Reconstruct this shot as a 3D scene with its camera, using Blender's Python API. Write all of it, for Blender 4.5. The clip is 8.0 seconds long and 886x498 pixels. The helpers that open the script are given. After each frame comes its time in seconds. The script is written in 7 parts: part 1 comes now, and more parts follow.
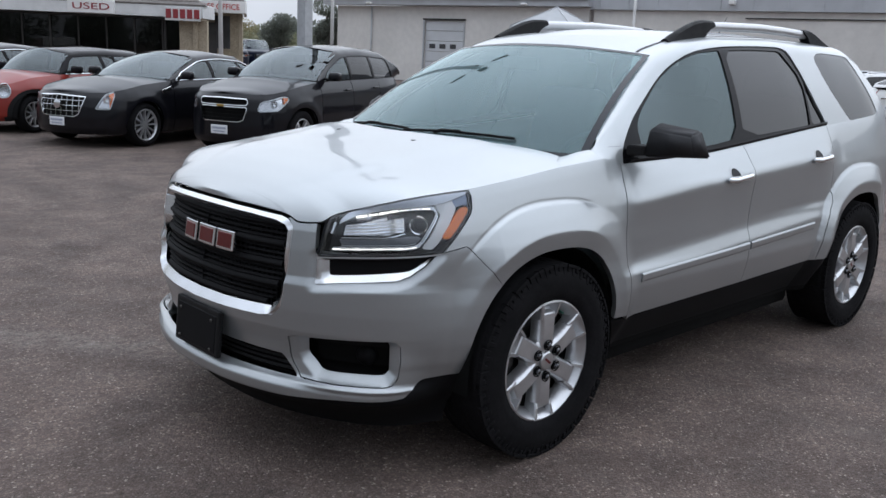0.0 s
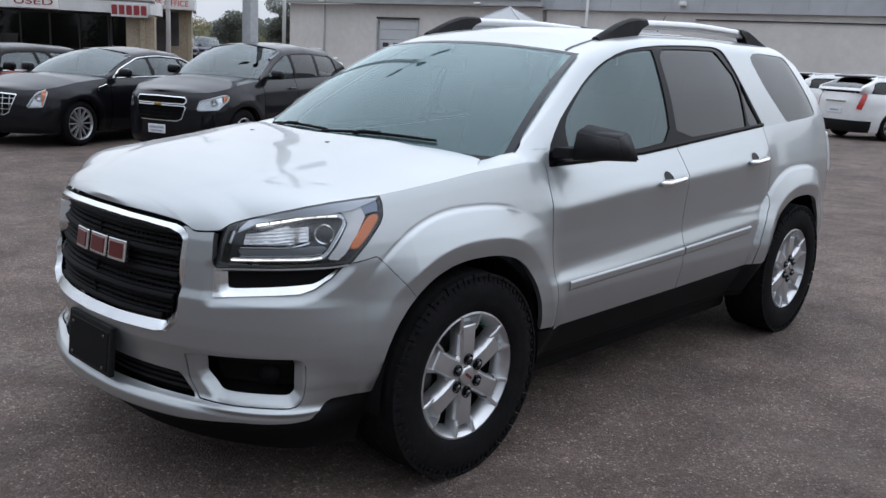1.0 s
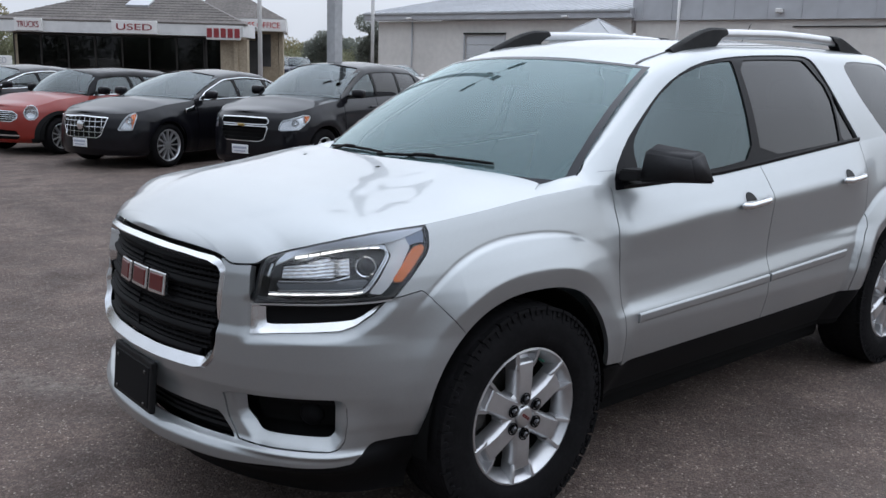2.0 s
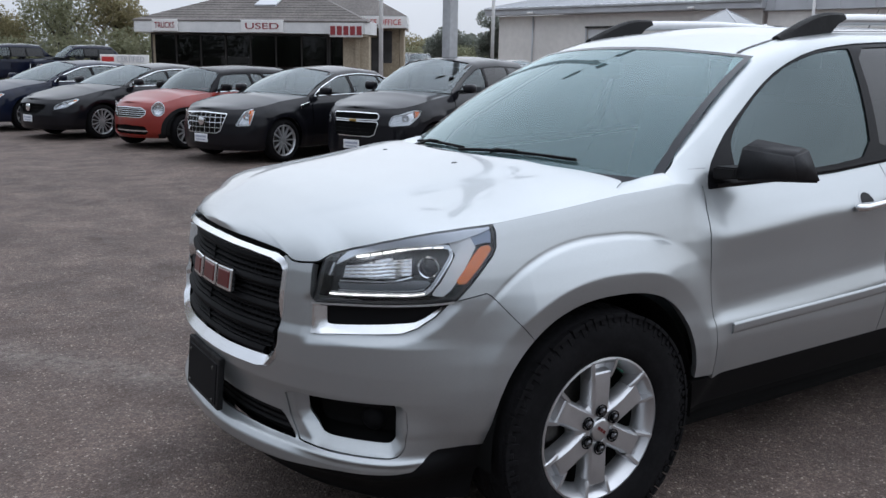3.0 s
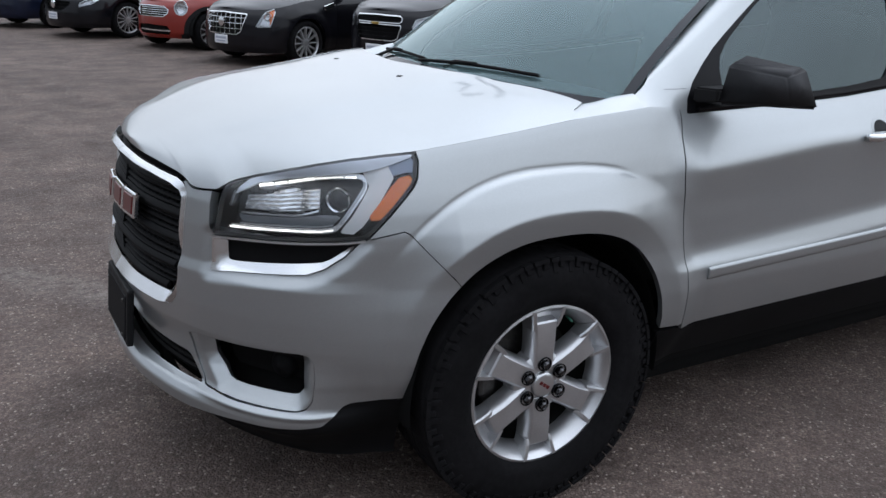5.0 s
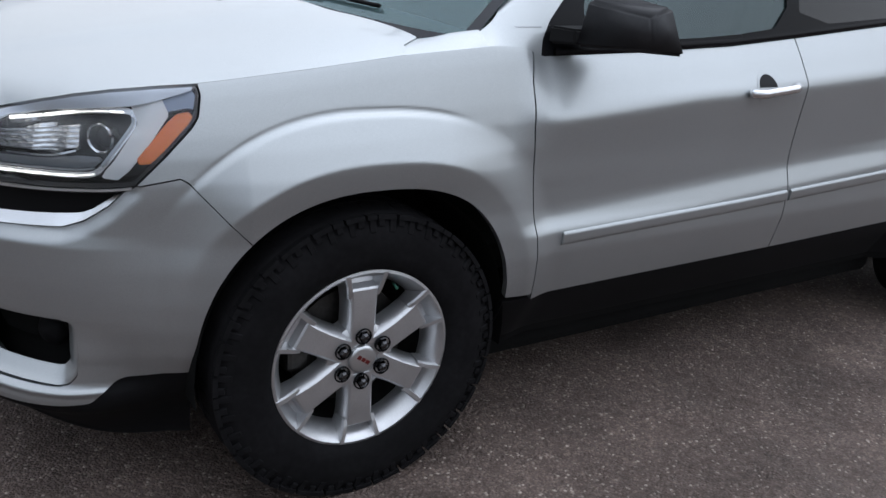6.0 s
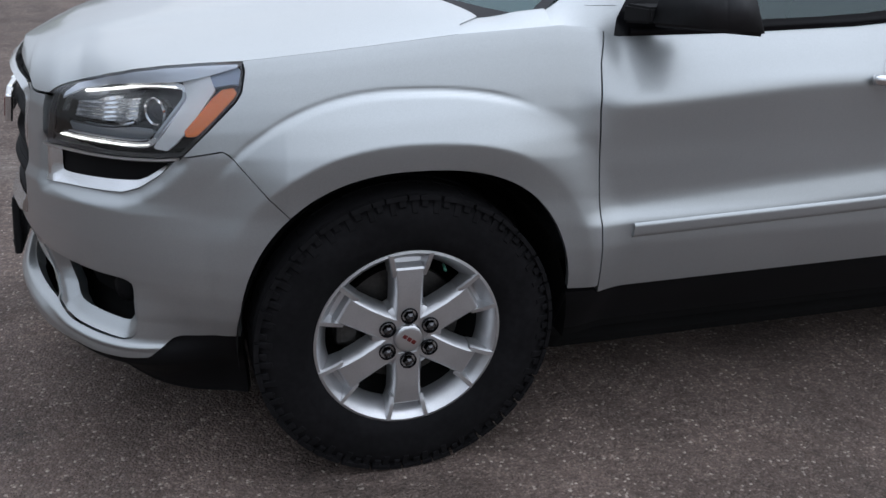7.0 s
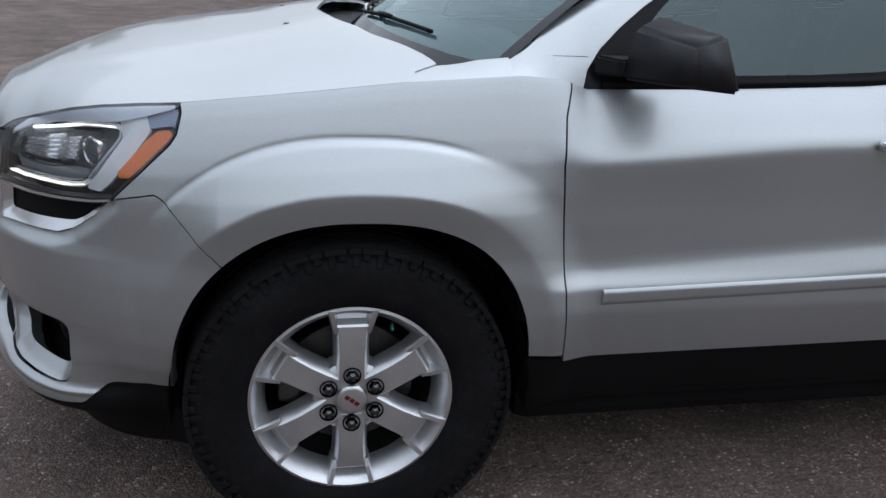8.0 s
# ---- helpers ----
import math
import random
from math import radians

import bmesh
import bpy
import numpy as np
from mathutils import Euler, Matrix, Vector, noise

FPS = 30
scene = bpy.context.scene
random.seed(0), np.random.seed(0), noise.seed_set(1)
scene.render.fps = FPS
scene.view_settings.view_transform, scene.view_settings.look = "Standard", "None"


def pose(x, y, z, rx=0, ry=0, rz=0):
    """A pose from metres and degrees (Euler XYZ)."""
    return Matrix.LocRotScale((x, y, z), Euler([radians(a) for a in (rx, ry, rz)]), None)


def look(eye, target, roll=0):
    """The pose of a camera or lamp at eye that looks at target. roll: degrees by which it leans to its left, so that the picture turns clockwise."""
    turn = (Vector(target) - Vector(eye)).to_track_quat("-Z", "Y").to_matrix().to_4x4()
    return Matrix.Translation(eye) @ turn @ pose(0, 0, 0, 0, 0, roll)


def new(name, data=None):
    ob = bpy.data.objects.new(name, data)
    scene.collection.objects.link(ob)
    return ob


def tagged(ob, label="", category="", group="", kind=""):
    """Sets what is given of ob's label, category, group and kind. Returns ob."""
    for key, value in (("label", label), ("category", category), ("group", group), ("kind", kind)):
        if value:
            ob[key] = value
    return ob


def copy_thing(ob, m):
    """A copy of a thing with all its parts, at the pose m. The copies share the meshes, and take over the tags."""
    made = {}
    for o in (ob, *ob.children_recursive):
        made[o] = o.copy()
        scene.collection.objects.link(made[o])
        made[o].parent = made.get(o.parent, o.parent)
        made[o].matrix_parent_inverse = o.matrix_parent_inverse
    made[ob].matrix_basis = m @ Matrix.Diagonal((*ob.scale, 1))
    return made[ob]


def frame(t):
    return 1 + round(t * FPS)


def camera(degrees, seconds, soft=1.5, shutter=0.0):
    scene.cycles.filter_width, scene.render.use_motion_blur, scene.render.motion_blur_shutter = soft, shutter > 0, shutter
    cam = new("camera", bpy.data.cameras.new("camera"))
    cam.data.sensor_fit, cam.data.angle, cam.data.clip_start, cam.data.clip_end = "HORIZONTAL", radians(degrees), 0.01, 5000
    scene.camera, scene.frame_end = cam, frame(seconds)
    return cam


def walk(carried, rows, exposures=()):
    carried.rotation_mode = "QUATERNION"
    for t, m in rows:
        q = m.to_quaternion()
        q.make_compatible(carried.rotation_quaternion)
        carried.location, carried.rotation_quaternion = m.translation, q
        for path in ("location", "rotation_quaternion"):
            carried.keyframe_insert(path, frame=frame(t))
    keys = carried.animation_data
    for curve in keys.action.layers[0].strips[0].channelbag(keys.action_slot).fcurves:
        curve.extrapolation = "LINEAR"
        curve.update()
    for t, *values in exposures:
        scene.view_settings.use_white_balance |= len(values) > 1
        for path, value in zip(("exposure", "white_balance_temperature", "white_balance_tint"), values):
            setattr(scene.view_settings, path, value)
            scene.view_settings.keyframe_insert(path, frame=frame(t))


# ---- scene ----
cam = camera(53.6, 8.0)
PATH = [
    (0, (-2.645, -3.064, 1.586), (-1.287, -1.661, 1.154), 2.6),
    (0.5, (-2.53, -3.114, 1.589), (-1.14, -1.739, 1.172), 3.4),
    (1, (-2.386, -3.03, 1.585), (-0.959, -1.696, 1.156), 3.0),
    (1.5, (-2.26, -2.959, 1.592), (-0.846, -1.619, 1.138), 2.3),
    (2, (-2.139, -2.965, 1.603), (-0.857, -1.485, 1.198), 1.6),
    (2.2, (-2.098, -2.97, 1.603), (-0.872, -1.439, 1.214), 1.6),
    (3.3, (-1.876, -2.923, 1.587), (-0.83, -1.273, 1.159), 0.8),
    (3.5, (-1.855, -2.878, 1.583), (-0.78, -1.245, 1.164), 1.3),
    (4, (-1.805, -2.795, 1.57), (-0.736, -1.176, 1.084), 2.0),
    (4.2, (-1.776, -2.767, 1.571), (-0.698, -1.159, 1.068), 2.1),
    (5.3, (-1.304, -2.847, 1.591), (-0.386, -1.193, 0.941), 1.6),
    (5.5, (-1.235, -2.829, 1.556), (-0.28, -1.197, 0.905), 1.5),
    (6, (-0.949, -2.75, 1.507), (0.073, -1.189, 0.787), 4.7),
    (6.5, (-0.747, -2.795, 1.499), (0.079, -1.136, 0.748), 2.3),
    (7, (-0.551, -2.902, 1.515), (0.023, -1.152, 0.736), 2.4),
    (7.5, (-0.396, -2.9, 1.497), (0.066, -1.094, 0.772), 2.1),
    (8, (-0.192, -2.851, 1.512), (0.199, -1.017, 0.817), 3.1),
]
walk(cam, [(t, look(eye, target, roll)) for t, eye, target, roll in PATH])

# ---- world, sun, exposure ----
SUN_AZ, SUN_EL = radians(76), radians(61)
world = bpy.data.worlds.new("overcast_sky")
scene.world = world
world.use_nodes = True
wn, wl = world.node_tree.nodes, world.node_tree.links
sky = wn.new("ShaderNodeTexSky")
sky.sky_type, sky.sun_disc = "NISHITA", False
sky.sun_elevation, sky.sun_rotation = SUN_EL, SUN_AZ
sky.dust_density, sky.air_density = 4.0, 1.2
# the cloud layer: pale grey, brighter overhead than at the horizon, with slow mottling
wgeo = wn.new("ShaderNodeTexCoord")
wsep = wn.new("ShaderNodeSeparateXYZ")
wl.new(wgeo.outputs["Generated"], wsep.inputs[0])
wramp = wn.new("ShaderNodeValToRGB")
wramp.color_ramp.elements[0].position, wramp.color_ramp.elements[0].color = 0.0, (8.9, 9.6, 10.9, 1)
wramp.color_ramp.elements[1].position, wramp.color_ramp.elements[1].color = 1.0, (11.9, 13.3, 15.8, 1)
mid_sky = wramp.color_ramp.elements.new(0.55)
mid_sky.color = (10.7, 11.9, 14.0, 1)
wl.new(wsep.outputs["Z"], wramp.inputs[0])
wcloud = wn.new("ShaderNodeTexNoise")
wcloud.inputs["Scale"].default_value, wcloud.inputs["Detail"].default_value = 2.2, 5.0
wl.new(wgeo.outputs["Generated"], wcloud.inputs["Vector"])
wmap = wn.new("ShaderNodeMapRange")
wmap.inputs["From Min"].default_value, wmap.inputs["From Max"].default_value = 0.3, 0.7
wmap.inputs["To Min"].default_value, wmap.inputs["To Max"].default_value = 0.82, 1.12
wl.new(wcloud.outputs["Fac"], wmap.inputs["Value"])
wmul = wn.new("ShaderNodeMixRGB")
wmul.blend_type = "MULTIPLY"
wmul.inputs["Fac"].default_value = 1.0
wl.new(wramp.outputs["Color"], wmul.inputs["Color1"])
wl.new(wmap.outputs["Result"], wmul.inputs["Color2"])
# the cloud glows round the hidden sun, high behind the silver car
wdot = wn.new("ShaderNodeVectorMath")
wdot.operation = "DOT_PRODUCT"
wdot.inputs[1].default_value = (math.sin(SUN_AZ) * math.cos(SUN_EL), math.cos(SUN_AZ) * math.cos(SUN_EL), math.sin(SUN_EL))
wl.new(wgeo.outputs["Generated"], wdot.inputs[0])
wpos = wn.new("ShaderNodeMath")
wpos.operation = "MAXIMUM"
wpos.inputs[1].default_value = 0.0
wl.new(wdot.outputs["Value"], wpos.inputs[0])
wpow = wn.new("ShaderNodeMath")
wpow.operation = "POWER"
wpow.inputs[1].default_value = 4.0
wl.new(wpos.outputs[0], wpow.inputs[0])
wglow = wn.new("ShaderNodeMath")
wglow.operation = "MULTIPLY_ADD"
wglow.inputs[1].default_value, wglow.inputs[2].default_value = 1.1, 1.0
wl.new(wpow.outputs[0], wglow.inputs[0])
# and is duller on the side away from it
wside = wn.new("ShaderNodeMapRange")
wside.interpolation_type = "SMOOTHSTEP"
for key, val in (("From Min", -0.7), ("From Max", 0.45), ("To Min", 0.46), ("To Max", 1.0)):
    wside.inputs[key].default_value = val
wl.new(wdot.outputs["Value"], wside.inputs["Value"])
wsum = wn.new("ShaderNodeMath")
wsum.operation = "MULTIPLY"
wl.new(wglow.outputs[0], wsum.inputs[0])
wl.new(wside.outputs["Result"], wsum.inputs[1])
wlobe = wn.new("ShaderNodeMixRGB")
wlobe.blend_type = "MULTIPLY"
wlobe.inputs["Fac"].default_value = 1.0
wl.new(wmul.outputs["Color"], wlobe.inputs["Color1"])
wl.new(wsum.outputs[0], wlobe.inputs["Color2"])
wmix = wn.new("ShaderNodeMixRGB")
wmix.inputs["Fac"].default_value = 0.88
wl.new(sky.outputs["Color"], wmix.inputs["Color1"])
wl.new(wlobe.outputs["Color"], wmix.inputs["Color2"])
wback = wn["Background"]
wback.inputs["Strength"].default_value = 0.083
wl.new(wmix.outputs["Color"], wback.inputs["Color"])

sun = new("sun", bpy.data.lights.new("sun", "SUN"))
sun.data.energy, sun.data.angle, sun.data.color = 0.7, radians(150), (1.0, 0.99, 0.975)
sun.matrix_world = look((0, 0, 0), (-math.sin(SUN_AZ) * math.cos(SUN_EL), -math.cos(SUN_AZ) * math.cos(SUN_EL), -math.sin(SUN_EL)))
scene.view_settings.exposure = 0.12

# ---- materials ----
def material(name, color, rough=0.5, metal=0.0, coat=0.0, coat_rough=0.05, spec=0.5, scale=0.0, vary=0.0, bump=0.0,
             bump_scale=200.0, stain=0.0, stain_scale=3.0, emit=None, emit_strength=0.0, rough_vary=0.0):
    """A Principled material with grain (scale, vary), larger stains (stain) and fine relief (bump)."""
    m = bpy.data.materials.new(name)
    m.use_nodes = True
    n, l = m.node_tree.nodes, m.node_tree.links
    p = n["Principled BSDF"]
    p.inputs["Base Color"].default_value = (*color, 1)
    p.inputs["Roughness"].default_value, p.inputs["Metallic"].default_value = rough, metal
    p.inputs["Coat Weight"].default_value, p.inputs["Coat Roughness"].default_value = coat, coat_rough
    p.inputs["Specular IOR Level"].default_value = spec
    co = n.new("ShaderNodeTexCoord")
    last = None
    for amount, size in ((vary, scale), (stain, stain_scale)):
        if amount:
            t = n.new("ShaderNodeTexNoise")
            t.inputs["Scale"].default_value, t.inputs["Detail"].default_value = size, 6
            l.new(co.outputs["Object"], t.inputs["Vector"])
            r = n.new("ShaderNodeMapRange")
            r.inputs["From Min"].default_value, r.inputs["From Max"].default_value = 0.3, 0.7
            r.inputs["To Min"].default_value, r.inputs["To Max"].default_value = 1 - amount, 1 + amount
            l.new(t.outputs["Fac"], r.inputs["Value"])
            x = n.new("ShaderNodeMixRGB")
            x.blend_type = "MULTIPLY"
            x.inputs["Fac"].default_value = 1
            if last:
                l.new(last, x.inputs["Color1"])
            else:
                x.inputs["Color1"].default_value = (*color, 1)
            l.new(r.outputs["Result"], x.inputs["Color2"])
            last = x.outputs["Color"]
            if rough_vary:
                q = n.new("ShaderNodeMapRange")
                q.inputs["From Min"].default_value, q.inputs["From Max"].default_value = 0.3, 0.7
                q.inputs["To Min"].default_value, q.inputs["To Max"].default_value = rough - rough_vary, rough + rough_vary
                l.new(t.outputs["Fac"], q.inputs["Value"])
                l.new(q.outputs["Result"], p.inputs["Roughness"])
    if last:
        l.new(last, p.inputs["Base Color"])
    if bump:
        t = n.new("ShaderNodeTexNoise")
        t.inputs["Scale"].default_value, t.inputs["Detail"].default_value = bump_scale, 3
        l.new(co.outputs["Object"], t.inputs["Vector"])
        b = n.new("ShaderNodeBump")
        b.inputs["Strength"].default_value, b.inputs["Distance"].default_value = bump, 0.002
        l.new(t.outputs["Fac"], b.inputs["Height"])
        l.new(b.outputs["Normal"], p.inputs["Normal"])
    if emit:
        p.inputs["Emission Color"].default_value = (*emit, 1)
        p.inputs["Emission Strength"].default_value = emit_strength
    return m


def glass(name, tint, gloss_rough=0.0, ior=1.5, gloss=(1, 1, 1), haze=0.0, haze_color=(0.4, 0.5, 0.5)):
    """A thin pane: what is behind shows through its tint, and its surface mirrors more towards grazing angles."""
    m = bpy.data.materials.new(name)
    m.use_nodes = True
    n, l = m.node_tree.nodes, m.node_tree.links
    n.remove(n["Principled BSDF"])
    tr, gl, fr, mx = (n.new("ShaderNode" + k) for k in ("BsdfTransparent", "BsdfGlossy", "Fresnel", "MixShader"))
    tr.inputs["Color"].default_value = (*tint, 1)
    gl.inputs["Roughness"].default_value = gloss_rough
    gl.inputs["Color"].default_value = (*gloss, 1)
    fr.inputs["IOR"].default_value = ior
    l.new(fr.outputs[0], mx.inputs[0])
    if haze:
        # a diffuse teal share that paints the pale sky reflection into the pane
        df, mf = n.new("ShaderNodeBsdfDiffuse"), n.new("ShaderNodeMixShader")
        df.inputs["Color"].default_value = (*haze_color, 1)
        mf.inputs[0].default_value = haze
        l.new(tr.outputs[0], mf.inputs[1])
        l.new(df.outputs[0], mf.inputs[2])
        l.new(mf.outputs[0], mx.inputs[1])
    else:
        l.new(tr.outputs[0], mx.inputs[1])
    l.new(gl.outputs[0], mx.inputs[2])
    l.new(mx.outputs[0], n["Material Output"].inputs["Surface"])
    return m


def asphalt_material():
    """Worn grey asphalt: pale and dark stone chips in a dark binder, patchy wear, oil stains and pale streaks."""
    m = bpy.data.materials.new("worn_asphalt")
    m.use_nodes = True
    n, l = m.node_tree.nodes, m.node_tree.links
    p = n["Principled BSDF"]
    co = n.new("ShaderNodeTexCoord")

    def noise_node(scale, detail=4, rough=0.55, stretch=None):
        t = n.new("ShaderNodeTexNoise")
        t.inputs["Scale"].default_value, t.inputs["Detail"].default_value, t.inputs["Roughness"].default_value = scale, detail, rough
        if stretch:
            mp = n.new("ShaderNodeMapping")
            mp.inputs["Scale"].default_value = stretch
            mp.inputs["Rotation"].default_value = (0, 0, radians(8))
            l.new(co.outputs["Object"], mp.inputs["Vector"])
            l.new(mp.outputs[0], t.inputs["Vector"])
        else:
            l.new(co.outputs["Object"], t.inputs["Vector"])
        return t.outputs["Fac"]

    def ramp(src, lo, hi, a, b):
        r = n.new("ShaderNodeMapRange")
        for k, v in zip(("From Min", "From Max", "To Min", "To Max"), (lo, hi, a, b)):
            r.inputs[k].default_value = v
        l.new(src, r.inputs["Value"])
        return r.outputs["Result"]

    def mix(mode, fac, a, b):
        x = n.new("ShaderNodeMixRGB")
        x.blend_type = mode
        for sock, v in zip(("Fac", "Color1", "Color2"), (fac, a, b)):
            if isinstance(v, (int, float)):
                x.inputs[sock].default_value = v if sock == "Fac" else (v, v, v, 1)
            elif isinstance(v, tuple):
                x.inputs[sock].default_value = (*v, 1)
            else:
                l.new(v, x.inputs[sock])
        return x.outputs["Color"]

    vor = n.new("ShaderNodeTexVoronoi")
    vor.inputs["Scale"].default_value = 120
    l.new(co.outputs["Object"], vor.inputs["Vector"])
    chip = n.new("ShaderNodeSeparateColor")
    l.new(vor.outputs["Color"], chip.inputs[0])
    base = mix("MIX", ramp(chip.outputs[0], 0.55, 0.95, 0, 1), (0.115, 0.084, 0.071), (0.178, 0.135, 0.115))
    base = mix("MIX", ramp(chip.outputs[1], 0.953, 0.985, 0, 0.85), base, (0.38, 0.32, 0.275))
    edge = ramp(vor.outputs["Distance"], 0.3, 0.75, 1.0, 0.7)
    base = mix("MULTIPLY", 1.0, base, edge)
    base = mix("MULTIPLY", 1.0, base, ramp(noise_node(28, 5), 0.3, 0.7, 0.72, 1.28))
    base = mix("MULTIPLY", 1.0, base, ramp(noise_node(2.3, 6), 0.3, 0.7, 0.66, 1.3))
    base = mix("MULTIPLY", 1.0, base, ramp(noise_node(0.6, 5), 0.3, 0.7, 0.76, 1.24))
    base = mix("MIX", ramp(noise_node(1.1, 5, 0.6, (1, 0.2, 1)), 0.6, 0.78, 0, 0.28), base, (0.2, 0.165, 0.142))
    # a pale scuffed streak across the lot
    sp = n.new("ShaderNodeSeparateXYZ")
    l.new(co.outputs["Object"], sp.inputs[0])

    def calc(op, a, b):
        x = n.new("ShaderNodeMath")
        x.operation = op
        for i, v in enumerate((a, b)):
            if isinstance(v, (int, float)):
                x.inputs[i].default_value = v
            else:
                l.new(v, x.inputs[i])
        return x.outputs[0]
    across = calc("ADD", calc("MULTIPLY", sp.outputs[0], 0.78), calc("MULTIPLY", sp.outputs[1], 0.626))
    across = calc("ABSOLUTE", calc("ADD", calc("ADD", across, -0.205), calc("MULTIPLY", calc("ADD", noise_node(1.3, 4), -0.5), 0.12)), 0)
    along = calc("ADD", calc("MULTIPLY", sp.outputs[0], -0.626), calc("MULTIPLY", sp.outputs[1], 0.78))
    streak = calc("MULTIPLY", ramp(across, 0.03, 0.22, 1, 0), ramp(along, 0.9, 1.5, 0, 1))
    streak = calc("MULTIPLY", streak, ramp(noise_node(14, 5, 0.7), 0.42, 0.62, 0.05, 0.5))
    base = mix("MIX", streak, base, (0.24, 0.213, 0.193))
    l.new(base, p.inputs["Base Color"])
    l.new(ramp(noise_node(6, 4), 0.3, 0.7, 0.72, 0.92), p.inputs["Roughness"])
    p.inputs["Specular IOR Level"].default_value = 0.35
    b = n.new("ShaderNodeBump")
    b.inputs["Strength"].default_value, b.inputs["Distance"].default_value = 0.9, 0.006
    hb = n.new("ShaderNodeMath")
    hb.operation = "ADD"
    l.new(ramp(vor.outputs["Distance"], 0.0, 0.7, 1.0, 0.0), hb.inputs[0])
    l.new(ramp(noise_node(60, 3), 0.3, 0.7, 0, 0.8), hb.inputs[1])
    l.new(hb.outputs[0], b.inputs["Height"])
    l.new(b.outputs["Normal"], p.inputs["Normal"])
    return m


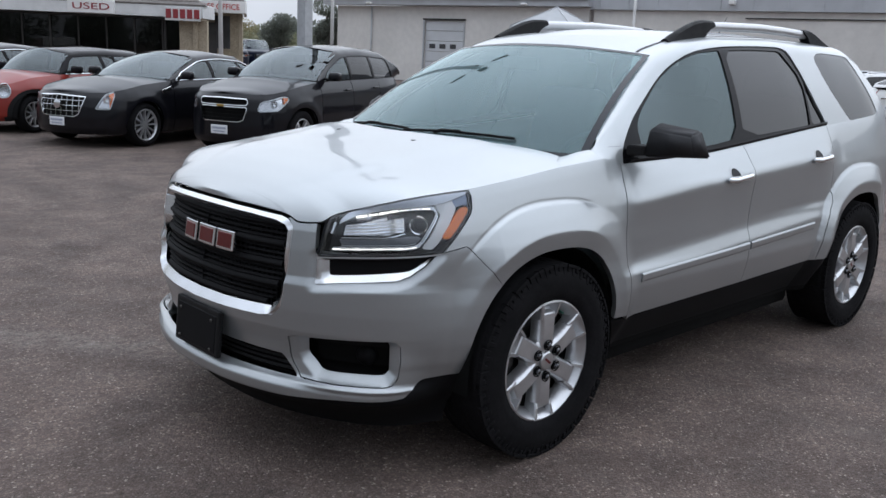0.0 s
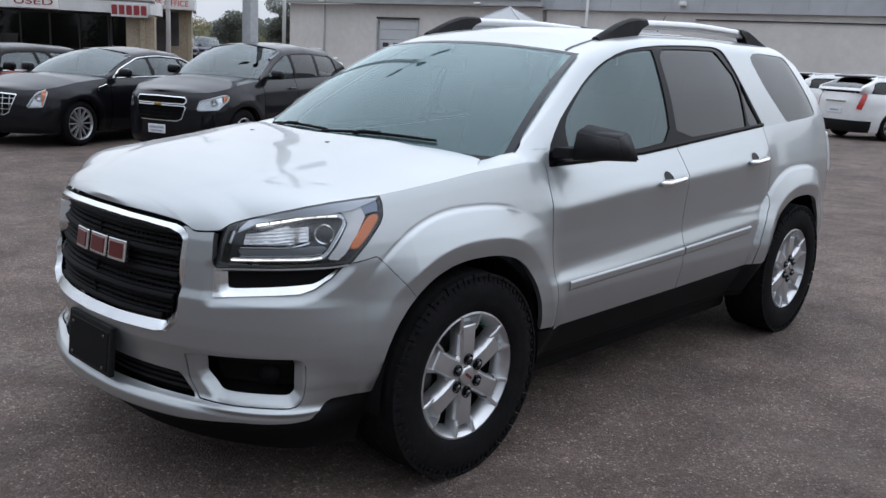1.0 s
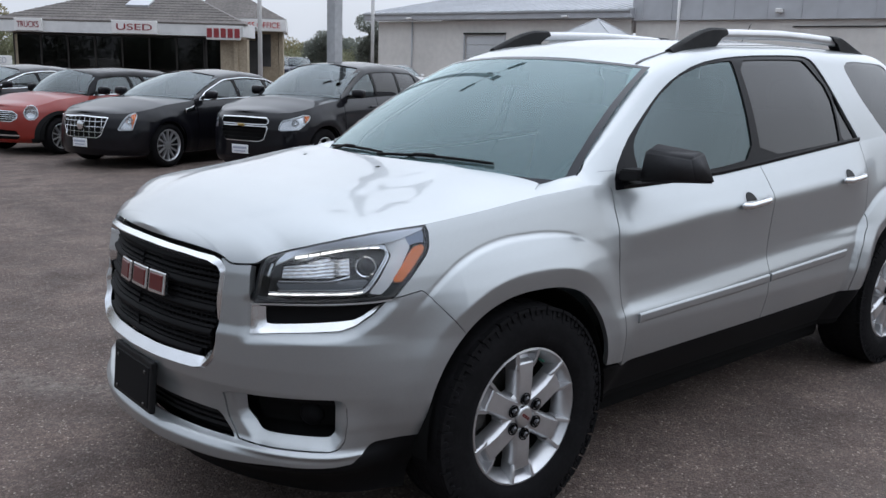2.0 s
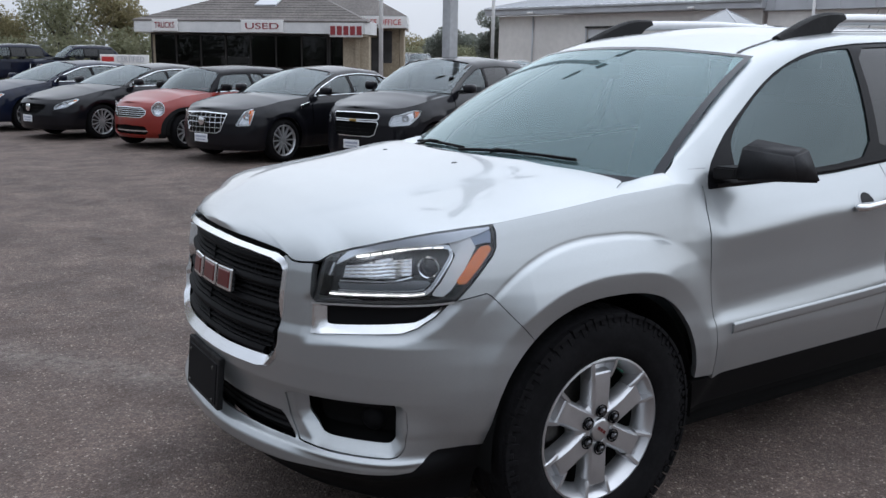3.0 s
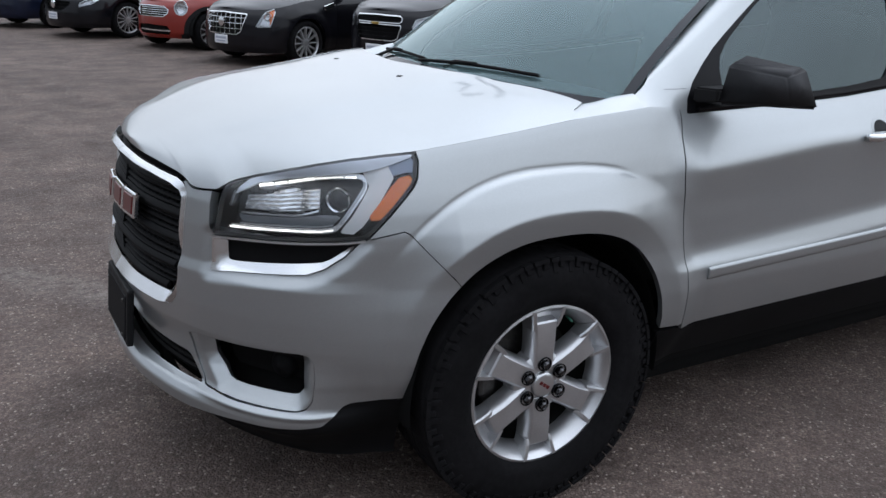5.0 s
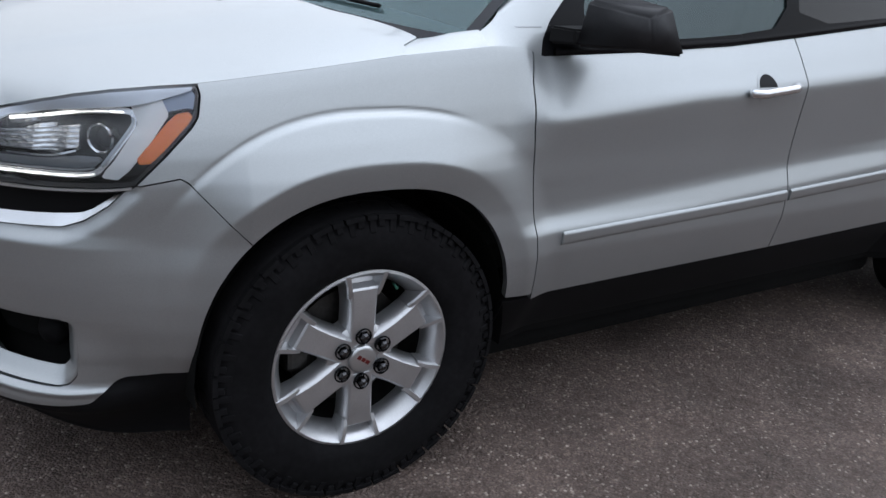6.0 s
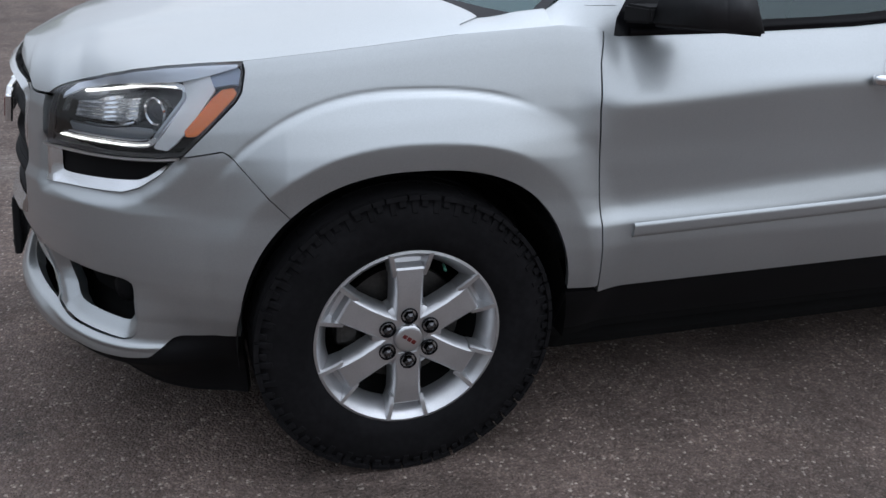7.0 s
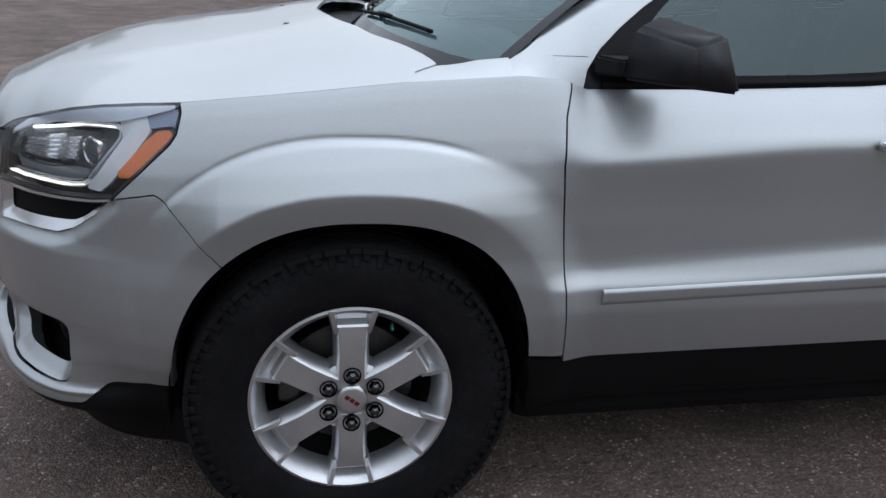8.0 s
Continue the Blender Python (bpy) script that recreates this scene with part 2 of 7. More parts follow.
M = dict(
    asphalt=asphalt_material(),
    silver=material("silver_metallic_paint", (0.4, 0.42, 0.427), 0.37, 0.78, 0.8, 0.04, scale=700, vary=0.12, stain=0.02, bump=0.04, bump_scale=1500),
    black_paint=material("black_metallic_paint", (0.0045, 0.0045, 0.0065), 0.35, 0.0, 0.6, 0.03, spec=0.06, stain=0.2, stain_scale=6),
    navy_paint=material("dark_blue_grey_paint", (0.007, 0.01, 0.024), 0.35, 0.0, 0.55, 0.02, spec=0.06, stain=0.2, stain_scale=6),
    red_paint=material("orange_red_paint", (0.21, 0.013, 0.006), 0.35, 0.1, 0.45, 0.04, stain=0.06, stain_scale=5),
    white_paint=material("pearl_white_paint", (0.72, 0.72, 0.71), 0.35, 0.0, 0.8, 0.05, stain=0.04, stain_scale=5),
    black_plastic=material("textured_black_plastic", (0.0085, 0.0085, 0.009), 0.62, spec=0.2, scale=40, vary=0.2, bump=0.25, bump_scale=900, rough_vary=0.08),
    mirror_plastic=material("grained_black_mirror_shell", (0.016, 0.016, 0.018), 0.5, spec=0.4, scale=60, vary=0.15, bump=0.2, bump_scale=900),
    gloss_black=material("gloss_black_trim", (0.006, 0.006, 0.007), 0.25, coat=0.04, spec=0.1, stain=0.15),
    cavity=material("dark_cavity", (0.006, 0.006, 0.006), 0.9, spec=0.1, stain=0.2),
    rubber=material("tyre_rubber", (0.0078, 0.0075, 0.0082), 0.88, scale=60, vary=0.25, bump=0.3, bump_scale=500, stain=0.25, stain_scale=9, spec=0.1),
    alloy=material("silver_painted_alloy", (0.55, 0.555, 0.565), 0.33, 0.85, 0.5, 0.1, scale=300, vary=0.05, stain=0.05, stain_scale=20),
    bright_alloy=material("bright_painted_alloy", (0.5, 0.5, 0.51), 0.35, 0.55, 0.3, 0.1, stain=0.05, stain_scale=20),
    barrel=material("near_black_barrel", (0.03, 0.03, 0.03), 0.55, 0.7, stain=0.3, stain_scale=15),
    chrome=material("chrome", (0.78, 0.79, 0.8), 0.08, 1.0, stain=0.03, stain_scale=10),
    bright_trim=material("bright_silver_trim", (0.8, 0.81, 0.82), 0.2, 1.0, stain=0.03, stain_scale=12),
    satin=material("satin_silver_trim", (0.6, 0.61, 0.62), 0.28, 0.9, 0.3, 0.1, stain=0.03, stain_scale=12),
    steel=material("brake_steel", (0.08, 0.076, 0.072), 0.5, 0.9, scale=80, vary=0.2),
    lug=material("dark_chrome_lug", (0.11, 0.11, 0.115), 0.2, 1.0, stain=0.1, stain_scale=30),
    lamp_house=material("black_lamp_housing", (0.012, 0.013, 0.016), 0.35, 0.1, stain=0.1),
    lamp_silver=material("lamp_reflector", (0.72, 0.73, 0.74), 0.22, 0.85, scale=60, vary=0.05),
    amber=material("amber_reflector", (0.85, 0.2, 0.02), 0.25, 0.0, 0.4, scale=220, vary=0.12, bump=0.3, bump_scale=300),
    red_lens=material("red_tail_lens", (0.5, 0.012, 0.012), 0.2, 0.0, 1.0, scale=150, vary=0.1),
    badge_red=material("red_badge_enamel", (0.11, 0.008, 0.008), 0.3, 0.3, 0.4, stain=0.08),
    led=material("daytime_led", (0.9, 0.9, 0.9), 0.3, emit=(1.0, 0.97, 0.92), emit_strength=1.6),
    led_dim=material("dim_led", (0.8, 0.8, 0.8), 0.3, emit=(1.0, 0.96, 0.9), emit_strength=1.2),
    lamp_mid=material("smoked_lamp_trim", (0.22, 0.235, 0.26), 0.3, 0.2, stain=0.05),
    lamp_brow=material("pale_grey_lamp_band", (0.66, 0.69, 0.74), 0.4, 0.0, stain=0.05),
    lamp_blue=material("blue_grey_lamp_corner", (0.3, 0.37, 0.5), 0.35, 0.0, stain=0.05),
    lamp_wing=material("bright_lamp_wing", (0.84, 0.85, 0.85), 0.38, 0.0, stain=0.06, stain_scale=14),
    lamp_grey=material("grey_lamp_trim", (0.4, 0.42, 0.45), 0.3, 0.5, stain=0.05),
    windscreen=glass("windscreen_glass", (0.56, 0.74, 0.74), ior=1.54, gloss=(0.84, 0.98, 1.0), haze=0.17, haze_color=(0.32, 0.5, 0.52)),
    side_glass=glass("tinted_side_glass", (0.22, 0.31, 0.32), ior=1.72, gloss=(0.84, 0.98, 1.0), haze=0.06, haze_color=(0.28, 0.42, 0.43)),
    dark_glass=glass("privacy_glass", (0.045, 0.045, 0.055), ior=1.54),
    lens=glass("clear_lamp_lens", (0.9, 0.92, 0.94), ior=1.56),
    parked_screen=glass("tinted_windscreen_glass", (0.4, 0.45, 0.45), ior=1.8, gloss=(0.9, 0.98, 1.0)),
    grille_black=material("matt_black_grille", (0.005, 0.005, 0.0057), 0.7, spec=0.15, stain=0.2),
    gold=material("brass_emblem", (0.5, 0.34, 0.1), 0.3, 0.8, stain=0.05),
    frit=material("black_screen_edge", (0.012, 0.013, 0.017), 0.07, spec=0.3, stain=0.1),
    interior=material("charcoal_interior_trim", (0.035, 0.035, 0.036), 0.75, scale=50, vary=0.15, bump=0.2),
    seat_cloth=material("grey_seat_cloth", (0.09, 0.09, 0.09), 0.9, scale=200, vary=0.2, bump=0.4, bump_scale=700),
)

# ---- modelling tools ----
def smoothstep(a, b, x):
    t = np.clip((np.asarray(x, float) - a) / (b - a), 0, 1)
    return t * t * (3 - 2 * t)


def spline(points, n=400):
    """A Catmull-Rom curve through the points, as n evenly spaced samples."""
    p = np.array(points, float)
    p = np.vstack([2 * p[0] - p[1], p, 2 * p[-1] - p[-2]])
    out = []
    for i in range(1, len(p) - 2):
        t = np.linspace(0, 1, 40, endpoint=False)[:, None]
        a, b, c, d = p[i - 1], p[i], p[i + 1], p[i + 2]
        out.append(0.5 * (2 * b + (c - a) * t + (2 * a - 5 * b + 4 * c - d) * t ** 2 + (3 * b - a - 3 * c + d) * t ** 3))
    out = np.vstack(out + [p[-2:-1]])
    run = np.r_[0, np.cumsum(np.linalg.norm(np.diff(out, axis=0), axis=1))]
    s = np.linspace(0, run[-1], n)
    return np.stack([np.interp(s, run, out[:, k]) for k in range(out.shape[1])], 1), s


def soft_table(pairs, width=0.02):
    """A function that runs through the (x, y) pairs with rounded corners."""
    x, y = np.array(pairs, float).T
    g = np.linspace(x[0] - 0.3, x[-1] + 0.3, 4000)
    v = np.interp(g, x, y)
    k = max(1, int(width / (g[1] - g[0])))
    ker = np.hanning(2 * k + 3)[1:-1]
    w = np.convolve(np.pad(v, k, mode="edge"), ker / ker.sum(), mode="same")[k:-k]
    return lambda q: np.interp(q, g, w)


def inside(poly):
    """A function, positive inside the convex or simple polygon: the distance to its edge."""
    p = np.array(poly, float)

    def f(u, v):
        u, v = np.asarray(u, float), np.asarray(v, float)
        best, odd = np.full(u.shape, 1e9), np.zeros(u.shape, bool)
        for a, b in zip(p, np.roll(p, -1, 0)):
            e = b - a
            t = np.clip(((u - a[0]) * e[0] + (v - a[1]) * e[1]) / max(e @ e, 1e-12), 0, 1)
            best = np.minimum(best, np.hypot(u - a[0] - t * e[0], v - a[1] - t * e[1]))
            if a[1] != b[1]:
                odd ^= ((a[1] > v) != (b[1] > v)) & (u < (b[0] - a[0]) * (v - a[1]) / (b[1] - a[1]) + a[0])
        return np.where(odd, best, -best)
    return f


def rounded(poly, cut_off=0.22, times=2):
    """The polygon with its corners cut and cut again, till they read as round."""
    p = [tuple(q) for q in poly]
    for _ in range(times):
        p = [(a[0] + (b[0] - a[0]) * t, a[1] + (b[1] - a[1]) * t) for a, b in zip(p, p[1:] + p[:1]) for t in (cut_off, 1 - cut_off)]
    return p


class Sheet:
    """A net in two parameters that can be trimmed along any line, and then laid on a surface."""

    def __init__(self, us, vs):
        us, vs = np.asarray(us, float), np.asarray(vs, float)
        self.P = np.stack(np.meshgrid(us, vs, indexing="ij"), -1).reshape(-1, 2)
        nv = len(vs)
        self.F = [(i * nv + j, (i + 1) * nv + j, (i + 1) * nv + j + 1, i * nv + j + 1) for i in range(len(us) - 1) for j in range(nv - 1)]

    def keep(self, f):
        """Trims away where f(u, v) is negative."""
        val = f(self.P[:, 0], self.P[:, 1])
        val = np.where(np.abs(val) < 1e-7, 1e-7, val)
        pos, new_p, faces, cut = val > 0, list(map(tuple, self.P)), [], {}
        for face in self.F:
            c = [pos[i] for i in face]
            if all(c):
                faces.append(face)
            elif any(c):
                out = []
                for i, j in zip(face, face[1:] + face[:1]):
                    if pos[i]:
                        out.append(i)
                    if pos[i] != pos[j]:
                        key = (min(i, j), max(i, j))
                        if key not in cut:
                            t = val[i] / (val[i] - val[j])
                            cut[key] = len(new_p)
                            new_p.append(tuple(self.P[i] + t * (self.P[j] - self.P[i])))
                        out.append(cut[key])
                if len(out) > 2:
                    faces.append(tuple(out))
        used = sorted({i for f_ in faces for i in f_})
        back = {o: k for k, o in enumerate(used)}
        self.P = np.array([new_p[i] for i in used]).reshape(-1, 2)
        self.F = [tuple(back[i] for i in f_) for f_ in faces]
        return self


def normals_of(V, F):
    N = np.zeros_like(V)
    for f in F:
        a, b, c = V[f[0]], V[f[1]], V[f[2]]
        n = np.cross(b - a, c - a)
        if len(f) > 3:
            n = n + np.cross(V[f[2]] - a, V[f[3]] - a)
        for i in f:
            N[i] += n
    return N / np.maximum(np.linalg.norm(N, axis=1), 1e-12)[:, None]


def mesh_from(name, V, F, smooth=True, sharp=None):
    me = bpy.data.meshes.new(name)
    me.from_pydata([tuple(map(float, v)) for v in V], [], [tuple(map(int, f)) for f in F])
    me.polygons.foreach_set("use_smooth", [smooth] * len(me.polygons))
    if sharp:
        me.set_sharp_from_angle(angle=radians(sharp))
    me.update()
    return me


def child(name, me, mat, parent, label="", m=None):
    ob = new(name, me)
    if mat and not me.materials:
        me.materials.append(mat)
    ob.parent = parent
    if m is not None:
        ob.matrix_local = m
    return tagged(ob, label)


def panel(name, sheet, surface, mat, parent, label="", depth=0.012, lift=0.0, mirror=False, flip=False):
    """Lays a trimmed sheet on a surface as a sheet-metal panel with turned-in edges."""
    V = surface(sheet.P[:, 0], sheet.P[:, 1])
    F = [f[::-1] for f in sheet.F] if flip else list(sheet.F)
    if mirror:
        V, F = V * (1, -1, 1), [f[::-1] for f in F]
    N = normals_of(V, F)
    if lift:
        V = V + N * lift
    count = {}
    for f in F:
        for a, b in zip(f, f[1:] + f[:1]):
            count[(a, b)] = 1
    rim = [e for e in count if (e[1], e[0]) not in count]
    V, faces = list(V), list(F)
    top, low, off = {}, {}, len(V)
    if depth:
        for a, b in rim:
            for i in (a, b):
                if i not in top:
                    top[i] = len(V)
                    V.append(V[i])
                    low[i] = len(V)
                    V.append(V[i] - N[i] * depth)
            faces.append((b, a, low[a], low[b]) if False else (top[b], top[a], low[a], low[b]))
    return child(name, mesh_from(name, V, faces), mat, parent, label)


def part(name, bm, mat, parent, label="", smooth=False, sharp=None, m=None):
    """Links a bmesh as one mesh object under a thing or a part."""
    me = bpy.data.meshes.new(name)
    bm.to_mesh(me)
    bm.free()
    me.polygons.foreach_set("use_smooth", [smooth] * len(me.polygons))
    if sharp:
        me.set_sharp_from_angle(angle=radians(sharp))
    return child(name, me, mat, parent, label, m)


def box(size, at=(0, 0, 0), bevel=0.0, segs=2, turn=None, bm=None):
    """A block with bevelled edges, added to bm or to a bmesh of its own."""
    b = bmesh.new()
    bmesh.ops.create_cube(b, size=1)
    bmesh.ops.scale(b, vec=size, verts=b.verts)
    if bevel:
        bmesh.ops.bevel(b, geom=b.edges[:], offset=bevel, segments=segs, affect="EDGES", profile=0.5)
    if turn:
        bmesh.ops.transform(b, matrix=turn, verts=b.verts)
    bmesh.ops.translate(b, vec=at, verts=b.verts)
    if bm is None:
        return b
    me = bpy.data.meshes.new("tmp")
    b.to_mesh(me)
    b.free()
    bm.from_mesh(me)
    bpy.data.meshes.remove(me)
    return bm


def lathe(profile, segs=64, axis="y"):
    """Turns a profile of (radius, along) pairs round the y axis (or z)."""
    V, F, n = [], [], len(profile)
    for i in range(segs):
        a = 2 * math.pi * i / segs
        for r, h in profile:
            V.append((r * math.cos(a), h, r * math.sin(a)) if axis == "y" else (r * math.cos(a), r * math.sin(a), h))
    for i in range(segs):
        for j in range(n - 1):
            a, b, c, d = i * n + j, ((i + 1) % segs) * n + j, ((i + 1) % segs) * n + j + 1, i * n + j + 1
            F.append((a, b, c, d) if axis == "y" else (d, c, b, a))
    return V, F


def tube(points, radius, segs=10, closed=False):
    """A round bar along a line of points; radius may be a number or one per point."""
    p = np.array(points, float)
    t = np.gradient(p, axis=0)
    t /= np.linalg.norm(t, axis=1)[:, None]
    V, F, up = [], [], np.array((0.13, 0.21, 0.97))
    for i in range(len(p)):
        a = np.cross(t[i], up)
        a /= np.linalg.norm(a)
        b = np.cross(t[i], a)
        r = radius[i] if hasattr(radius, "__len__") else radius
        for k in range(segs):
            w = 2 * math.pi * k / segs
            V.append(p[i] + r * (math.cos(w) * a + math.sin(w) * b))
    for i in range(len(p) - 1):
        for k in range(segs):
            k2 = (k + 1) % segs
            F.append((i * segs + k, i * segs + k2, (i + 1) * segs + k2, (i + 1) * segs + k))
    F.append(tuple(range(segs))[::-1])
    F.append(tuple((len(p) - 1) * segs + k for k in range(segs)))
    return V, F


def empty(name, at=(0, 0, 0), rz=0):
    ob = new(name)
    ob.matrix_world = pose(*at, 0, 0, rz)
    return ob

# ---- ground, buildings, poles, trees ----
M.update(
    cream=material("cream_wall_siding", (0.72, 0.69, 0.65), 0.75, scale=3, vary=0.05, stain=0.08, stain_scale=0.35, bump=0.2, bump_scale=30),
    grey_metal=material("grey_metal_cladding", (0.48, 0.49, 0.51), 0.5, 0.3, scale=2, vary=0.05, stain=0.08, stain_scale=0.4),
    white_board=material("white_sign_board", (0.78, 0.77, 0.75), 0.5, stain=0.06, stain_scale=1.5),
    white_fascia=material("weathered_white_fascia", (0.66, 0.66, 0.65), 0.6, scale=4, vary=0.05, stain=0.1, stain_scale=0.8),
    shingle=material("grey_brown_shingles", (0.13, 0.115, 0.105), 0.85, scale=9, vary=0.3, stain=0.2, stain_scale=0.9, bump=0.5, bump_scale=25),
    brick=material("tan_brick", (0.36, 0.3, 0.22), 0.85, scale=14, vary=0.2, stain=0.12, stain_scale=2, bump=0.4, bump_scale=30),
    concrete=material("grey_concrete", (0.27, 0.27, 0.265), 0.85, scale=4, vary=0.12, stain=0.15, stain_scale=0.5, bump=0.3, bump_scale=20),
    shop_glass=glass("dark_shop_glass", (0.2, 0.21, 0.22), ior=1.42),
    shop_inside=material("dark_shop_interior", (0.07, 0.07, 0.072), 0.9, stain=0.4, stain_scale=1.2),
    dark_frame=material("dark_bronze_frame", (0.03, 0.027, 0.025), 0.5, 0.4, stain=0.15),
    red_sign=material("red_sign_face", (0.5, 0.035, 0.03), 0.5, stain=0.08),
    dull_red=material("dark_red_letters", (0.26, 0.03, 0.035), 0.6, stain=0.1),
    door_white=material("white_roller_door", (0.62, 0.63, 0.64), 0.55, stain=0.06, stain_scale=1.2),
    galv=material("galvanised_pole", (0.4, 0.41, 0.42), 0.55, 0.1, scale=8, vary=0.1, stain=0.1, stain_scale=1),
    bark=material("grey_bark", (0.1, 0.085, 0.07), 0.9, scale=8, vary=0.3, bump=0.6, bump_scale=20),
    canvas=material("grey_white_canvas", (0.42, 0.43, 0.44), 0.7, stain=0.05),
)


def leaf_material(name, color, other):
    m = material(name, color, 0.7, spec=0.3)
    n, l = m.node_tree.nodes, m.node_tree.links
    geo = n.new("ShaderNodeNewGeometry")
    r = n.new("ShaderNodeMixRGB")
    r.inputs["Color1"].default_value, r.inputs["Color2"].default_value = (*color, 1), (*other, 1)
    l.new(geo.outputs["Random Per Island"], r.inputs["Fac"])
    l.new(r.outputs["Color"], n["Principled BSDF"].inputs["Base Color"])
    # light passes through the thin leaves
    tl, mx = n.new("ShaderNodeBsdfTranslucent"), n.new("ShaderNodeMixShader")
    l.new(r.outputs["Color"], tl.inputs["Color"])
    mx.inputs[0].default_value = 0.6
    l.new(n["Principled BSDF"].outputs[0], mx.inputs[1])
    l.new(tl.outputs[0], mx.inputs[2])
    l.new(mx.outputs[0], n["Material Output"].inputs["Surface"])
    return m


# leaf colours are lifted above real foliage to paint in the distance haze
M["leaf"] = leaf_material("green_foliage", (0.21, 0.225, 0.135), (0.32, 0.31, 0.205))
M["leaf_autumn"] = leaf_material("yellowing_foliage", (0.215, 0.2, 0.11), (0.33, 0.28, 0.165))
M["leaf_dark"] = leaf_material("dark_foliage", (0.16, 0.18, 0.155), (0.24, 0.25, 0.21))

me = mesh_from("ground", [(-900, -900, 0), (900, -900, 0), (900, 900, 0), (-900, 900, 0)], [(0, 1, 2, 3)], smooth=False)
ground = new("ground", me)
me.materials.append(M["asphalt"])
tagged(ground, "worn grey asphalt parking lot with pale stone chips", "ground", kind="structure")


def lettering(name, text, height, mat, parent, m, width=None):
    cu = bpy.data.curves.new(name, "FONT")
    cu.body, cu.size, cu.extrude, cu.align_x, cu.align_y = text, height * 1.35, 0.01, "CENTER", "CENTER"
    cu.materials.append(mat)
    ob = new(name, cu)
    ob.parent = parent
    ob.matrix_local = m
    if width:
        bpy.context.view_layer.update()
        ob.scale = (width / max(ob.dimensions.x, 0.01), 1, 1)
    return ob


def sign(name, label, x0, x1, z0, z1, y, text, mat, parent_m, blocks=0, board="white_board"):
    """A flat sign board on a facade; its words in raised letters, or plain blocks."""
    ob = tagged(empty(name), label, "sign")
    ob.matrix_world = parent_m @ pose((x0 + x1) / 2, y, (z0 + z1) / 2)
    w, h = x1 - x0, z1 - z0
    part("sign_board", box((w, 0.08, h), (0, 0, 0), 0.012, 1), M[board], ob)
    if text:
        lettering("letters", text, h * 0.52, M[mat], ob, pose(0, -0.052, -0.01, 90, 0, 0), w * 0.78)
    for k in range(blocks):
        bw = w / blocks
        part("sign_block", box((bw * 0.74, 0.05, h * 0.68), (-w / 2 + bw * (k + 0.5), -0.05, 0), 0.012, 1), M[mat], ob)
    return ob


# the used-car office: white fascia, dark glass front, shallow hipped roof
office_m = pose(9.13, 41.61, 0, 0, 0, -43.5)
office = tagged(empty("office_building"), "low sales office with dark glass, white fascia and shingle roof", "building")
office.matrix_world = office_m
LN, DP = 11.45, 8.0
part("floor_slab", box((LN - 0.6, DP - 0.8, 0.15), (LN / 2, DP / 2, 0.075)), M["cream"], office)
part("back_wall", box((LN - 0.8, 0.2, 2.6), (LN / 2, DP - 0.6, 1.45)), M["brick"], office)
part("side_wall", box((0.2, DP - 1.2, 2.6), (0.55, DP / 2, 1.45)), M["brick"], office)
part("side_wall", box((0.2, DP - 1.2, 2.6), (LN - 0.95, DP / 2 - 0.3, 1.45), turn=pose(0, 0, 0, 0, 0, 8)), M["brick"], office)
part("brick_pier", box((1.25, 0.3, 2.6), (10.85, 0.6, 1.3), 0.01, 1), M["brick"], office, "tan brick pier")
part("low_wall", box((10.2, 0.2, 0.35), (5.6, 0.62, 0.175)), M["brick"], office)
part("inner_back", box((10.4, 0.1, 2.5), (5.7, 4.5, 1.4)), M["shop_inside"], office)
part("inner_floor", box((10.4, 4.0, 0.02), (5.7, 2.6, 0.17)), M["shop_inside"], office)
for k in range(9):
    x = 0.5 + 10.2 * k / 8
    part("mullion", box((0.07, 0.1, 2.3), (x, 0.62, 1.5), 0.005, 1), M["dark_frame"], office)
    if k < 8:
        w = part("shop_window", box((10.2 / 8 - 0.07, 0.012, 2.26), (x + 10.2 / 16, 0.62, 1.5)), M["shop_glass"], office)
        rnd = random.Random(k)
        if k not in (2, 5):
            part("poster", box((0.3 + 0.3 * rnd.random(), 0.02, 0.3 + 0.3 * rnd.random()), (x + 0.3 + 0.5 * rnd.random(), 0.9, 1.0 + 0.9 * rnd.random())), M["grey_metal" if k % 2 else "dull_red"], office)
part("transom", box((10.2, 0.1, 0.07), (5.6, 0.62, 2.62)), M["dark_frame"], office)
part("door_frame", box((0.09, 0.14, 2.4), (9.55, 0.58, 1.4)), M["dark_frame"], office)
for nm, size, at in (("fascia_front", (LN, 0.16, 0.58), (LN / 2, 0, 2.98)), ("fascia_back", (LN - 1.6, 0.16, 0.58), (LN / 2, DP, 2.98)), ("fascia_side", (0.16, DP, 0.58), (0.0, DP / 2, 2.982)), ("fascia_side", (0.16, 2.0, 0.58), (LN - 0.09, 1.0, 2.982))):
    part(nm, box(size, at, 0.01, 1), M["white_fascia"], office, "weathered white fascia")
part("soffit", box((LN - 1.6, DP - 0.2, 0.05), (LN / 2 - 0.6, DP / 2, 2.73)), M["white_fascia"], office)
bm = bmesh.new()
rise, run = 2.0, 5.0
e = 0.1
v = [bm.verts.new(p) for p in ((-e, -e, 3.27), (LN + e, -e, 3.27), (LN - 1.0, DP + e, 3.27), (-e, DP + e, 3.27), (run, run, 3.27 + rise), (LN - run, run, 3.27 + rise), (-e, -e, 3.2), (LN + e, -e, 3.2), (LN - 1.0, DP + e, 3.2), (-e, DP + e, 3.2))]
for f in ((0, 1, 5, 4), (1, 2, 5), (2, 3, 4, 5), (3, 0, 4), (0, 6, 7, 1), (1, 7, 8, 2), (2, 8, 9, 3), (3, 9, 6, 0)):
    bm.faces.new([v[i] for i in f])
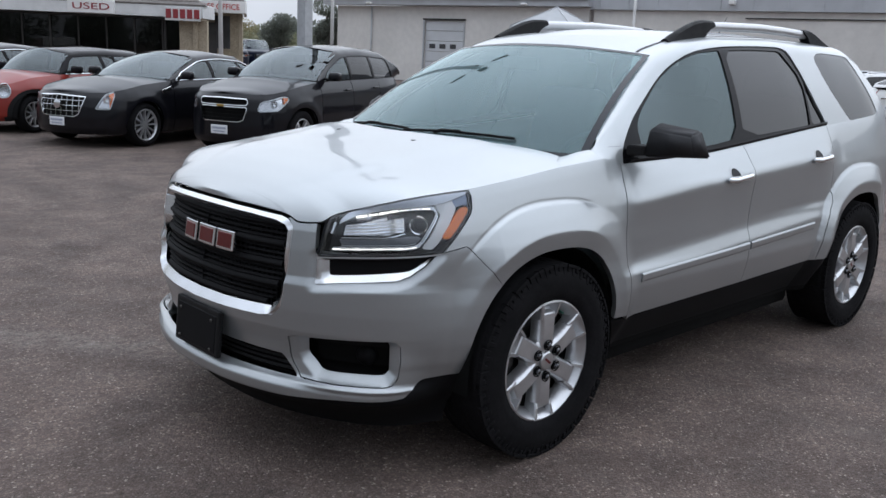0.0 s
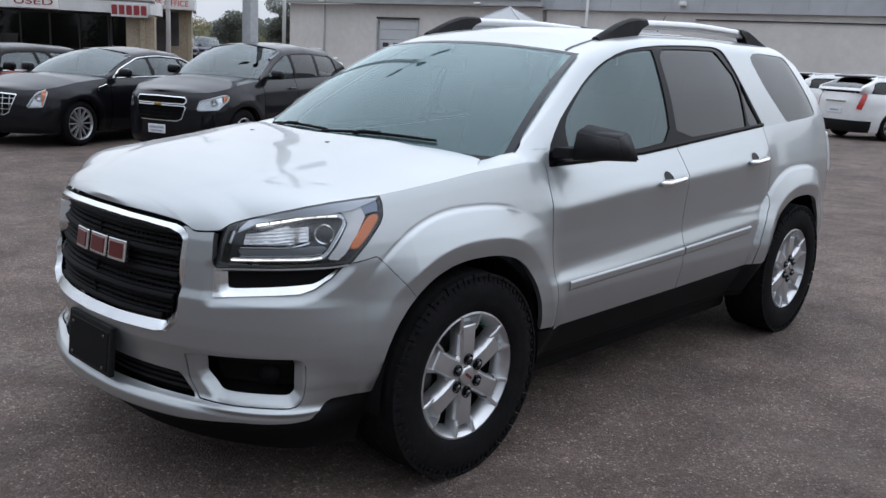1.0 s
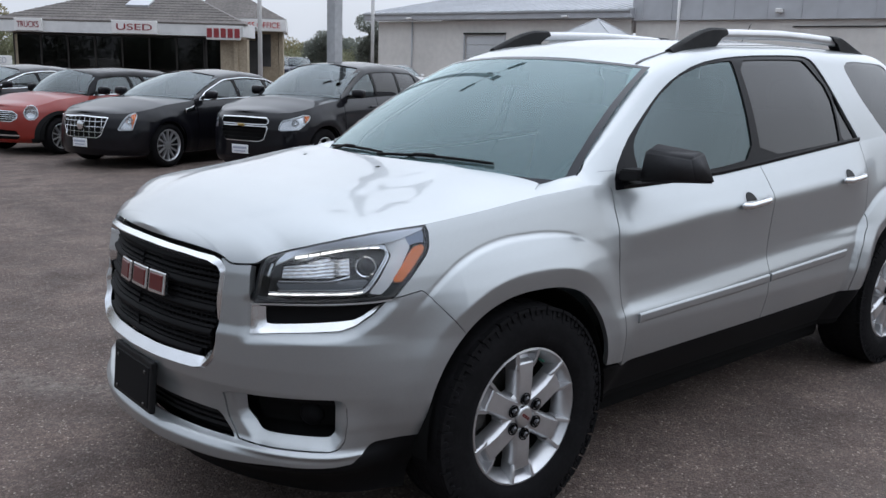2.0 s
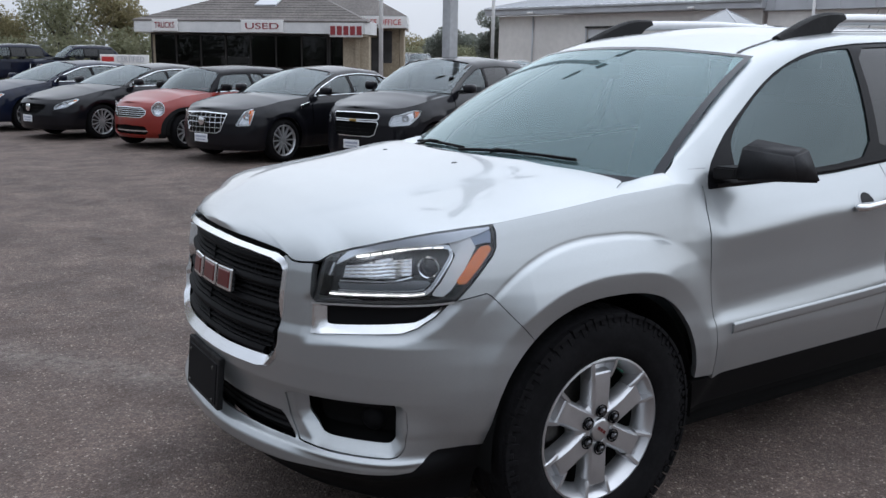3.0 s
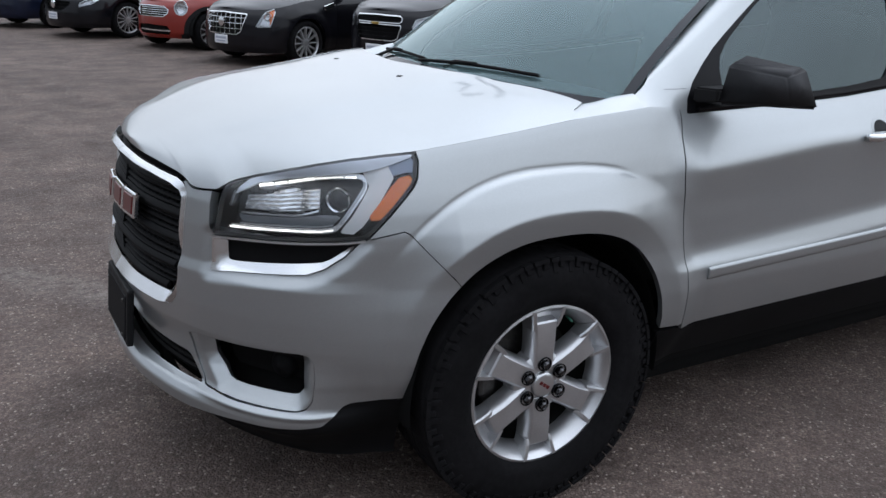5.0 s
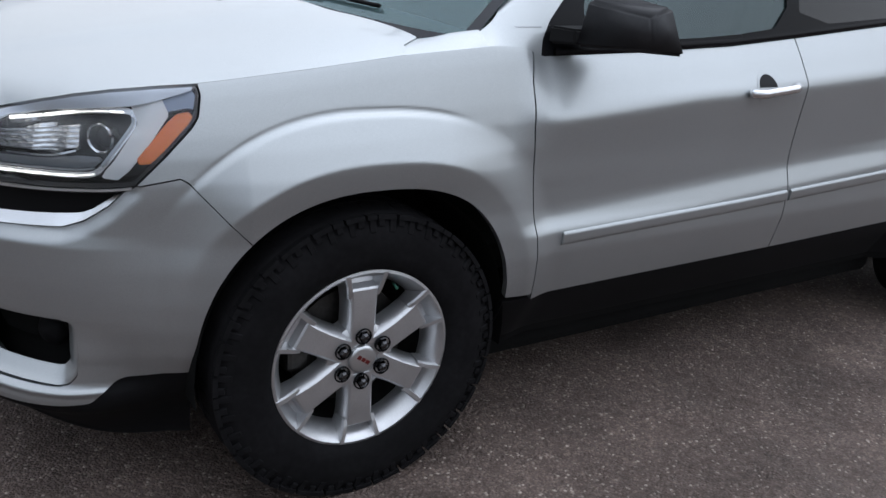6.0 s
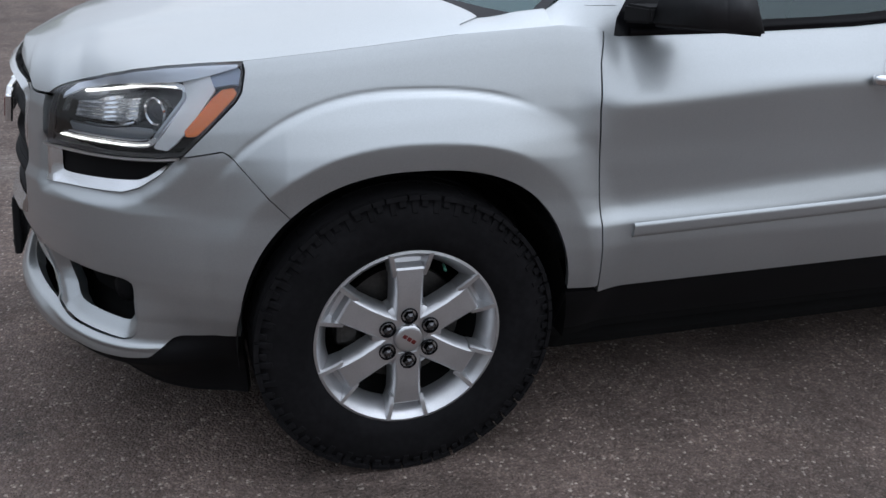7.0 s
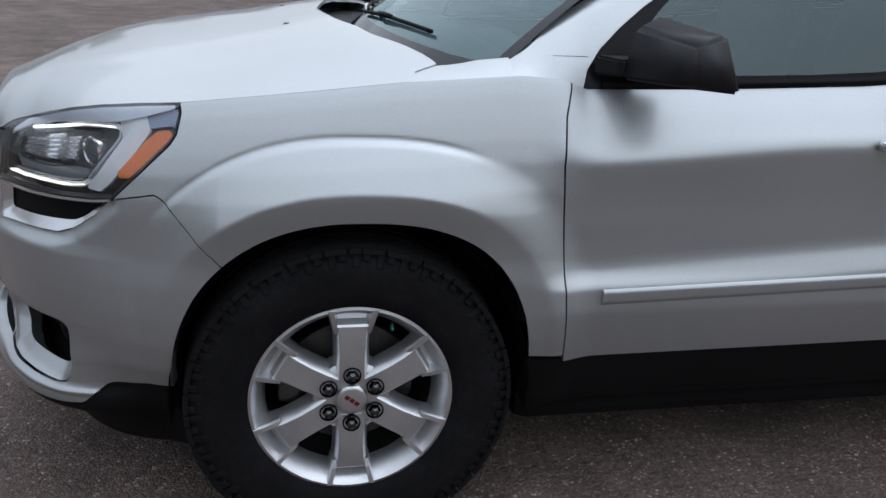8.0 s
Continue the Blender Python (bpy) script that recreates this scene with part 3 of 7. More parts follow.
bmesh.ops.recalc_face_normals(bm, faces=bm.faces)
part("roof", bm, M["shingle"], office, "weathered grey-brown shingle roof")
# shingle courses as real steps on the front slope
bm = bmesh.new()
for k in range(1, 15):
    t = k / 15
    y, z, x0, x1 = -e + (run + e) * t, 3.27 + rise * t, -e + (run + e) * t, LN + e - (run + e) * t
    box((x1 - x0, 0.02, 0.03), ((x0 + x1) / 2, y, z + 0.008), bm=bm)
tagged(part("shingle_course", bm, M["shingle"], office), kind="stuff")
part("skylight", box((1.1, 0.9, 0.16), (5.9, 2.2, 4.18), 0.02, 1, turn=pose(0, 0, 0, 21, 0, 0)), M["grey_metal"], office)
part("skylight", box((1.5, 0.5, 0.12), (3.6, 3.0, 4.5), 0.02, 1, turn=pose(0, 0, 0, 21, 0, 0)), M["white_board"], office)
# wing behind
part("wing_wall", box((2.6, 0.2, 3.2), (10.55, 5.0, 1.6)), M["brick"], office)
part("wing_wall", box((0.2, 3.6, 3.2), (11.6, 6.7, 1.6), turn=pose(0, 0, 0, 0, 0, 12)), M["brick"], office)
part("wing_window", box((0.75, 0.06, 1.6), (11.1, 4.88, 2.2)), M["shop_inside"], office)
part("wing_fascia", box((2.9, 0.2, 0.6), (11.03, 3.98, 3.4), 0.01, 1), M["white_fascia"], office)
part("wing_fascia", box((0.16, 5.0, 0.6), (11.88, 6.5, 3.402), 0.01, 1, turn=pose(0, 0, 0, 0, 0, 12)), M["white_fascia"], office)
bm = bmesh.new()
v = [bm.verts.new(p) for p in ((7.9, 3.85, 3.7), (12.5, 3.85, 3.7), (11.4, 9, 3.7), (7.9, 9, 3.7), (7.9, 6.5, 5.0), (9.6, 6.5, 5.0))]
for f in ((0, 1, 5, 4), (1, 2, 5), (2, 3, 4, 5), (0, 4, 3), (0, 3, 2, 1)):
    bm.faces.new([v[i] for i in f])
bmesh.ops.recalc_face_normals(bm, faces=bm.faces)
part("wing_roof", bm, M["shingle"], office)
sign("sign", "white sign board with dark red word trucks", 0.95, 2.25, 2.74, 3.29, -0.13, "TRUCKS", "dull_red", office_m)
sign("sign", "white sign board with dark red word used", 5.45, 7.55, 2.72, 3.29, -0.13, "USED", "dull_red", office_m)
sign("sign", "row of red block letters on the office fascia", 9.78, 11.35, 2.55, 3.14, -0.13, "", "dull_red", office_m, blocks=5, board="white_fascia")
sign("sign", "white sign with red words sales office", 9.75, 12.5, 3.12, 3.67, 3.84, "SALES OFFICE", "red_sign", office_m)

# the long warehouse
ware_m = pose(31.5, 42.6, 0, 0, 0, -76.9)
ware = tagged(empty("warehouse"), "long cream warehouse with grey metal eaves and a white roller door", "building")
ware.matrix_world = ware_m
for x0, x1, z0, z1 in ((0, 6.62, 0, 4.3), (9.36, 17.0, 0, 4.3), (6.62, 9.36, 3.52, 4.3)):
    part("wall", box((x1 - x0, 0.25, z1 - z0), ((x0 + x1) / 2, 0.125, (z0 + z1) / 2)), M["cream"], ware)
part("end_wall", box((0.25, 24.75, 4.3), (0.125, 12.63, 2.15)), M["cream"], ware)
for k in range(6):
    part("door_panel", box((2.7, 0.06, 0.57), (7.99, 0.12, 0.295 + 0.587 * k), 0.02, 1), M["door_white"], ware)
for k in range(3):
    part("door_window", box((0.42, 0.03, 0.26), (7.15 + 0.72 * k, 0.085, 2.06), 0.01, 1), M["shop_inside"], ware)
part("door_head", box((2.9, 0.1, 0.1), (7.99, -0.04, 3.57)), M["dark_frame"], ware)
for x in (6.6, 9.38):
    part("door_jamb", box((0.08, 0.08, 3.5), (x, -0.03, 1.75)), M["grey_metal"], ware)
V, F = tube([(2.75, -0.09, 0.1), (2.75, -0.09, 4.25)], 0.05, 8)
child("downpipe", mesh_from("downpipe", V, F), M["grey_metal"], ware)
part("eave", box((17.9, 0.7, 0.46), (8.25, -0.25, 4.55), 0.03, 1), M["grey_metal"], ware)
part("gutter", box((17.9, 0.12, 0.12), (8.25, -0.66, 4.7), 0.02, 1), M["galv"], ware)
bm = bmesh.new()
v = [bm.verts.new(p) for p in ((-0.7, -0.6, 4.78), (17.2, -0.6, 4.78), (17.2, 25.4, 4.78), (-0.7, 25.4, 4.78), (-0.7, 12.5, 7.0), (17.2, 12.5, 7.0))]
for f in ((0, 1, 5, 4), (1, 2, 5), (2, 3, 4, 5), (3, 0, 4)):
    bm.faces.new([v[i] for i in f])
bmesh.ops.recalc_face_normals(bm, faces=bm.faces)
part("roof", bm, M["grey_metal"], ware, "grey ribbed metal roof")
for k in range(36):
    part("roof_rib", box((0.05, 13.2, 0.05), (-0.5 + 0.5 * k, 5.95, 5.91), turn=pose(0, 0, 0, math.degrees(math.atan2(2.22, 13.1)), 0, 0)), M["grey_metal"], ware)
for x in (3.0, 13.5):
    part("wall_lamp", box((0.35, 0.25, 0.12), (x, -0.72, 4.42), 0.03, 1), M["white_board"], ware)
# higher block with lapped siding and a metal band
block = tagged(empty("workshop_block"), "pale lapped-siding workshop block under a grey metal band", "building")
block.matrix_world = ware_m
part("core", box((46, 20, 6.8), (40.2, 10.2, 3.4)), M["cream"], block)
bm = bmesh.new()
for k in range(21):
    box((46, 0.03, 0.2), (40.2, 0.17, 0.1 + 0.2 * k), turn=pose(0, 0, 0, 3.5, 0, 0), bm=bm)
tagged(part("siding_board", bm, M["cream"], block), kind="stuff")
part("metal_band", box((46.3, 0.3, 2.9), (40.2, 0.05, 5.66), 0.02, 1), M["grey_metal"], block)
for k in range(30):
    part("band_rib", box((0.06, 0.05, 2.86), (17.6 + 1.55 * k, -0.12, 5.66)), M["grey_metal"], block)
part("conduit", box((9.0, 0.06, 0.05), (29.5, 0.1, 3.9)), M["dark_frame"], block)
part("wall_lamp", box((0.3, 0.3, 0.2), (24.4, -0.25, 4.6), 0.03, 1), M["white_board"], block)
V, F = tube([(19.6, -0.3, 0), (19.6, -0.3, 7.0)], 0.07, 8)
child("corner_pole", mesh_from("corner_pole", V, F), M["white_board"], block)

# peaked white canopy before the warehouse
canopy = tagged(empty("canopy"), "small grey-white peaked canopy on thin posts before the warehouse", "canopy")
canopy.matrix_world = ware_m @ pose(17.6, -5.0, 0)
bm = bmesh.new()
b = [bm.verts.new((sx * 1.6, sy * 1.6, 3.05)) for sx, sy in ((-1, -1), (1, -1), (1, 1), (-1, 1))]
lo = [bm.verts.new((sx * 1.62, sy * 1.62, 2.8)) for sx, sy in ((-1, -1), (1, -1), (1, 1), (-1, 1))]
ap = bm.verts.new((0, 0, 4.0))
for k in range(4):
    bm.faces.new((b[k], b[(k + 1) % 4], ap))
    bm.faces.new((lo[k], lo[(k + 1) % 4], b[(k + 1) % 4], b[k]))
part("canvas_roof", bm, M["canvas"], canopy)
for sx in (-1, 1):
    for sy in (-1, 1):
        V, F = tube([(sx * 1.55, sy * 1.55, 0), (sx * 1.55, sy * 1.55, 2.95)], 0.03, 8)
        child("post", mesh_from("post", V, F), M["white_board"], canopy)
        V, F = tube([(sx * 1.58, sy * 1.58, 3.07), (0, 0, 4.02)], 0.025, 6)
        child("hip_rib", mesh_from("hip_rib", V, F), M["grey_metal"], canopy)

# lamp pole and thinner poles
lamp_pole = tagged(empty("lamp_pole", (8.5, 13.0, 0), 10), "square grey steel lot lamp pole", "lamp pole", "lot lamp poles")
part("base", box((0.6, 0.6, 0.7), (0, 0, 0.35), 0.04, 2), M["cream"], lamp_pole)
part("shaft", box((0.24, 0.24, 10.4), (0, 0, 5.9), 0.02, 2), M["galv"], lamp_pole)
for k in range(4):
    a = radians(45 + 90 * k)
    V, F = tube([(0.1 * math.cos(a), 0.1 * math.sin(a), 10.8), (0.6 * math.cos(a), 0.6 * math.sin(a), 10.95), (0.8 * math.cos(a), 0.8 * math.sin(a), 10.95)], 0.04, 8)
    child("arm", mesh_from("arm", V, F), M["galv"], lamp_pole)
    part("lamp_head", box((0.75, 0.42, 0.22), (1.1, 0, 10.95), 0.05, 2), M["dark_frame"], lamp_pole, m=pose(0, 0, 0, 0, 0, 45 + 90 * k))
for x, y, r, h in ((16.9, 31.3, 0.1, 9.0), (28.2, 38.7, 0.11, 9.0), (4.0, 58.0, 0.09, 9.0)):
    pole = tagged(empty("thin_pole", (x, y, 0)), "slender pale painted steel pole", "pole")
    V, F = tube([(0, 0, 0), (0, 0, h)], [r, r * 0.75], 12)
    child("shaft", mesh_from("shaft", V, F), M["white_fascia"], pole)
    part("base_plate", box((0.4, 0.4, 0.06), (0, 0, 0.03), 0.01, 1), M["galv"], pole)
    part("lamp_head", box((0.6, 0.3, 0.16), (0.3, 0, h), 0.04, 2), M["grey_metal"], pole)

# banner on a stand
banner = sign("banner", "white banner board with grey word certified", 0.9, 2.9, 1.12, 1.6, 0, "", "dull_red", pose(5.6, 37.2, 0, 0, 0, -25))
part("red_bar", box((0.5, 0.02, 0.2), (-0.68, -0.05, 0.05), 0.004, 1), M["red_sign"], banner)
lettering("letters", "CERTIFIED", 0.26, M["grey_metal"], banner, pose(0.25, -0.05, 0.04, 90, 0, 0), 1.1)
for sx in (-1, 1):
    part("leg", box((0.05, 0.05, 1.3), (sx * 0.9, 0.03, -0.7)), M["galv"], banner)


# trees
def leaf_cloud(centres, radii, count, size, rng, squash=0.8):
    """Small leaf clumps scattered through overlapping balls, as loose bent quads."""
    V, F = [], []
    c, r = np.array(centres), np.array(radii)
    pick = rng.choice(len(c), count, p=r ** 2 / (r ** 2).sum())
    d = rng.normal(size=(count, 3))
    d /= np.linalg.norm(d, axis=1)[:, None]
    pos = c[pick] + d * (r[pick] * rng.uniform(0.35, 1.05, count) ** 0.6)[:, None] * np.array((1, 1, squash))
    a, b = rng.normal(size=(count, 3)), rng.normal(size=(count, 3))
    a /= np.linalg.norm(a, axis=1)[:, None]
    b = np.cross(a, b)
    b /= np.linalg.norm(b, axis=1)[:, None]
    s = size * rng.uniform(0.5, 1.3, count)[:, None]
    q = np.stack([pos - a * s, pos - b * s * 0.7, pos + a * s, pos + b * s * 0.7], 1).reshape(-1, 3)
    return q, np.arange(4 * count).reshape(-1, 4)


def tree(at, h, r, mat, seed, leaves=1500, label="leafy roadside tree with uneven crown", size=0.2):
    rng = np.random.default_rng(seed)
    t = tagged(empty("tree", at), label, "tree", "trees behind the lot")
    V, F = tube([(0, 0, 0), (0.05 * h * rng.normal() * 0.3, 0, h * 0.3), (0.1 * rng.normal(), 0.1 * rng.normal(), h * 0.75)], [0.035 * h, 0.025 * h, 0.008 * h], 9)
    Fs = list(F)
    Vs = list(V)
    cen, rad = [], []
    for k in range(9):
        a, z = rng.uniform(0, 2 * math.pi), h * rng.uniform(0.38, 0.9)
        q = r * rng.uniform(0.35, 0.75) * (1.1 - 0.6 * (z / h))
        tip = (q * math.cos(a), q * math.sin(a), z)
        cen.append(tip)
        rad.append(r * rng.uniform(0.4, 0.62))
        v2, f2 = tube([(0, 0, z * 0.55), (tip[0] * 0.5, tip[1] * 0.5, z * 0.8), tip], [0.012 * h, 0.008 * h, 0.003 * h], 6)
        Fs += [tuple(i + len(Vs) for i in f) for f in f2]
        Vs += list(v2)
    child("trunk", mesh_from("trunk", Vs, Fs), M["bark"], t)
    V, F = leaf_cloud(cen + [(0, 0, h * 0.6)], rad + [r * 0.5], leaves, size, rng)
    child("crown", mesh_from("crown", V, F, smooth=False), M[mat], t)
    return t


rng = np.random.default_rng(5)
for k, (x, y, h, r, mt) in enumerate(((-3, 60, 4.9, 2.8, "leaf_autumn"), (1.5, 62, 4.6, 2.6, "leaf"), (5.6, 63, 4.5, 2.5, "leaf_autumn"), (9.2, 61, 8.6, 3.0, "leaf"), (12.6, 60.5, 6.0, 2.5, "leaf_autumn"), (-8, 64, 5.5, 3.2, "leaf"), (-14, 66, 6, 3.6, "leaf"),
                                      (42.5, 58.5, 5.6, 1.9, "leaf_dark"), (39.5, 61, 4.3, 1.9, "leaf_dark"), (46, 80, 3.7, 2.8, "leaf_autumn"), (49, 79, 3.5, 2.8, "leaf"), (52.5, 78, 3.9, 3.0, "leaf_dark"), (55.5, 76, 4.2, 3.0, "leaf_dark"), (58, 74, 4.4, 3.0, "leaf_dark"))):
    tree((x, y, 0), h, r, mt, k, leaves=8000 if y < 70 else 5000, size=0.09 if y < 70 else 0.12)
# undergrowth below the trees
cen, rad = [], []
for k in range(85):
    cen.append((rng.uniform(-20, 17), rng.uniform(57, 60), rng.uniform(0.6, 2.6)))
    rad.append(rng.uniform(1.0, 1.9))
for k in range(70):
    cen.append((rng.uniform(42, 61), rng.uniform(74, 86), rng.uniform(0.6, 2.4)))
    rad.append(rng.uniform(1.0, 2.0))
V, F = leaf_cloud(cen, rad, 80000, 0.12, rng)
brush = new("undergrowth", mesh_from("undergrowth", V, F, smooth=False))
brush.data.materials.append(M["leaf"])
tagged(brush, "dense green and yellowing undergrowth behind the lot", "bushes", kind="stuff")
# unseen walls added behind the camera to darken low reflections and nearby ground
for nm, x0, x1, y0, y1, hgt in (("south_shade_wall", -30, 60, -30.4, -30, 3.2), ("west_shade_wall", -12.4, -12, -30.4, 9, 4.0)):
    bm = box((x1 - x0, y1 - y0, hgt), ((x0 + x1) / 2, (y0 + y1) / 2, hgt / 2), 0.02, 1)
    me = bpy.data.meshes.new(nm)
    bm.to_mesh(me)
    bm.free()
    me.materials.append(M["concrete"])
    tagged(new(nm, me), "unseen plain concrete wall added to darken reflections", "wall", kind="structure")
# woods beyond the lot, carried round unseen sides to darken the mirrored horizon
cen, rad = [], []
for k in range(420):
    a = rng.uniform(0, 2 * math.pi)
    d = rng.uniform(95, 125)
    hgt = rng.uniform(1.5, 4.6) if 0.6 < a < 2.2 else rng.uniform(2.5, 8.0)
    for z in np.arange(1.0, hgt, 2.2):
        cen.append((d * math.cos(a), d * math.sin(a), z))
        rad.append(rng.uniform(1.8, 3.4))
V, F = leaf_cloud(cen, rad, 60000, 0.5, rng)
far = new("far_woods", mesh_from("far_woods", V, F, smooth=False))
far.data.materials.append(M["leaf_dark"])
tagged(far, "dark belt of far woods, added all round to darken reflections", "woods", kind="stuff")

# ---- the car body, as surfaces ----
NOSE = ((-0.02, 0), (-0.008, 0.203), (0.038, 0.406), (0.11, 0.584), (0.21, 0.746), (0.32, 0.863), (0.45, 0.939), (0.6, 0.977), (0.8, 0.995))
TAIL = ((0.63, 0.985), (0.28, 0.914), (0.08, 0.731), (0.01, 0.406), (0, 0))


class Body:
    """Surfaces of a car with its front axle at x = 0, its nose towards -x and its left side towards -y."""

    def __init__(self, nose, tail, wb, half, hub_z, arch, belt, front, side, hood, corner, roof, flare=0.0, nose_round=1.0, base=0.8, fender=None, belt_soft=0.055, front_soft=0.016, rise=0.0):
        pts = [(nose + a * nose_round, b * half) for a, b in NOSE]
        x1 = pts[-1][0] + 0.4
        pts += [(x, half) for x in np.linspace(x1, tail - 1.0, 6)] + [(tail - a, b * half) for a, b in TAIL]
        self.plan, self.s = spline(pts, 1400)
        g = np.gradient(self.plan, axis=0)
        g /= np.linalg.norm(g, axis=1)[:, None]
        self.nrm = np.stack([-g[:, 1], g[:, 0]], 1)
        self.half, self.wb, self.hub_z, self.arch, self.nose, self.tail = half, wb, hub_z, arch, nose, tail
        self.zt, self.fr, self.si = soft_table(belt, belt_soft), soft_table(front, front_soft), soft_table(side, 0.02)
        self.hc, self.rc = soft_table(hood, 0.06), soft_table(roof, 0.1)
        self.flare_amp, self.base, self.rise = flare, base, rise
        self.sf = soft_table(fender, 0.02) if fender else None
        cx, cy, cz = np.array(corner).T
        self.x0 = cx[0]
        self.cy, self.cz = soft_table(list(zip(cx, cy)), 0.1), soft_table(list(zip(cx, cz)), 0.1)

    def sx(self, x):
        return np.interp(x, self.plan[:, 0], self.s)

    def x_of(self, s):
        return np.interp(np.abs(s), self.s, self.plan[:, 0])

    def y_of(self, s):
        return np.interp(np.abs(s), self.s, self.plan[:, 1])

    def F(self, x, z, k=None):
        """Level round the wheel arches: 1 on the arch's edge."""
        a, b, n, off = self.arch
        best = np.full(np.shape(x), 9.0)
        for c in ((0.0, self.wb) if k is None else (self.wb * k,)):
            q = np.where((x < c + off) & (n > 2.5), n - 0.32, n)
            d = (np.abs((x - c - off) / a) ** q + np.abs(np.maximum(z - self.hub_z, 0) / b) ** q) ** (1 / q)
            d = np.where(z < self.hub_z, np.abs((x - c - off) / a), d)
            best = np.minimum(best, d)
        return best

    def inset(self, s, z):
        x = self.x_of(s)
        w = smoothstep(0.55, 0.2, x - self.nose)
        zt = self.zt(x)
        zs = np.where(z > self.base, self.base + (z - self.base) * (1.19 - self.base) / (zt - self.base), z)
        if self.rise:
            # the door's crease and the hollow under it climb towards the rear
            u = np.clip((z - self.base) / (zt - self.base), 0, 1)
            up = self.rise * smoothstep(0.5, 1.2, x) * np.minimum(1, u / 0.3) * np.minimum(1, (1 - u) / 0.3)
            down = (0.06 * (np.clip(x, 0.6, 2.4) - 1.1) - 0.012) * smoothstep(0.66, 0.72, z) * smoothstep(0.9, 0.82, z)
            flank = self.si(zs - up - down)
        else:
            flank = self.si(zs)
        if self.sf:
            k = smoothstep(0.42, 0.6, x) * smoothstep(2.72, 2.42, x)
            flank = k * flank + (1 - k) * self.sf(zs)
        d = w * self.fr(z) + (1 - w) * flank
        if self.flare_amp:
            f = self.F(x, z)
            amp = self.flare_amp * np.clip((x - self.nose - 0.5) / 0.2, 0, 1)
            amp = np.where(x > self.wb, amp * smoothstep(self.tail - 0.3, self.tail - 0.7, x), amp)
            rise = np.clip((1.385 - f) / 0.235, 0, 1)
            near = np.where(np.abs(x) < np.abs(x - self.wb), x, x - self.wb)
            crisp = smoothstep(0.38, 0.2, near)
            rise = crisp * rise + (1 - crisp) * smoothstep(1.42, 1.13, f)
            amp = amp * (1 - 0.45 * smoothstep(0.2, 0.42, near))
            d = d - amp * (rise + 0.16 * crisp * (smoothstep(1.39, 1.36, f) - rise)) + 0.06 * amp * crisp * np.exp(-((f - 1.392) / 0.01) ** 2) + 0.3 * amp * np.clip((1.15 - f) / 0.15, 0, 1)
        return d

    def L(self, s, z, off=0.0):
        """The lower body: along the outline s (negative: right side) and up z."""
        a = np.abs(s)
        d = self.inset(s, z) + off
        nx, ny = np.interp(a, self.s, self.nrm[:, 0]), np.interp(a, self.s, self.nrm[:, 1])
        x = np.interp(a, self.s, self.plan[:, 0]) - d * nx
        y = np.interp(a, self.s, self.plan[:, 1]) - d * ny
        return np.stack([x, -np.sign(np.where(s == 0, 1, s)) * y, np.asarray(z, float) + 0 * x], 1)

    def near(self, x, y, z):
        """The s at which the lower body at height z passes nearest to (x, y)."""
        s = np.linspace(0, self.s[-1], 1500)
        p = self.L(s, np.full(1500, z))
        return float(s[np.argmin(np.hypot(p[:, 0] - x, -p[:, 1] - abs(y)))])

    def edge_y(self, x):
        s = self.sx(x)
        return -self.L(np.atleast_1d(s), np.atleast_1d(self.zt(x)))[:, 1]

    def H(self, x, y, drop=2.6):
        """The bonnet's height over (x, y)."""
        ye = np.interp(x, self._hx, self._hy)
        top, e = self.hc(x), self.zt(x)
        z = top - (top - e) * np.abs(y / ye) ** drop
        return z

    def prepare(self):
        self._hx = np.linspace(self.nose + 0.02, 1.0, 200)
        self._hy = np.array([float(self.edge_y(x)[0]) for x in self._hx])
        return self

    def G(self, x, w):
        """The upper body: w 0 to 1 up the left side, 1 to 3 across the roof to the right."""
        x, w = np.asarray(x, float), np.asarray(w, float)
        ye, ze, zc, zb = self.cy(x), self.cz(x), self.rc(x), self.zt(x)
        yb = np.interp(x, self._bx, self._by)

        def raw(q):
            up = np.clip(q, 0, 1)
            y1 = yb + (ye - yb) * up + 0.022 * np.sin(math.pi * up) * smoothstep(self.x0 + 0.07, self.x0 + 0.4, x)
            z1 = zb + (ze - zb) * up
            t = 2 - np.clip(q, 1, 3)
            y2, z2 = ye * t, ze + (zc - ze) * (1 - np.abs(t) ** 2.3)
            return np.where(q < 1, y1, y2), np.where(q < 1, z1, z2)
        y, z = raw(w)
        for c, lo, hi, sg in ((1.0, 0.86, 1.13, 1), (3.0, 2.87, 3.0, -1)):
            if sg > 0:
                k = np.clip((w - lo) / (hi - lo), 0, 1)
                (ya, za), (yc, zc2), (yd, zd) = raw(np.full_like(w, lo)), raw(np.full_like(w, c)), raw(np.full_like(w, hi))
                yq = (1 - k) ** 2 * ya + 2 * k * (1 - k) * yc + k * k * yd
                zq = (1 - k) ** 2 * za + 2 * k * (1 - k) * zc2 + k * k * zd
                m = (w > lo) & (w < hi)
                y, z = np.where(m, yq, y), np.where(m, zq, z)
        return np.stack([x, -y, z], 1)

    def prepare_top(self):
        self._bx = np.linspace(0.1, self.tail - 0.05, 200)
        self._by = np.array([float(self.edge_y(x)[0]) for x in self._bx])
        return self

    def w_at(self, x, z):
        """The side parameter w at height z."""
        return np.clip((z - self.zt(x)) / (self.cz(x) - self.zt(x)), 0, 1.0)


def cut(lo, hi, step):
    return np.linspace(lo, hi, max(2, int(round((hi - lo) / step)) + 1))


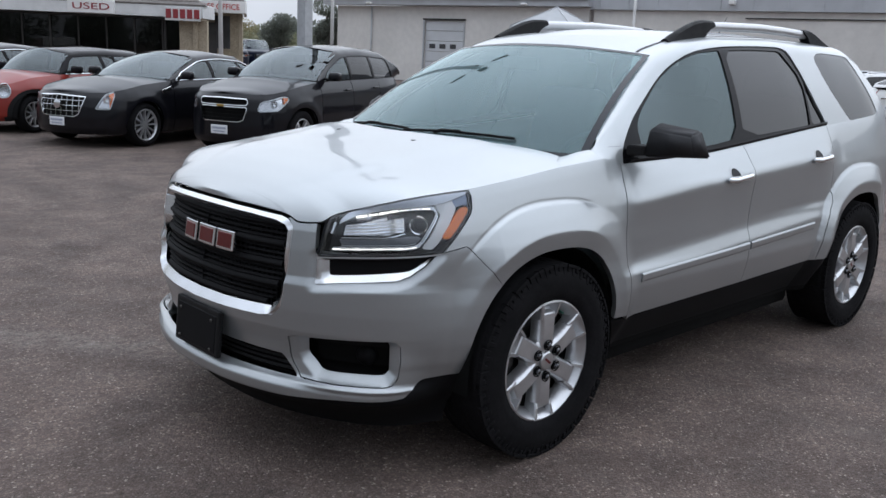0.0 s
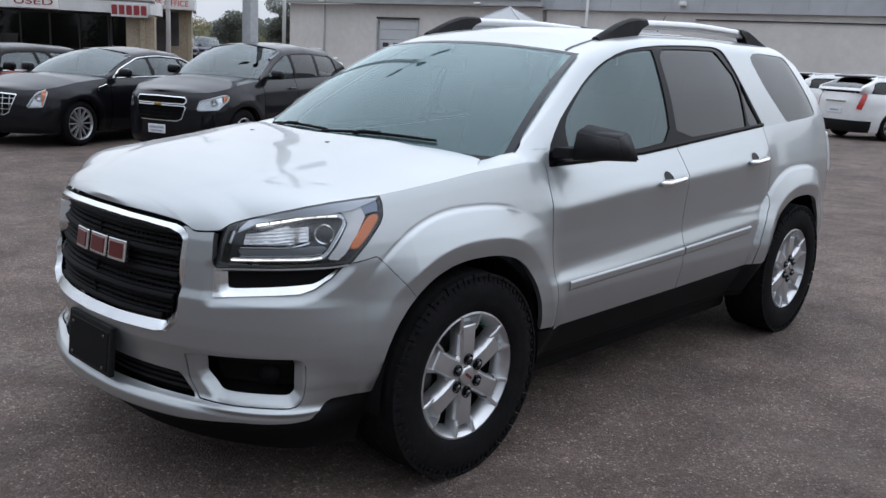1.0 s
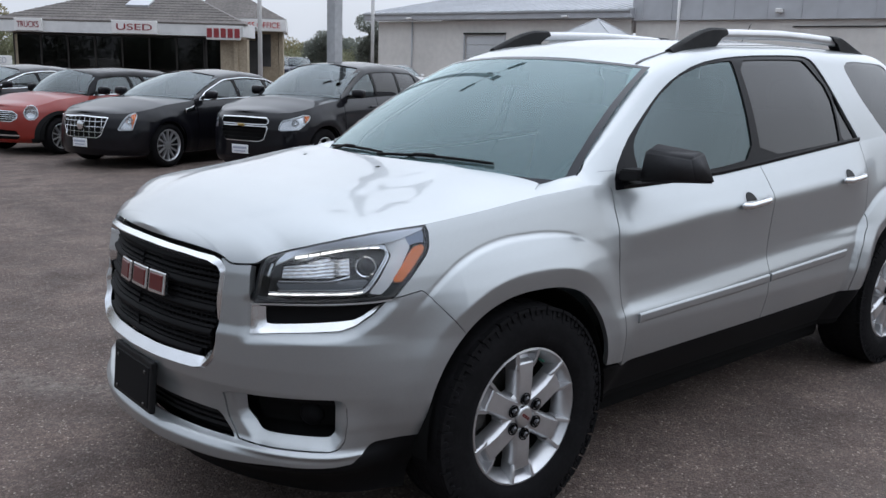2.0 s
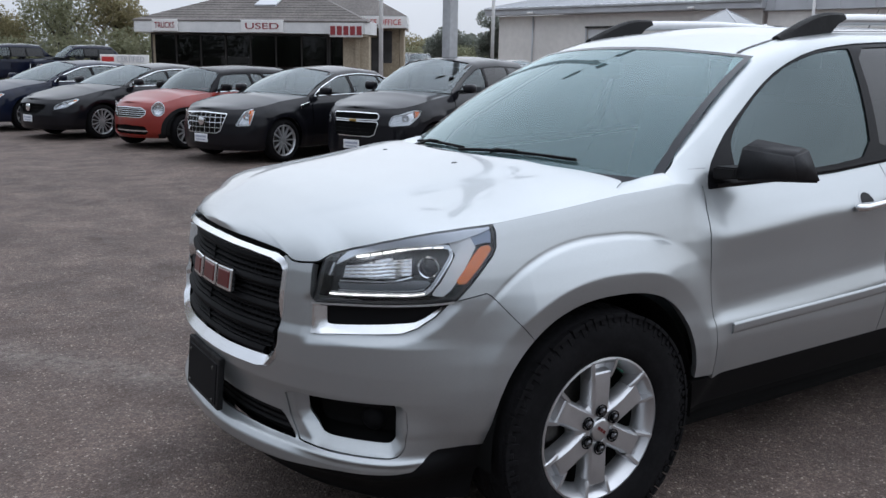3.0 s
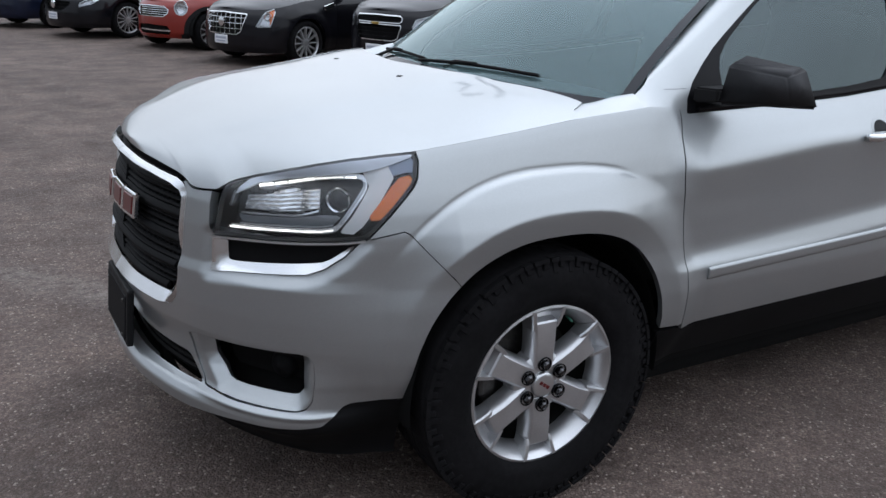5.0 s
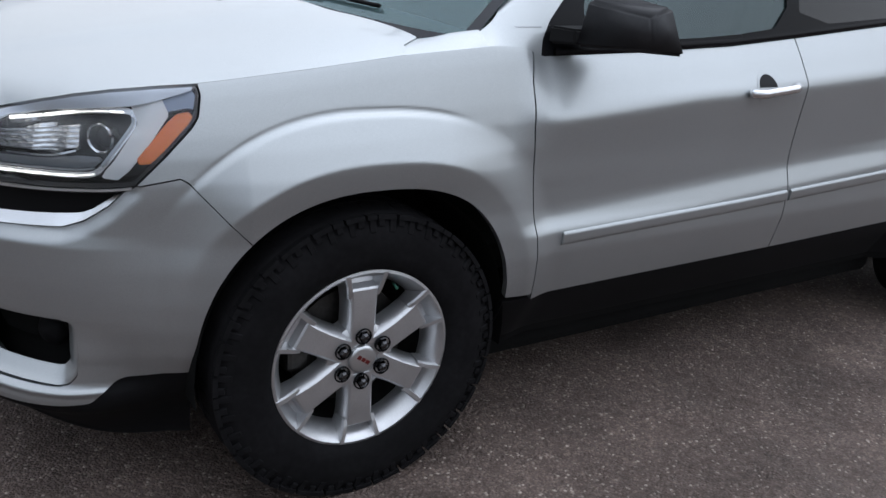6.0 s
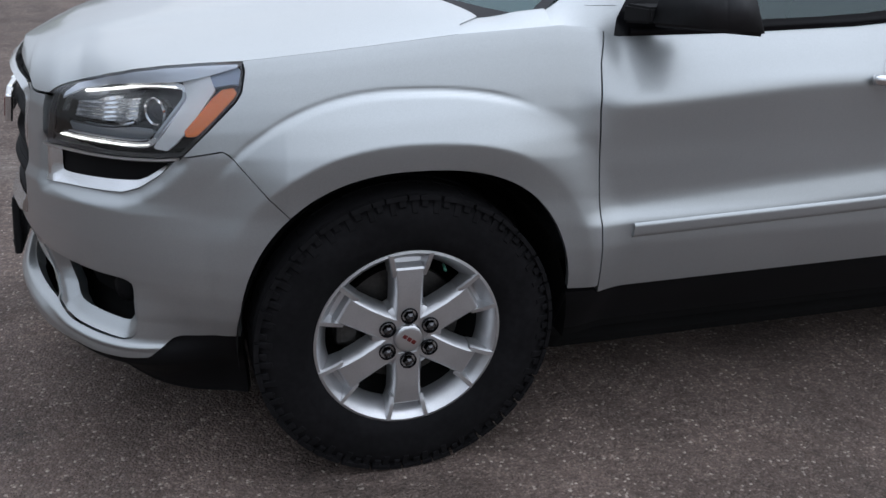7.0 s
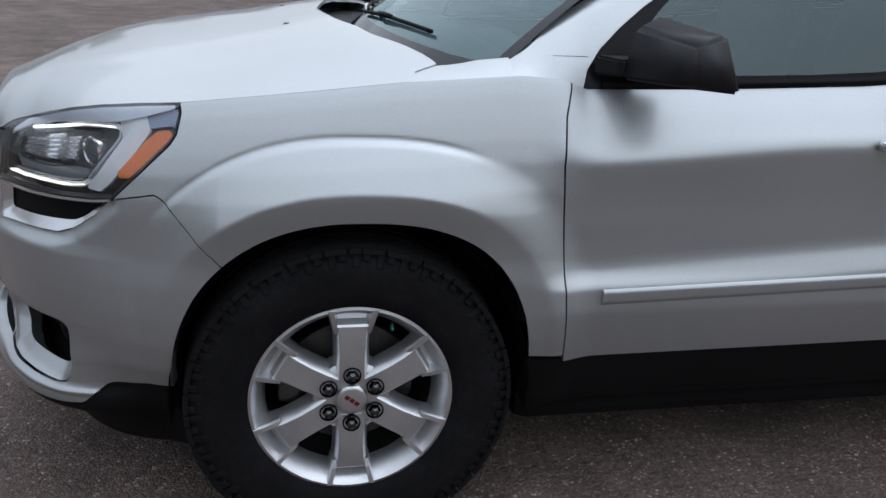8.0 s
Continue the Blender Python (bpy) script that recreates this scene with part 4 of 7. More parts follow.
# ---- wheels ----
def make_wheel(parent, at, side, R=0.405, rim=0.25, width=0.25, spokes=6, style="suv", name="wheel"):
    """A wheel with tyre, rim, spokes, nuts, cap and brake disc; side -1 faces -y."""
    m = pose(*at) @ Matrix.Diagonal((1, -side, 1, 1))
    h = width / 2
    inner = [(rim - 0.04, -h + 0.085), (rim - 0.038, -h + 0.066), (rim - 0.031, -h + 0.05)] if style == "suv" else [(rim - 0.022, -h + 0.05)]
    V, F = lathe(inner + [(rim - 0.016, -h + 0.022), (rim - 0.006, -h + 0.011), (rim + 0.001, -h + 0.013), (rim + 0.002, -h + 0.03)], 72)
    wheel = child(name, mesh_from(name, V, F, sharp=50), M["alloy"], parent, m=m)
    prof = [(rim - 0.01, -h + 0.03), (rim + 0.004, -h + 0.012), (rim + 0.02, -h + 0.002), (rim + (R - rim) * 0.3, -h - 0.006), (rim + (R - rim) * 0.36, -h - 0.004), (rim + (R - rim) * 0.42, -h - 0.007),
            (rim + (R - rim) * 0.7, -h + 0.001), (R - 0.022, -h + 0.012), (R - 0.01, -h + 0.024), (R - 0.004, -h + 0.045), (R - 0.002, 0)]
    V, F = lathe(prof + [(r, -y) for r, y in prof[-2::-1]], 96)
    tyre = child("tyre", mesh_from("tyre", V, F, sharp=40), M["rubber"], wheel)
    # tread blocks on both shoulders and the middle
    bm = bmesh.new()
    n = 84 if style == "suv" else 0
    for k in range(n):
        for y, wd, ph, tilt in ((-h + 0.022, 0.04, 0, 0.16), (-h + 0.075, 0.042, 0.5, -0.1), (0, 0.04, 0, 0.1), (h - 0.075, 0.042, 0.5, 0.1), (h - 0.022, 0.04, 0, -0.16)):
            a = 2 * math.pi * (k + ph + 0.12 * math.sin(k * 2.3)) / n
            c = pose(0, 0, 0, 0, math.degrees(a), 0) @ pose(R - (0.0135 if abs(y) > h - 0.03 else 0.0078), y, 0, 0, 0, math.degrees(tilt))
            big = 0.0262 if k % 2 else 0.0278
            box((0.012, wd, big), turn=c, bm=bm)
        a = 2 * math.pi * (k + 0.5 * (k % 2) * 0.3) / n
        box((0.042 if k % 2 else 0.026, 0.008, 0.0175), turn=pose(0, 0, 0, 0, math.degrees(a), 0) @ pose(R - (0.03 if k % 2 else 0.022), -h + 0.0075, 0, 0, 0, 14), bevel=0.002, segs=1, bm=bm)
    if n:
        tagged(part("tread", bm, M["rubber"], wheel), kind="stuff")
    else:
        bm.free()
    # near-black barrel, brake disc and caliper behind the spokes
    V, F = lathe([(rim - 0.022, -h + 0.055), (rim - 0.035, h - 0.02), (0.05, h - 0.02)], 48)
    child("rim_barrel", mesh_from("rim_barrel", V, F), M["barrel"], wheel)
    V, F = lathe([(0.0, -0.03), (0.06, -0.03), (0.065, -0.012), (rim * 0.66, -0.012), (rim * 0.66, 0.012), (0.0, 0.012)], 48)
    child("brake_disc", mesh_from("brake_disc", V, F, sharp=40), M["steel"], wheel)
    part("brake_caliper", box((0.07, 0.07, 0.15), (-rim * 0.58, 0, 0.03), 0.015), M["steel"], wheel)
    if style == "suv":
        # each spoke: a broad flat blade with sloping flanks and a pocket at its outer end
        face, out = -h + 0.022, rim - 0.012
        sec = [(0.045, 0.033, 0.046), (0.09, 0.0315, 0.0445), (0.13, 0.0315, 0.0435), (0.17, 0.0335, 0.045), (0.195, 0.0365, 0.0485)]
        for k in range(6):
            V, F = [], []
            for r, top, base in sec:
                bow = face - 0.006 * math.sin((r - 0.045) / 0.168 * math.pi)
                half = [(face + 0.055, base), (face + 0.024, base - 0.0005), (bow + 0.0035, top + 0.002), (bow, top - 0.0025)]
                V += [(r, y, -z) for y, z in half] + [(r, y, z) for y, z in half[::-1]]
            c = len(sec)
            for i in range(c - 1):
                for j in range(7):
                    F.append((i * 8 + j, (i + 1) * 8 + j, (i + 1) * 8 + j + 1, i * 8 + j + 1))
            F.append(tuple(range(8)))
            F.append(tuple(reversed([(c - 1) * 8 + j for j in range(8)])))
            turn = pose(0, 0, 0, 0, 90 + 60 * k, 0)
            spoke = child("spoke", mesh_from("spoke", V, F, sharp=35), M["alloy"], wheel, m=turn)
            # the forked end: two ridges that flare to the rim, with a sunk pocket between them
            for sg in (-1, 1):
                bm = bmesh.new()
                rows = []
                for r, zo, zi, up in ((0.176, 0.045, 0.0335, 0.001), (0.196, 0.0495, 0.0355, -0.006), (0.22, 0.055, 0.0405, -0.0105), (out + 0.004, 0.0615, 0.046, -0.013)):
                    rows.append([bm.verts.new((r, y, sg * z)) for y, z in ((face + 0.05, zo + 0.004), (face + up + 0.006, zo + 0.0015), (face + up, zo - 0.002), (face + up, zi + 0.0015), (face + 0.03, zi - 0.003))])
                for p, q in zip(rows, rows[1:]):
                    for j in range(4):
                        bm.faces.new((p[j], p[j + 1], q[j + 1], q[j]))
                bm.faces.new(rows[0])
                bm.faces.new(rows[-1][::-1])
                bmesh.ops.recalc_face_normals(bm, faces=bm.faces)
                part("spoke_ridge", bm, M["alloy"], spoke)
            bm = bmesh.new()
            rows = [[bm.verts.new((r, y, z)) for z in (-hz, hz)] for r, y, hz in ((0.1945, face - 0.001, 0.037), (0.2, face + 0.003, 0.038), (0.206, face + 0.027, 0.0385), (0.218, face + 0.031, 0.042), (0.232, face + 0.022, 0.0455), (out + 0.003, face + 0.002, 0.049))]
            for p, q in zip(rows, rows[1:]):
                bm.faces.new((p[0], p[1], q[1], q[0]))
            part("spoke_pocket", bm, M["alloy"], spoke)
        V, F = lathe([(0.1, face + 0.06), (0.099, face + 0.03), (0.094, face + 0.014), (0.082, face + 0.006), (0.07, face + 0.003), (0.04, face + 0.002), (0.04, face + 0.02)], 48)
        child("hub_face", mesh_from("hub_face", V, F, sharp=35), M["alloy"], wheel)
        V, F = lathe([(0.0, face - 0.011), (0.028, face - 0.0105), (0.036, face - 0.009), (0.0395, face - 0.005), (0.04, face + 0.02)], 40)
        cap = child("centre_cap", mesh_from("centre_cap", V, F, sharp=40), M["satin"], wheel)
        for k in (-1, 0, 1):
            part("cap_mark", box((0.012, 0.002, 0.011), (k * 0.0145 * 0.8, face - 0.0112, -k * 0.0145 * 0.6), 0.0006, 1, turn=pose(0, 0, 0, 0, 37, 0)), M["badge_red"], cap)
        for k in range(6):
            a = radians(90 + 60 * k)
            x, z = 0.066 * math.cos(a), 0.066 * math.sin(a)
            V, F = lathe([(0.0235, face + 0.03), (0.0225, face - 0.0085), (0.0195, face - 0.0085), (0.0165, face + 0.01)], 20)
            child("nut_socket", mesh_from("nut_socket", V, F, sharp=40), M["gloss_black"], wheel, m=pose(x, 0, z))
            V, F = lathe([(0.0, face - 0.02), (0.006, face - 0.0198), (0.012, face - 0.0165), (0.0155, face - 0.008), (0.0162, face + 0.02)], 6)
            child("lug_nut", mesh_from("lug_nut", V, F, sharp=20), M["lug"], wheel, m=pose(x, 0, z))
        V, F = tube([(rim - 0.04, face + 0.035, 0), (rim - 0.045, face + 0.005, 0)], 0.004, 8)
        child("valve", mesh_from("valve", V, F), material("green_valve_cap", (0.02, 0.12, 0.08), 0.5, stain=0.1), wheel, m=pose(0, 0, 0, 0, -62, 0))
    else:
        face = -h + 0.03
        n = spokes
        for k in range(n):
            bm = bmesh.new()
            tk = 0.6 * math.pi * rim / n
            for r0, r1, w0, w1 in ((0.045, rim - 0.012, tk * 0.2, tk * 0.27),):
                p = [bm.verts.new(v) for v in ((r0, face, -w0), (r1, face - 0.008, -w1), (r1, face - 0.008, w1), (r0, face, w0), (r0, face + 0.04, -w0), (r1, face + 0.03, -w1), (r1, face + 0.03, w1), (r0, face + 0.04, w0))]
                for q in ((0, 3, 2, 1), (4, 5, 6, 7), (0, 1, 5, 4), (1, 2, 6, 5), (2, 3, 7, 6), (3, 0, 4, 7)):
                    bm.faces.new([p[i] for i in q])
            bmesh.ops.recalc_face_normals(bm, faces=bm.faces)
            part("spoke", bm, M["bright_alloy"], wheel, m=pose(0, 0, 0, 0, 90 + 360 * k / n, 0))
        V, F = lathe([(0.0, face - 0.006), (0.03, face - 0.004), (0.06, face + 0.004), (0.062, face + 0.05)], 28)
        child("hub_cap", mesh_from("hub_cap", V, F, sharp=40), M["alloy"], wheel)
    return wheel

# ---- the silver SUV ----
SUV = Body(nose=-1.0, tail=3.98, wb=2.99, half=0.985, hub_z=0.403, arch=(0.44, 0.462, 2.6, 0.01),
           belt=((-1.02, 1.014), (-1.0, 1.0135), (-0.985, 1.011), (-0.95, 1.004), (-0.935, 0.997), (-0.922, 0.98), (-0.905, 0.981), (-0.873, 0.988), (-0.866, 1.003), (-0.856, 1.0145), (-0.818, 1.0346), (-0.757, 1.059), (-0.685, 1.0795), (-0.599, 1.0944), (-0.499, 1.1038), (-0.4, 1.1095), (-0.1, 1.141), (0.15, 1.17), (0.4, 1.188), (0.5, 1.18), (0.56, 1.158), (0.9, 1.163), (1.3, 1.177), (1.6, 1.2), (2.5, 1.275), (3.3, 1.33), (4.1, 1.345)),
           front=((0.2, 0.1), (0.27, 0.06), (0.312, 0.02), (0.326, 0.002), (0.332, -0.003), (0.366, -0.007), (0.37, -0.005), (0.39, 0.012), (0.396, 0.034), (0.41, 0.044), (0.46, 0.05), (0.52, 0.036), (0.58, 0.016), (0.66, 0.01), (0.755, 0.01),
                  (0.785, 0.022), (0.88, 0.031), (0.95, 0.042), (1.0, 0.06), (1.03, 0.1)),
           side=((0.3, 0.12), (0.4, 0.075), (0.48, 0.04), (0.55, 0.024), (0.62, 0.01), (0.7, 0.012), (0.735, 0.024), (0.765, 0.034), (0.79, 0.037), (0.85, 0.035), (0.95, 0.0265), (1.0, 0.0215), (1.018, 0.0215), (1.034, 0.0265), (1.07, 0.046), (1.12, 0.072),
                 (1.15, 0.089), (1.19, 0.112), (1.3, 0.2)),
           hood=((-1.02, 1.012), (-0.97, 1.022), (-0.93, 1.037), (-0.88, 1.058), (-0.8, 1.09), (-0.68, 1.125), (-0.5, 1.163), (-0.3, 1.192), (-0.12, 1.21), (0.15, 1.235), (0.5, 1.25)),
           corner=((0.3, 0.835, 1.175), (0.373, 0.816, 1.22), (0.7, 0.727, 1.425), (1.04, 0.645, 1.632), (1.3, 0.655, 1.702), (1.6, 0.665, 1.731), (2.2, 0.668, 1.748), (2.8, 0.66, 1.743), (3.2, 0.645, 1.736), (3.5, 0.63, 1.66), (4.1, 0.6, 1.5)),
           roof=((0.1, 1.22), (0.5, 1.43), (0.93, 1.664), (1.2, 1.727), (1.6, 1.772), (2.2, 1.793), (2.8, 1.792), (3.3, 1.772), (3.6, 1.73), (4.1, 1.5)),
           fender=((0.3, 0.12), (0.4, 0.075), (0.48, 0.04), (0.55, 0.026), (0.62, 0.022), (0.7, 0.026), (0.76, 0.034), (0.81, 0.035), (0.88, 0.034), (0.93, 0.036), (1.0, 0.047), (1.05, 0.06), (1.1, 0.076),
                   (1.15, 0.094), (1.19, 0.112), (1.3, 0.2)),
           flare=0.05, belt_soft=0.008, front_soft=0.005, rise=0.034).prepare().prepare_top()
suv = tagged(empty("suv", (0, 0.012, 0)), "silver metallic seven-seat SUV parked on worn grey asphalt", "car")


def xz(f):
    """Turns a rule in (x, z) into one in (s, z)."""
    return lambda s, z: f(SUV.x_of(s), z)


def table(pairs):
    a, b = np.array(pairs, float).T
    return lambda q: np.interp(q, a, b)


GAP = 0.0022
door_x = table(((0.4, 0.545), (0.7, 0.521), (0.99, 0.5), (1.1, 0.506), (1.16, 0.522), (1.3, 0.535)))
sill_z = table(((0.3, 0.478), (1.0, 0.486), (1.6, 0.492), (2.6, 0.512)))
S = {k: SUV.near(*p) for k, p in dict(lamp_fl=(-0.85, 0.583, 0.875), lamp_rl=(-0.534, 0.881, 0.899), lamp_tip=(-0.375, 0.847, 1.102),
                                      fog_l=(-0.88, 0.557, 0.55), fog_tr=(-0.682, 0.844, 0.576)).items()}
seam_top = table(((0, 1.2), (S["lamp_fl"] - 0.012, 1.2), (S["lamp_fl"] - 0.01, 0.872), (S["lamp_rl"], 0.897), (SUV.sx(-0.445), 0.916), (SUV.sx(-0.428), 0.906), (SUV.sx(-0.3), 0.768), (SUV.sx(-0.1), 0.5)))
low_edge = table(((0, 0.325), (0.35, 0.326), (0.5, 0.331), (0.73, 0.349), (0.91, 0.354), (0.967, 0.36), (1.027, 0.414), (1.05, 0.422), (1.26, 0.431), (1.7, 0.436)))
fl, rl, tip = S["lamp_fl"], S["lamp_rl"], S["lamp_tip"]


def edge_top(s):
    return SUV.zt(SUV.x_of(s))


lamp_in = inside([(0.62, 0.866), (0.7, 0.8735), (0.81, 0.881), (0.95, 0.889), (1.04, 0.894), (1.1, 0.8995), (1.128, 0.925), (1.175, 0.967), (1.236, 1.024), (1.25, 1.045), (1.258, 1.088), (1.25, 1.12),
             (0.93, 1.12), (0.8, 1.08), (0.68, 1.04), (0.652, 1.004), (0.643, 0.975), (0.634, 0.909)])
duct_in = inside([(0.612, 0.862), (0.831, 0.879), (1.088, 0.894), (1.036, 0.847), (0.976, 0.811), (0.926, 0.795), (0.716, 0.775), (0.611, 0.763)])
duct_hole = inside(rounded([(0.657, 0.8635), (0.81, 0.8755), (1.074, 0.8915), (1.044, 0.868), (0.996, 0.839), (0.965, 0.827), (0.69, 0.799), (0.664, 0.799), (0.66, 0.81)], 0.08))
fog_in = inside(rounded([(0.5, 0.5595), (0.905, 0.5775), (0.935, 0.572), (0.948, 0.555), (0.951, 0.498), (0.941, 0.433), (0.922, 0.409), (0.89, 0.4015), (0.6, 0.398), (0.552, 0.398), (0.5, 0.46)], 0.1, 1))
fog_hole = inside(rounded([(0.573, 0.5505), (0.845, 0.5665), (0.897, 0.5665), (0.905, 0.55), (0.905, 0.458), (0.888, 0.44), (0.868, 0.4365), (0.638, 0.432), (0.568, 0.49)], 0.08, 1))
mouth = inside([(-0.46, 0.473), (-0.2, 0.478), (0.2, 0.478), (0.46, 0.473), (0.542, 0.398), (0.22, 0.401), (-0.22, 0.401), (-0.542, 0.398)])
grille_half_out = [(0.0, 1.007), (0.15, 1.006), (0.3, 1.002), (0.45, 0.994), (0.487, 0.984), (0.509, 0.958), (0.501, 0.82), (0.488, 0.715), (0.474, 0.672), (0.43, 0.63), (0.39, 0.621), (0.0, 0.614)]
grille_half_in = [(0.0, 0.992), (0.14, 0.9915), (0.31, 0.987), (0.435, 0.978), (0.474, 0.966), (0.491, 0.947), (0.486, 0.858), (0.48, 0.735), (0.462, 0.69), (0.425, 0.657), (0.2, 0.652), (0.0, 0.65)]
grille_out, grille_in = (inside(h + [(-a, b) for a, b in h[-2:0:-1]]) for h in (grille_half_out, grille_half_in))


def mirrored(f):
    return lambda s, z: f(np.abs(s), z)


# front bumper with its openings
s_end = float(SUV.sx(-0.27))
sh = Sheet(cut(-s_end, s_end, 0.011), cut(0.32, 1.02, 0.0045))
sh.keep(lambda s, z: seam_top(np.abs(s)) - z - GAP).keep(lambda s, z: edge_top(s) - 0.0055 - z).keep(lambda s, z: z - low_edge(np.abs(s)))
sh.keep(lambda s, z: SUV.F(SUV.x_of(s), z) - 1.0).keep(lambda s, z: np.maximum(np.abs(s) - 0.488, 0.985 - z))
for hole in (grille_out, mirrored(duct_in), mirrored(fog_in), mouth):
    sh.keep(lambda s, z: -hole(s, z))


def lip_fill(s, z):
    """Towards the corners the lip's ledge fades into the bumper."""
    a = np.abs(s)
    return 0.03 * smoothstep(0.5, 0.72, a) * smoothstep(1.08, 0.9, a) * smoothstep(0.368, 0.398, z) * smoothstep(0.58, 0.45, z)


def bumper_face(s, z):
    """The bumper with a sloping ledge below each duct."""
    a = np.abs(s)
    return SUV.L(s, z, 0.015 * smoothstep(0.033, 0.001, -duct_in(a, z)) * smoothstep(0.57, 0.62, a) - lip_fill(s, z))


bumper = panel("front_bumper", sh, bumper_face, M["silver"], suv, depth=0.03)

# black lower valance that runs on to the wheels
sh = Sheet(cut(-float(SUV.sx(-0.36)), float(SUV.sx(-0.36)), 0.02), cut(0.18, 0.47, 0.012))
sh.keep(lambda s, z: low_edge(np.abs(s)) - z).keep(lambda s, z: SUV.F(SUV.x_of(s), z) - 1.0).keep(lambda s, z: z - 0.195)
panel("lower_valance", sh, lambda s, z: SUV.L(s, z, 0.004 + 0.05 * smoothstep(0.36, 0.2, z)), M["grille_black"], suv, "textured black lower valance", depth=0.03)

# grille: bright frame, black recess, slats
def surround(s, z):
    """The frame slopes inwards below and outwards above, so that both catch the sky."""
    d0, d1 = np.maximum(grille_out(s, z), 0), np.maximum(-grille_in(s, z), 0)
    k = d0 / np.maximum(d0 + d1, 1e-6)
    low = smoothstep(0.86, 0.72, z)
    side_on = smoothstep(0.44, 0.485, np.abs(s)) * smoothstep(0.985, 0.95, z) * smoothstep(0.65, 0.7, z)
    return SUV.L(s, z, -0.012 + 0.009 * side_on + low * 0.026 * k + (1 - low) * 0.01 * (1 - k))


sh = Sheet(cut(-0.53, 0.53, 0.008), cut(0.6, 1.012, 0.005)).keep(lambda s, z: grille_out(s, z) - 0.0015).keep(lambda s, z: -grille_in(s, z))
panel("grille_surround", sh, surround, M["bright_trim"], suv, "bright silver grille surround", depth=0.04)
sh = Sheet(cut(-0.52, 0.52, 0.02), cut(0.63, 1.0, 0.02)).keep(lambda s, z: grille_in(s, z) + 0.008)
grille = panel("grille", sh, lambda s, z: SUV.L(s, z, 0.05), M["cavity"], suv, "black grille with horizontal bars", depth=0)
for k in range(18):
    z0 = 0.664 + 0.0185 * k
    half_w = float(np.interp(z0, (0.65, 0.69, 0.765, 0.95, 0.985), (0.38, 0.435, 0.46, 0.464, 0.38)))
    thick = 0.0062 if k % 4 else 0.0135
    sh = Sheet(cut(-half_w, half_w, 0.03), np.linspace(-1, 1, 7))
    panel("grille_bar", sh, lambda s, v: SUV.L(s, z0 + thick * v, (0.026 if k % 4 else 0.016) + 0.012 * v * v), M["grille_black"], grille, depth=0.012)
for k in range(-19, 20):
    sh = Sheet(np.linspace(-0.003, 0.003, 3) + k * 0.0255, cut(0.652, 0.985, 0.03)).keep(lambda s, z: grille_in(s, z) + 0.004)
    panel("grille_rib", sh, lambda s, z: SUV.L(s, z, 0.034), M["grille_black"], grille, depth=0.01)
# the badge: three enamel blocks in bright rims
for k, wd in ((-1, 0.105), (0, 0.118), (1, 0.105)):
    y0 = 0.057 - k * 0.124
    at = SUV.L(np.array([y0]), np.array([0.869]))[0]
    turn = pose(0, 0, 0, 0, 8, -k * 6)
    block = part("badge_block", box((0.02, wd, 0.078), (at[0] - 0.002, -y0, 0.869), 0.005, 2, turn=turn), M["chrome"], suv, "bright-rimmed red badge block")
    part("badge_face", box((0.02, wd - 0.022, 0.056), (at[0] - 0.0045, -y0, 0.869), 0.003, 2, turn=turn), M["badge_red"], block)

# lower mouth behind the number-plate holder
sh = Sheet(cut(-0.62, 0.62, 0.02), cut(0.38, 0.5, 0.01)).keep(lambda s, z: mouth(s, z) + 0.01)
panel("lower_mouth", sh, lambda s, z: SUV.L(s, z, 0.07), M["cavity"], suv, "black lower intake", depth=0)
for k in range(4):
    sh = Sheet(cut(-0.55, 0.55, 0.03), np.linspace(-0.005, 0.005, 4) + 0.412 + 0.018 * k).keep(lambda s, z: mouth(s, z))
    panel("intake_bar", sh, lambda s, z: SUV.L(s, z, 0.03), M["black_plastic"], suv, depth=0.02)
plate = part("plate_holder", box((0.022, 0.335, 0.185), (-1.014, -0.014, 0.494), 0.006, 2, turn=pose(0, 0, 0, 0, 5, 0)), M["black_plastic"], suv, "empty black plastic number plate holder")
part("plate_recess", box((0.012, 0.3, 0.15), (-1.0225, -0.014, 0.492), 0.004, 1, turn=pose(0, 0, 0, 0, 5, 0)), M["grille_black"], plate)
for y in (-0.134, 0.106):
    for z in (0.545, 0.43):
        V, F = lathe([(0, -0.004), (0.006, -0.003), (0.007, 0.0)], 10)
        child("screw", mesh_from("screw", V, F), M["steel"], plate, m=pose(-1.0305 - (z - 0.49) * 0.088 * -1, y, z, 0, 0, -90))

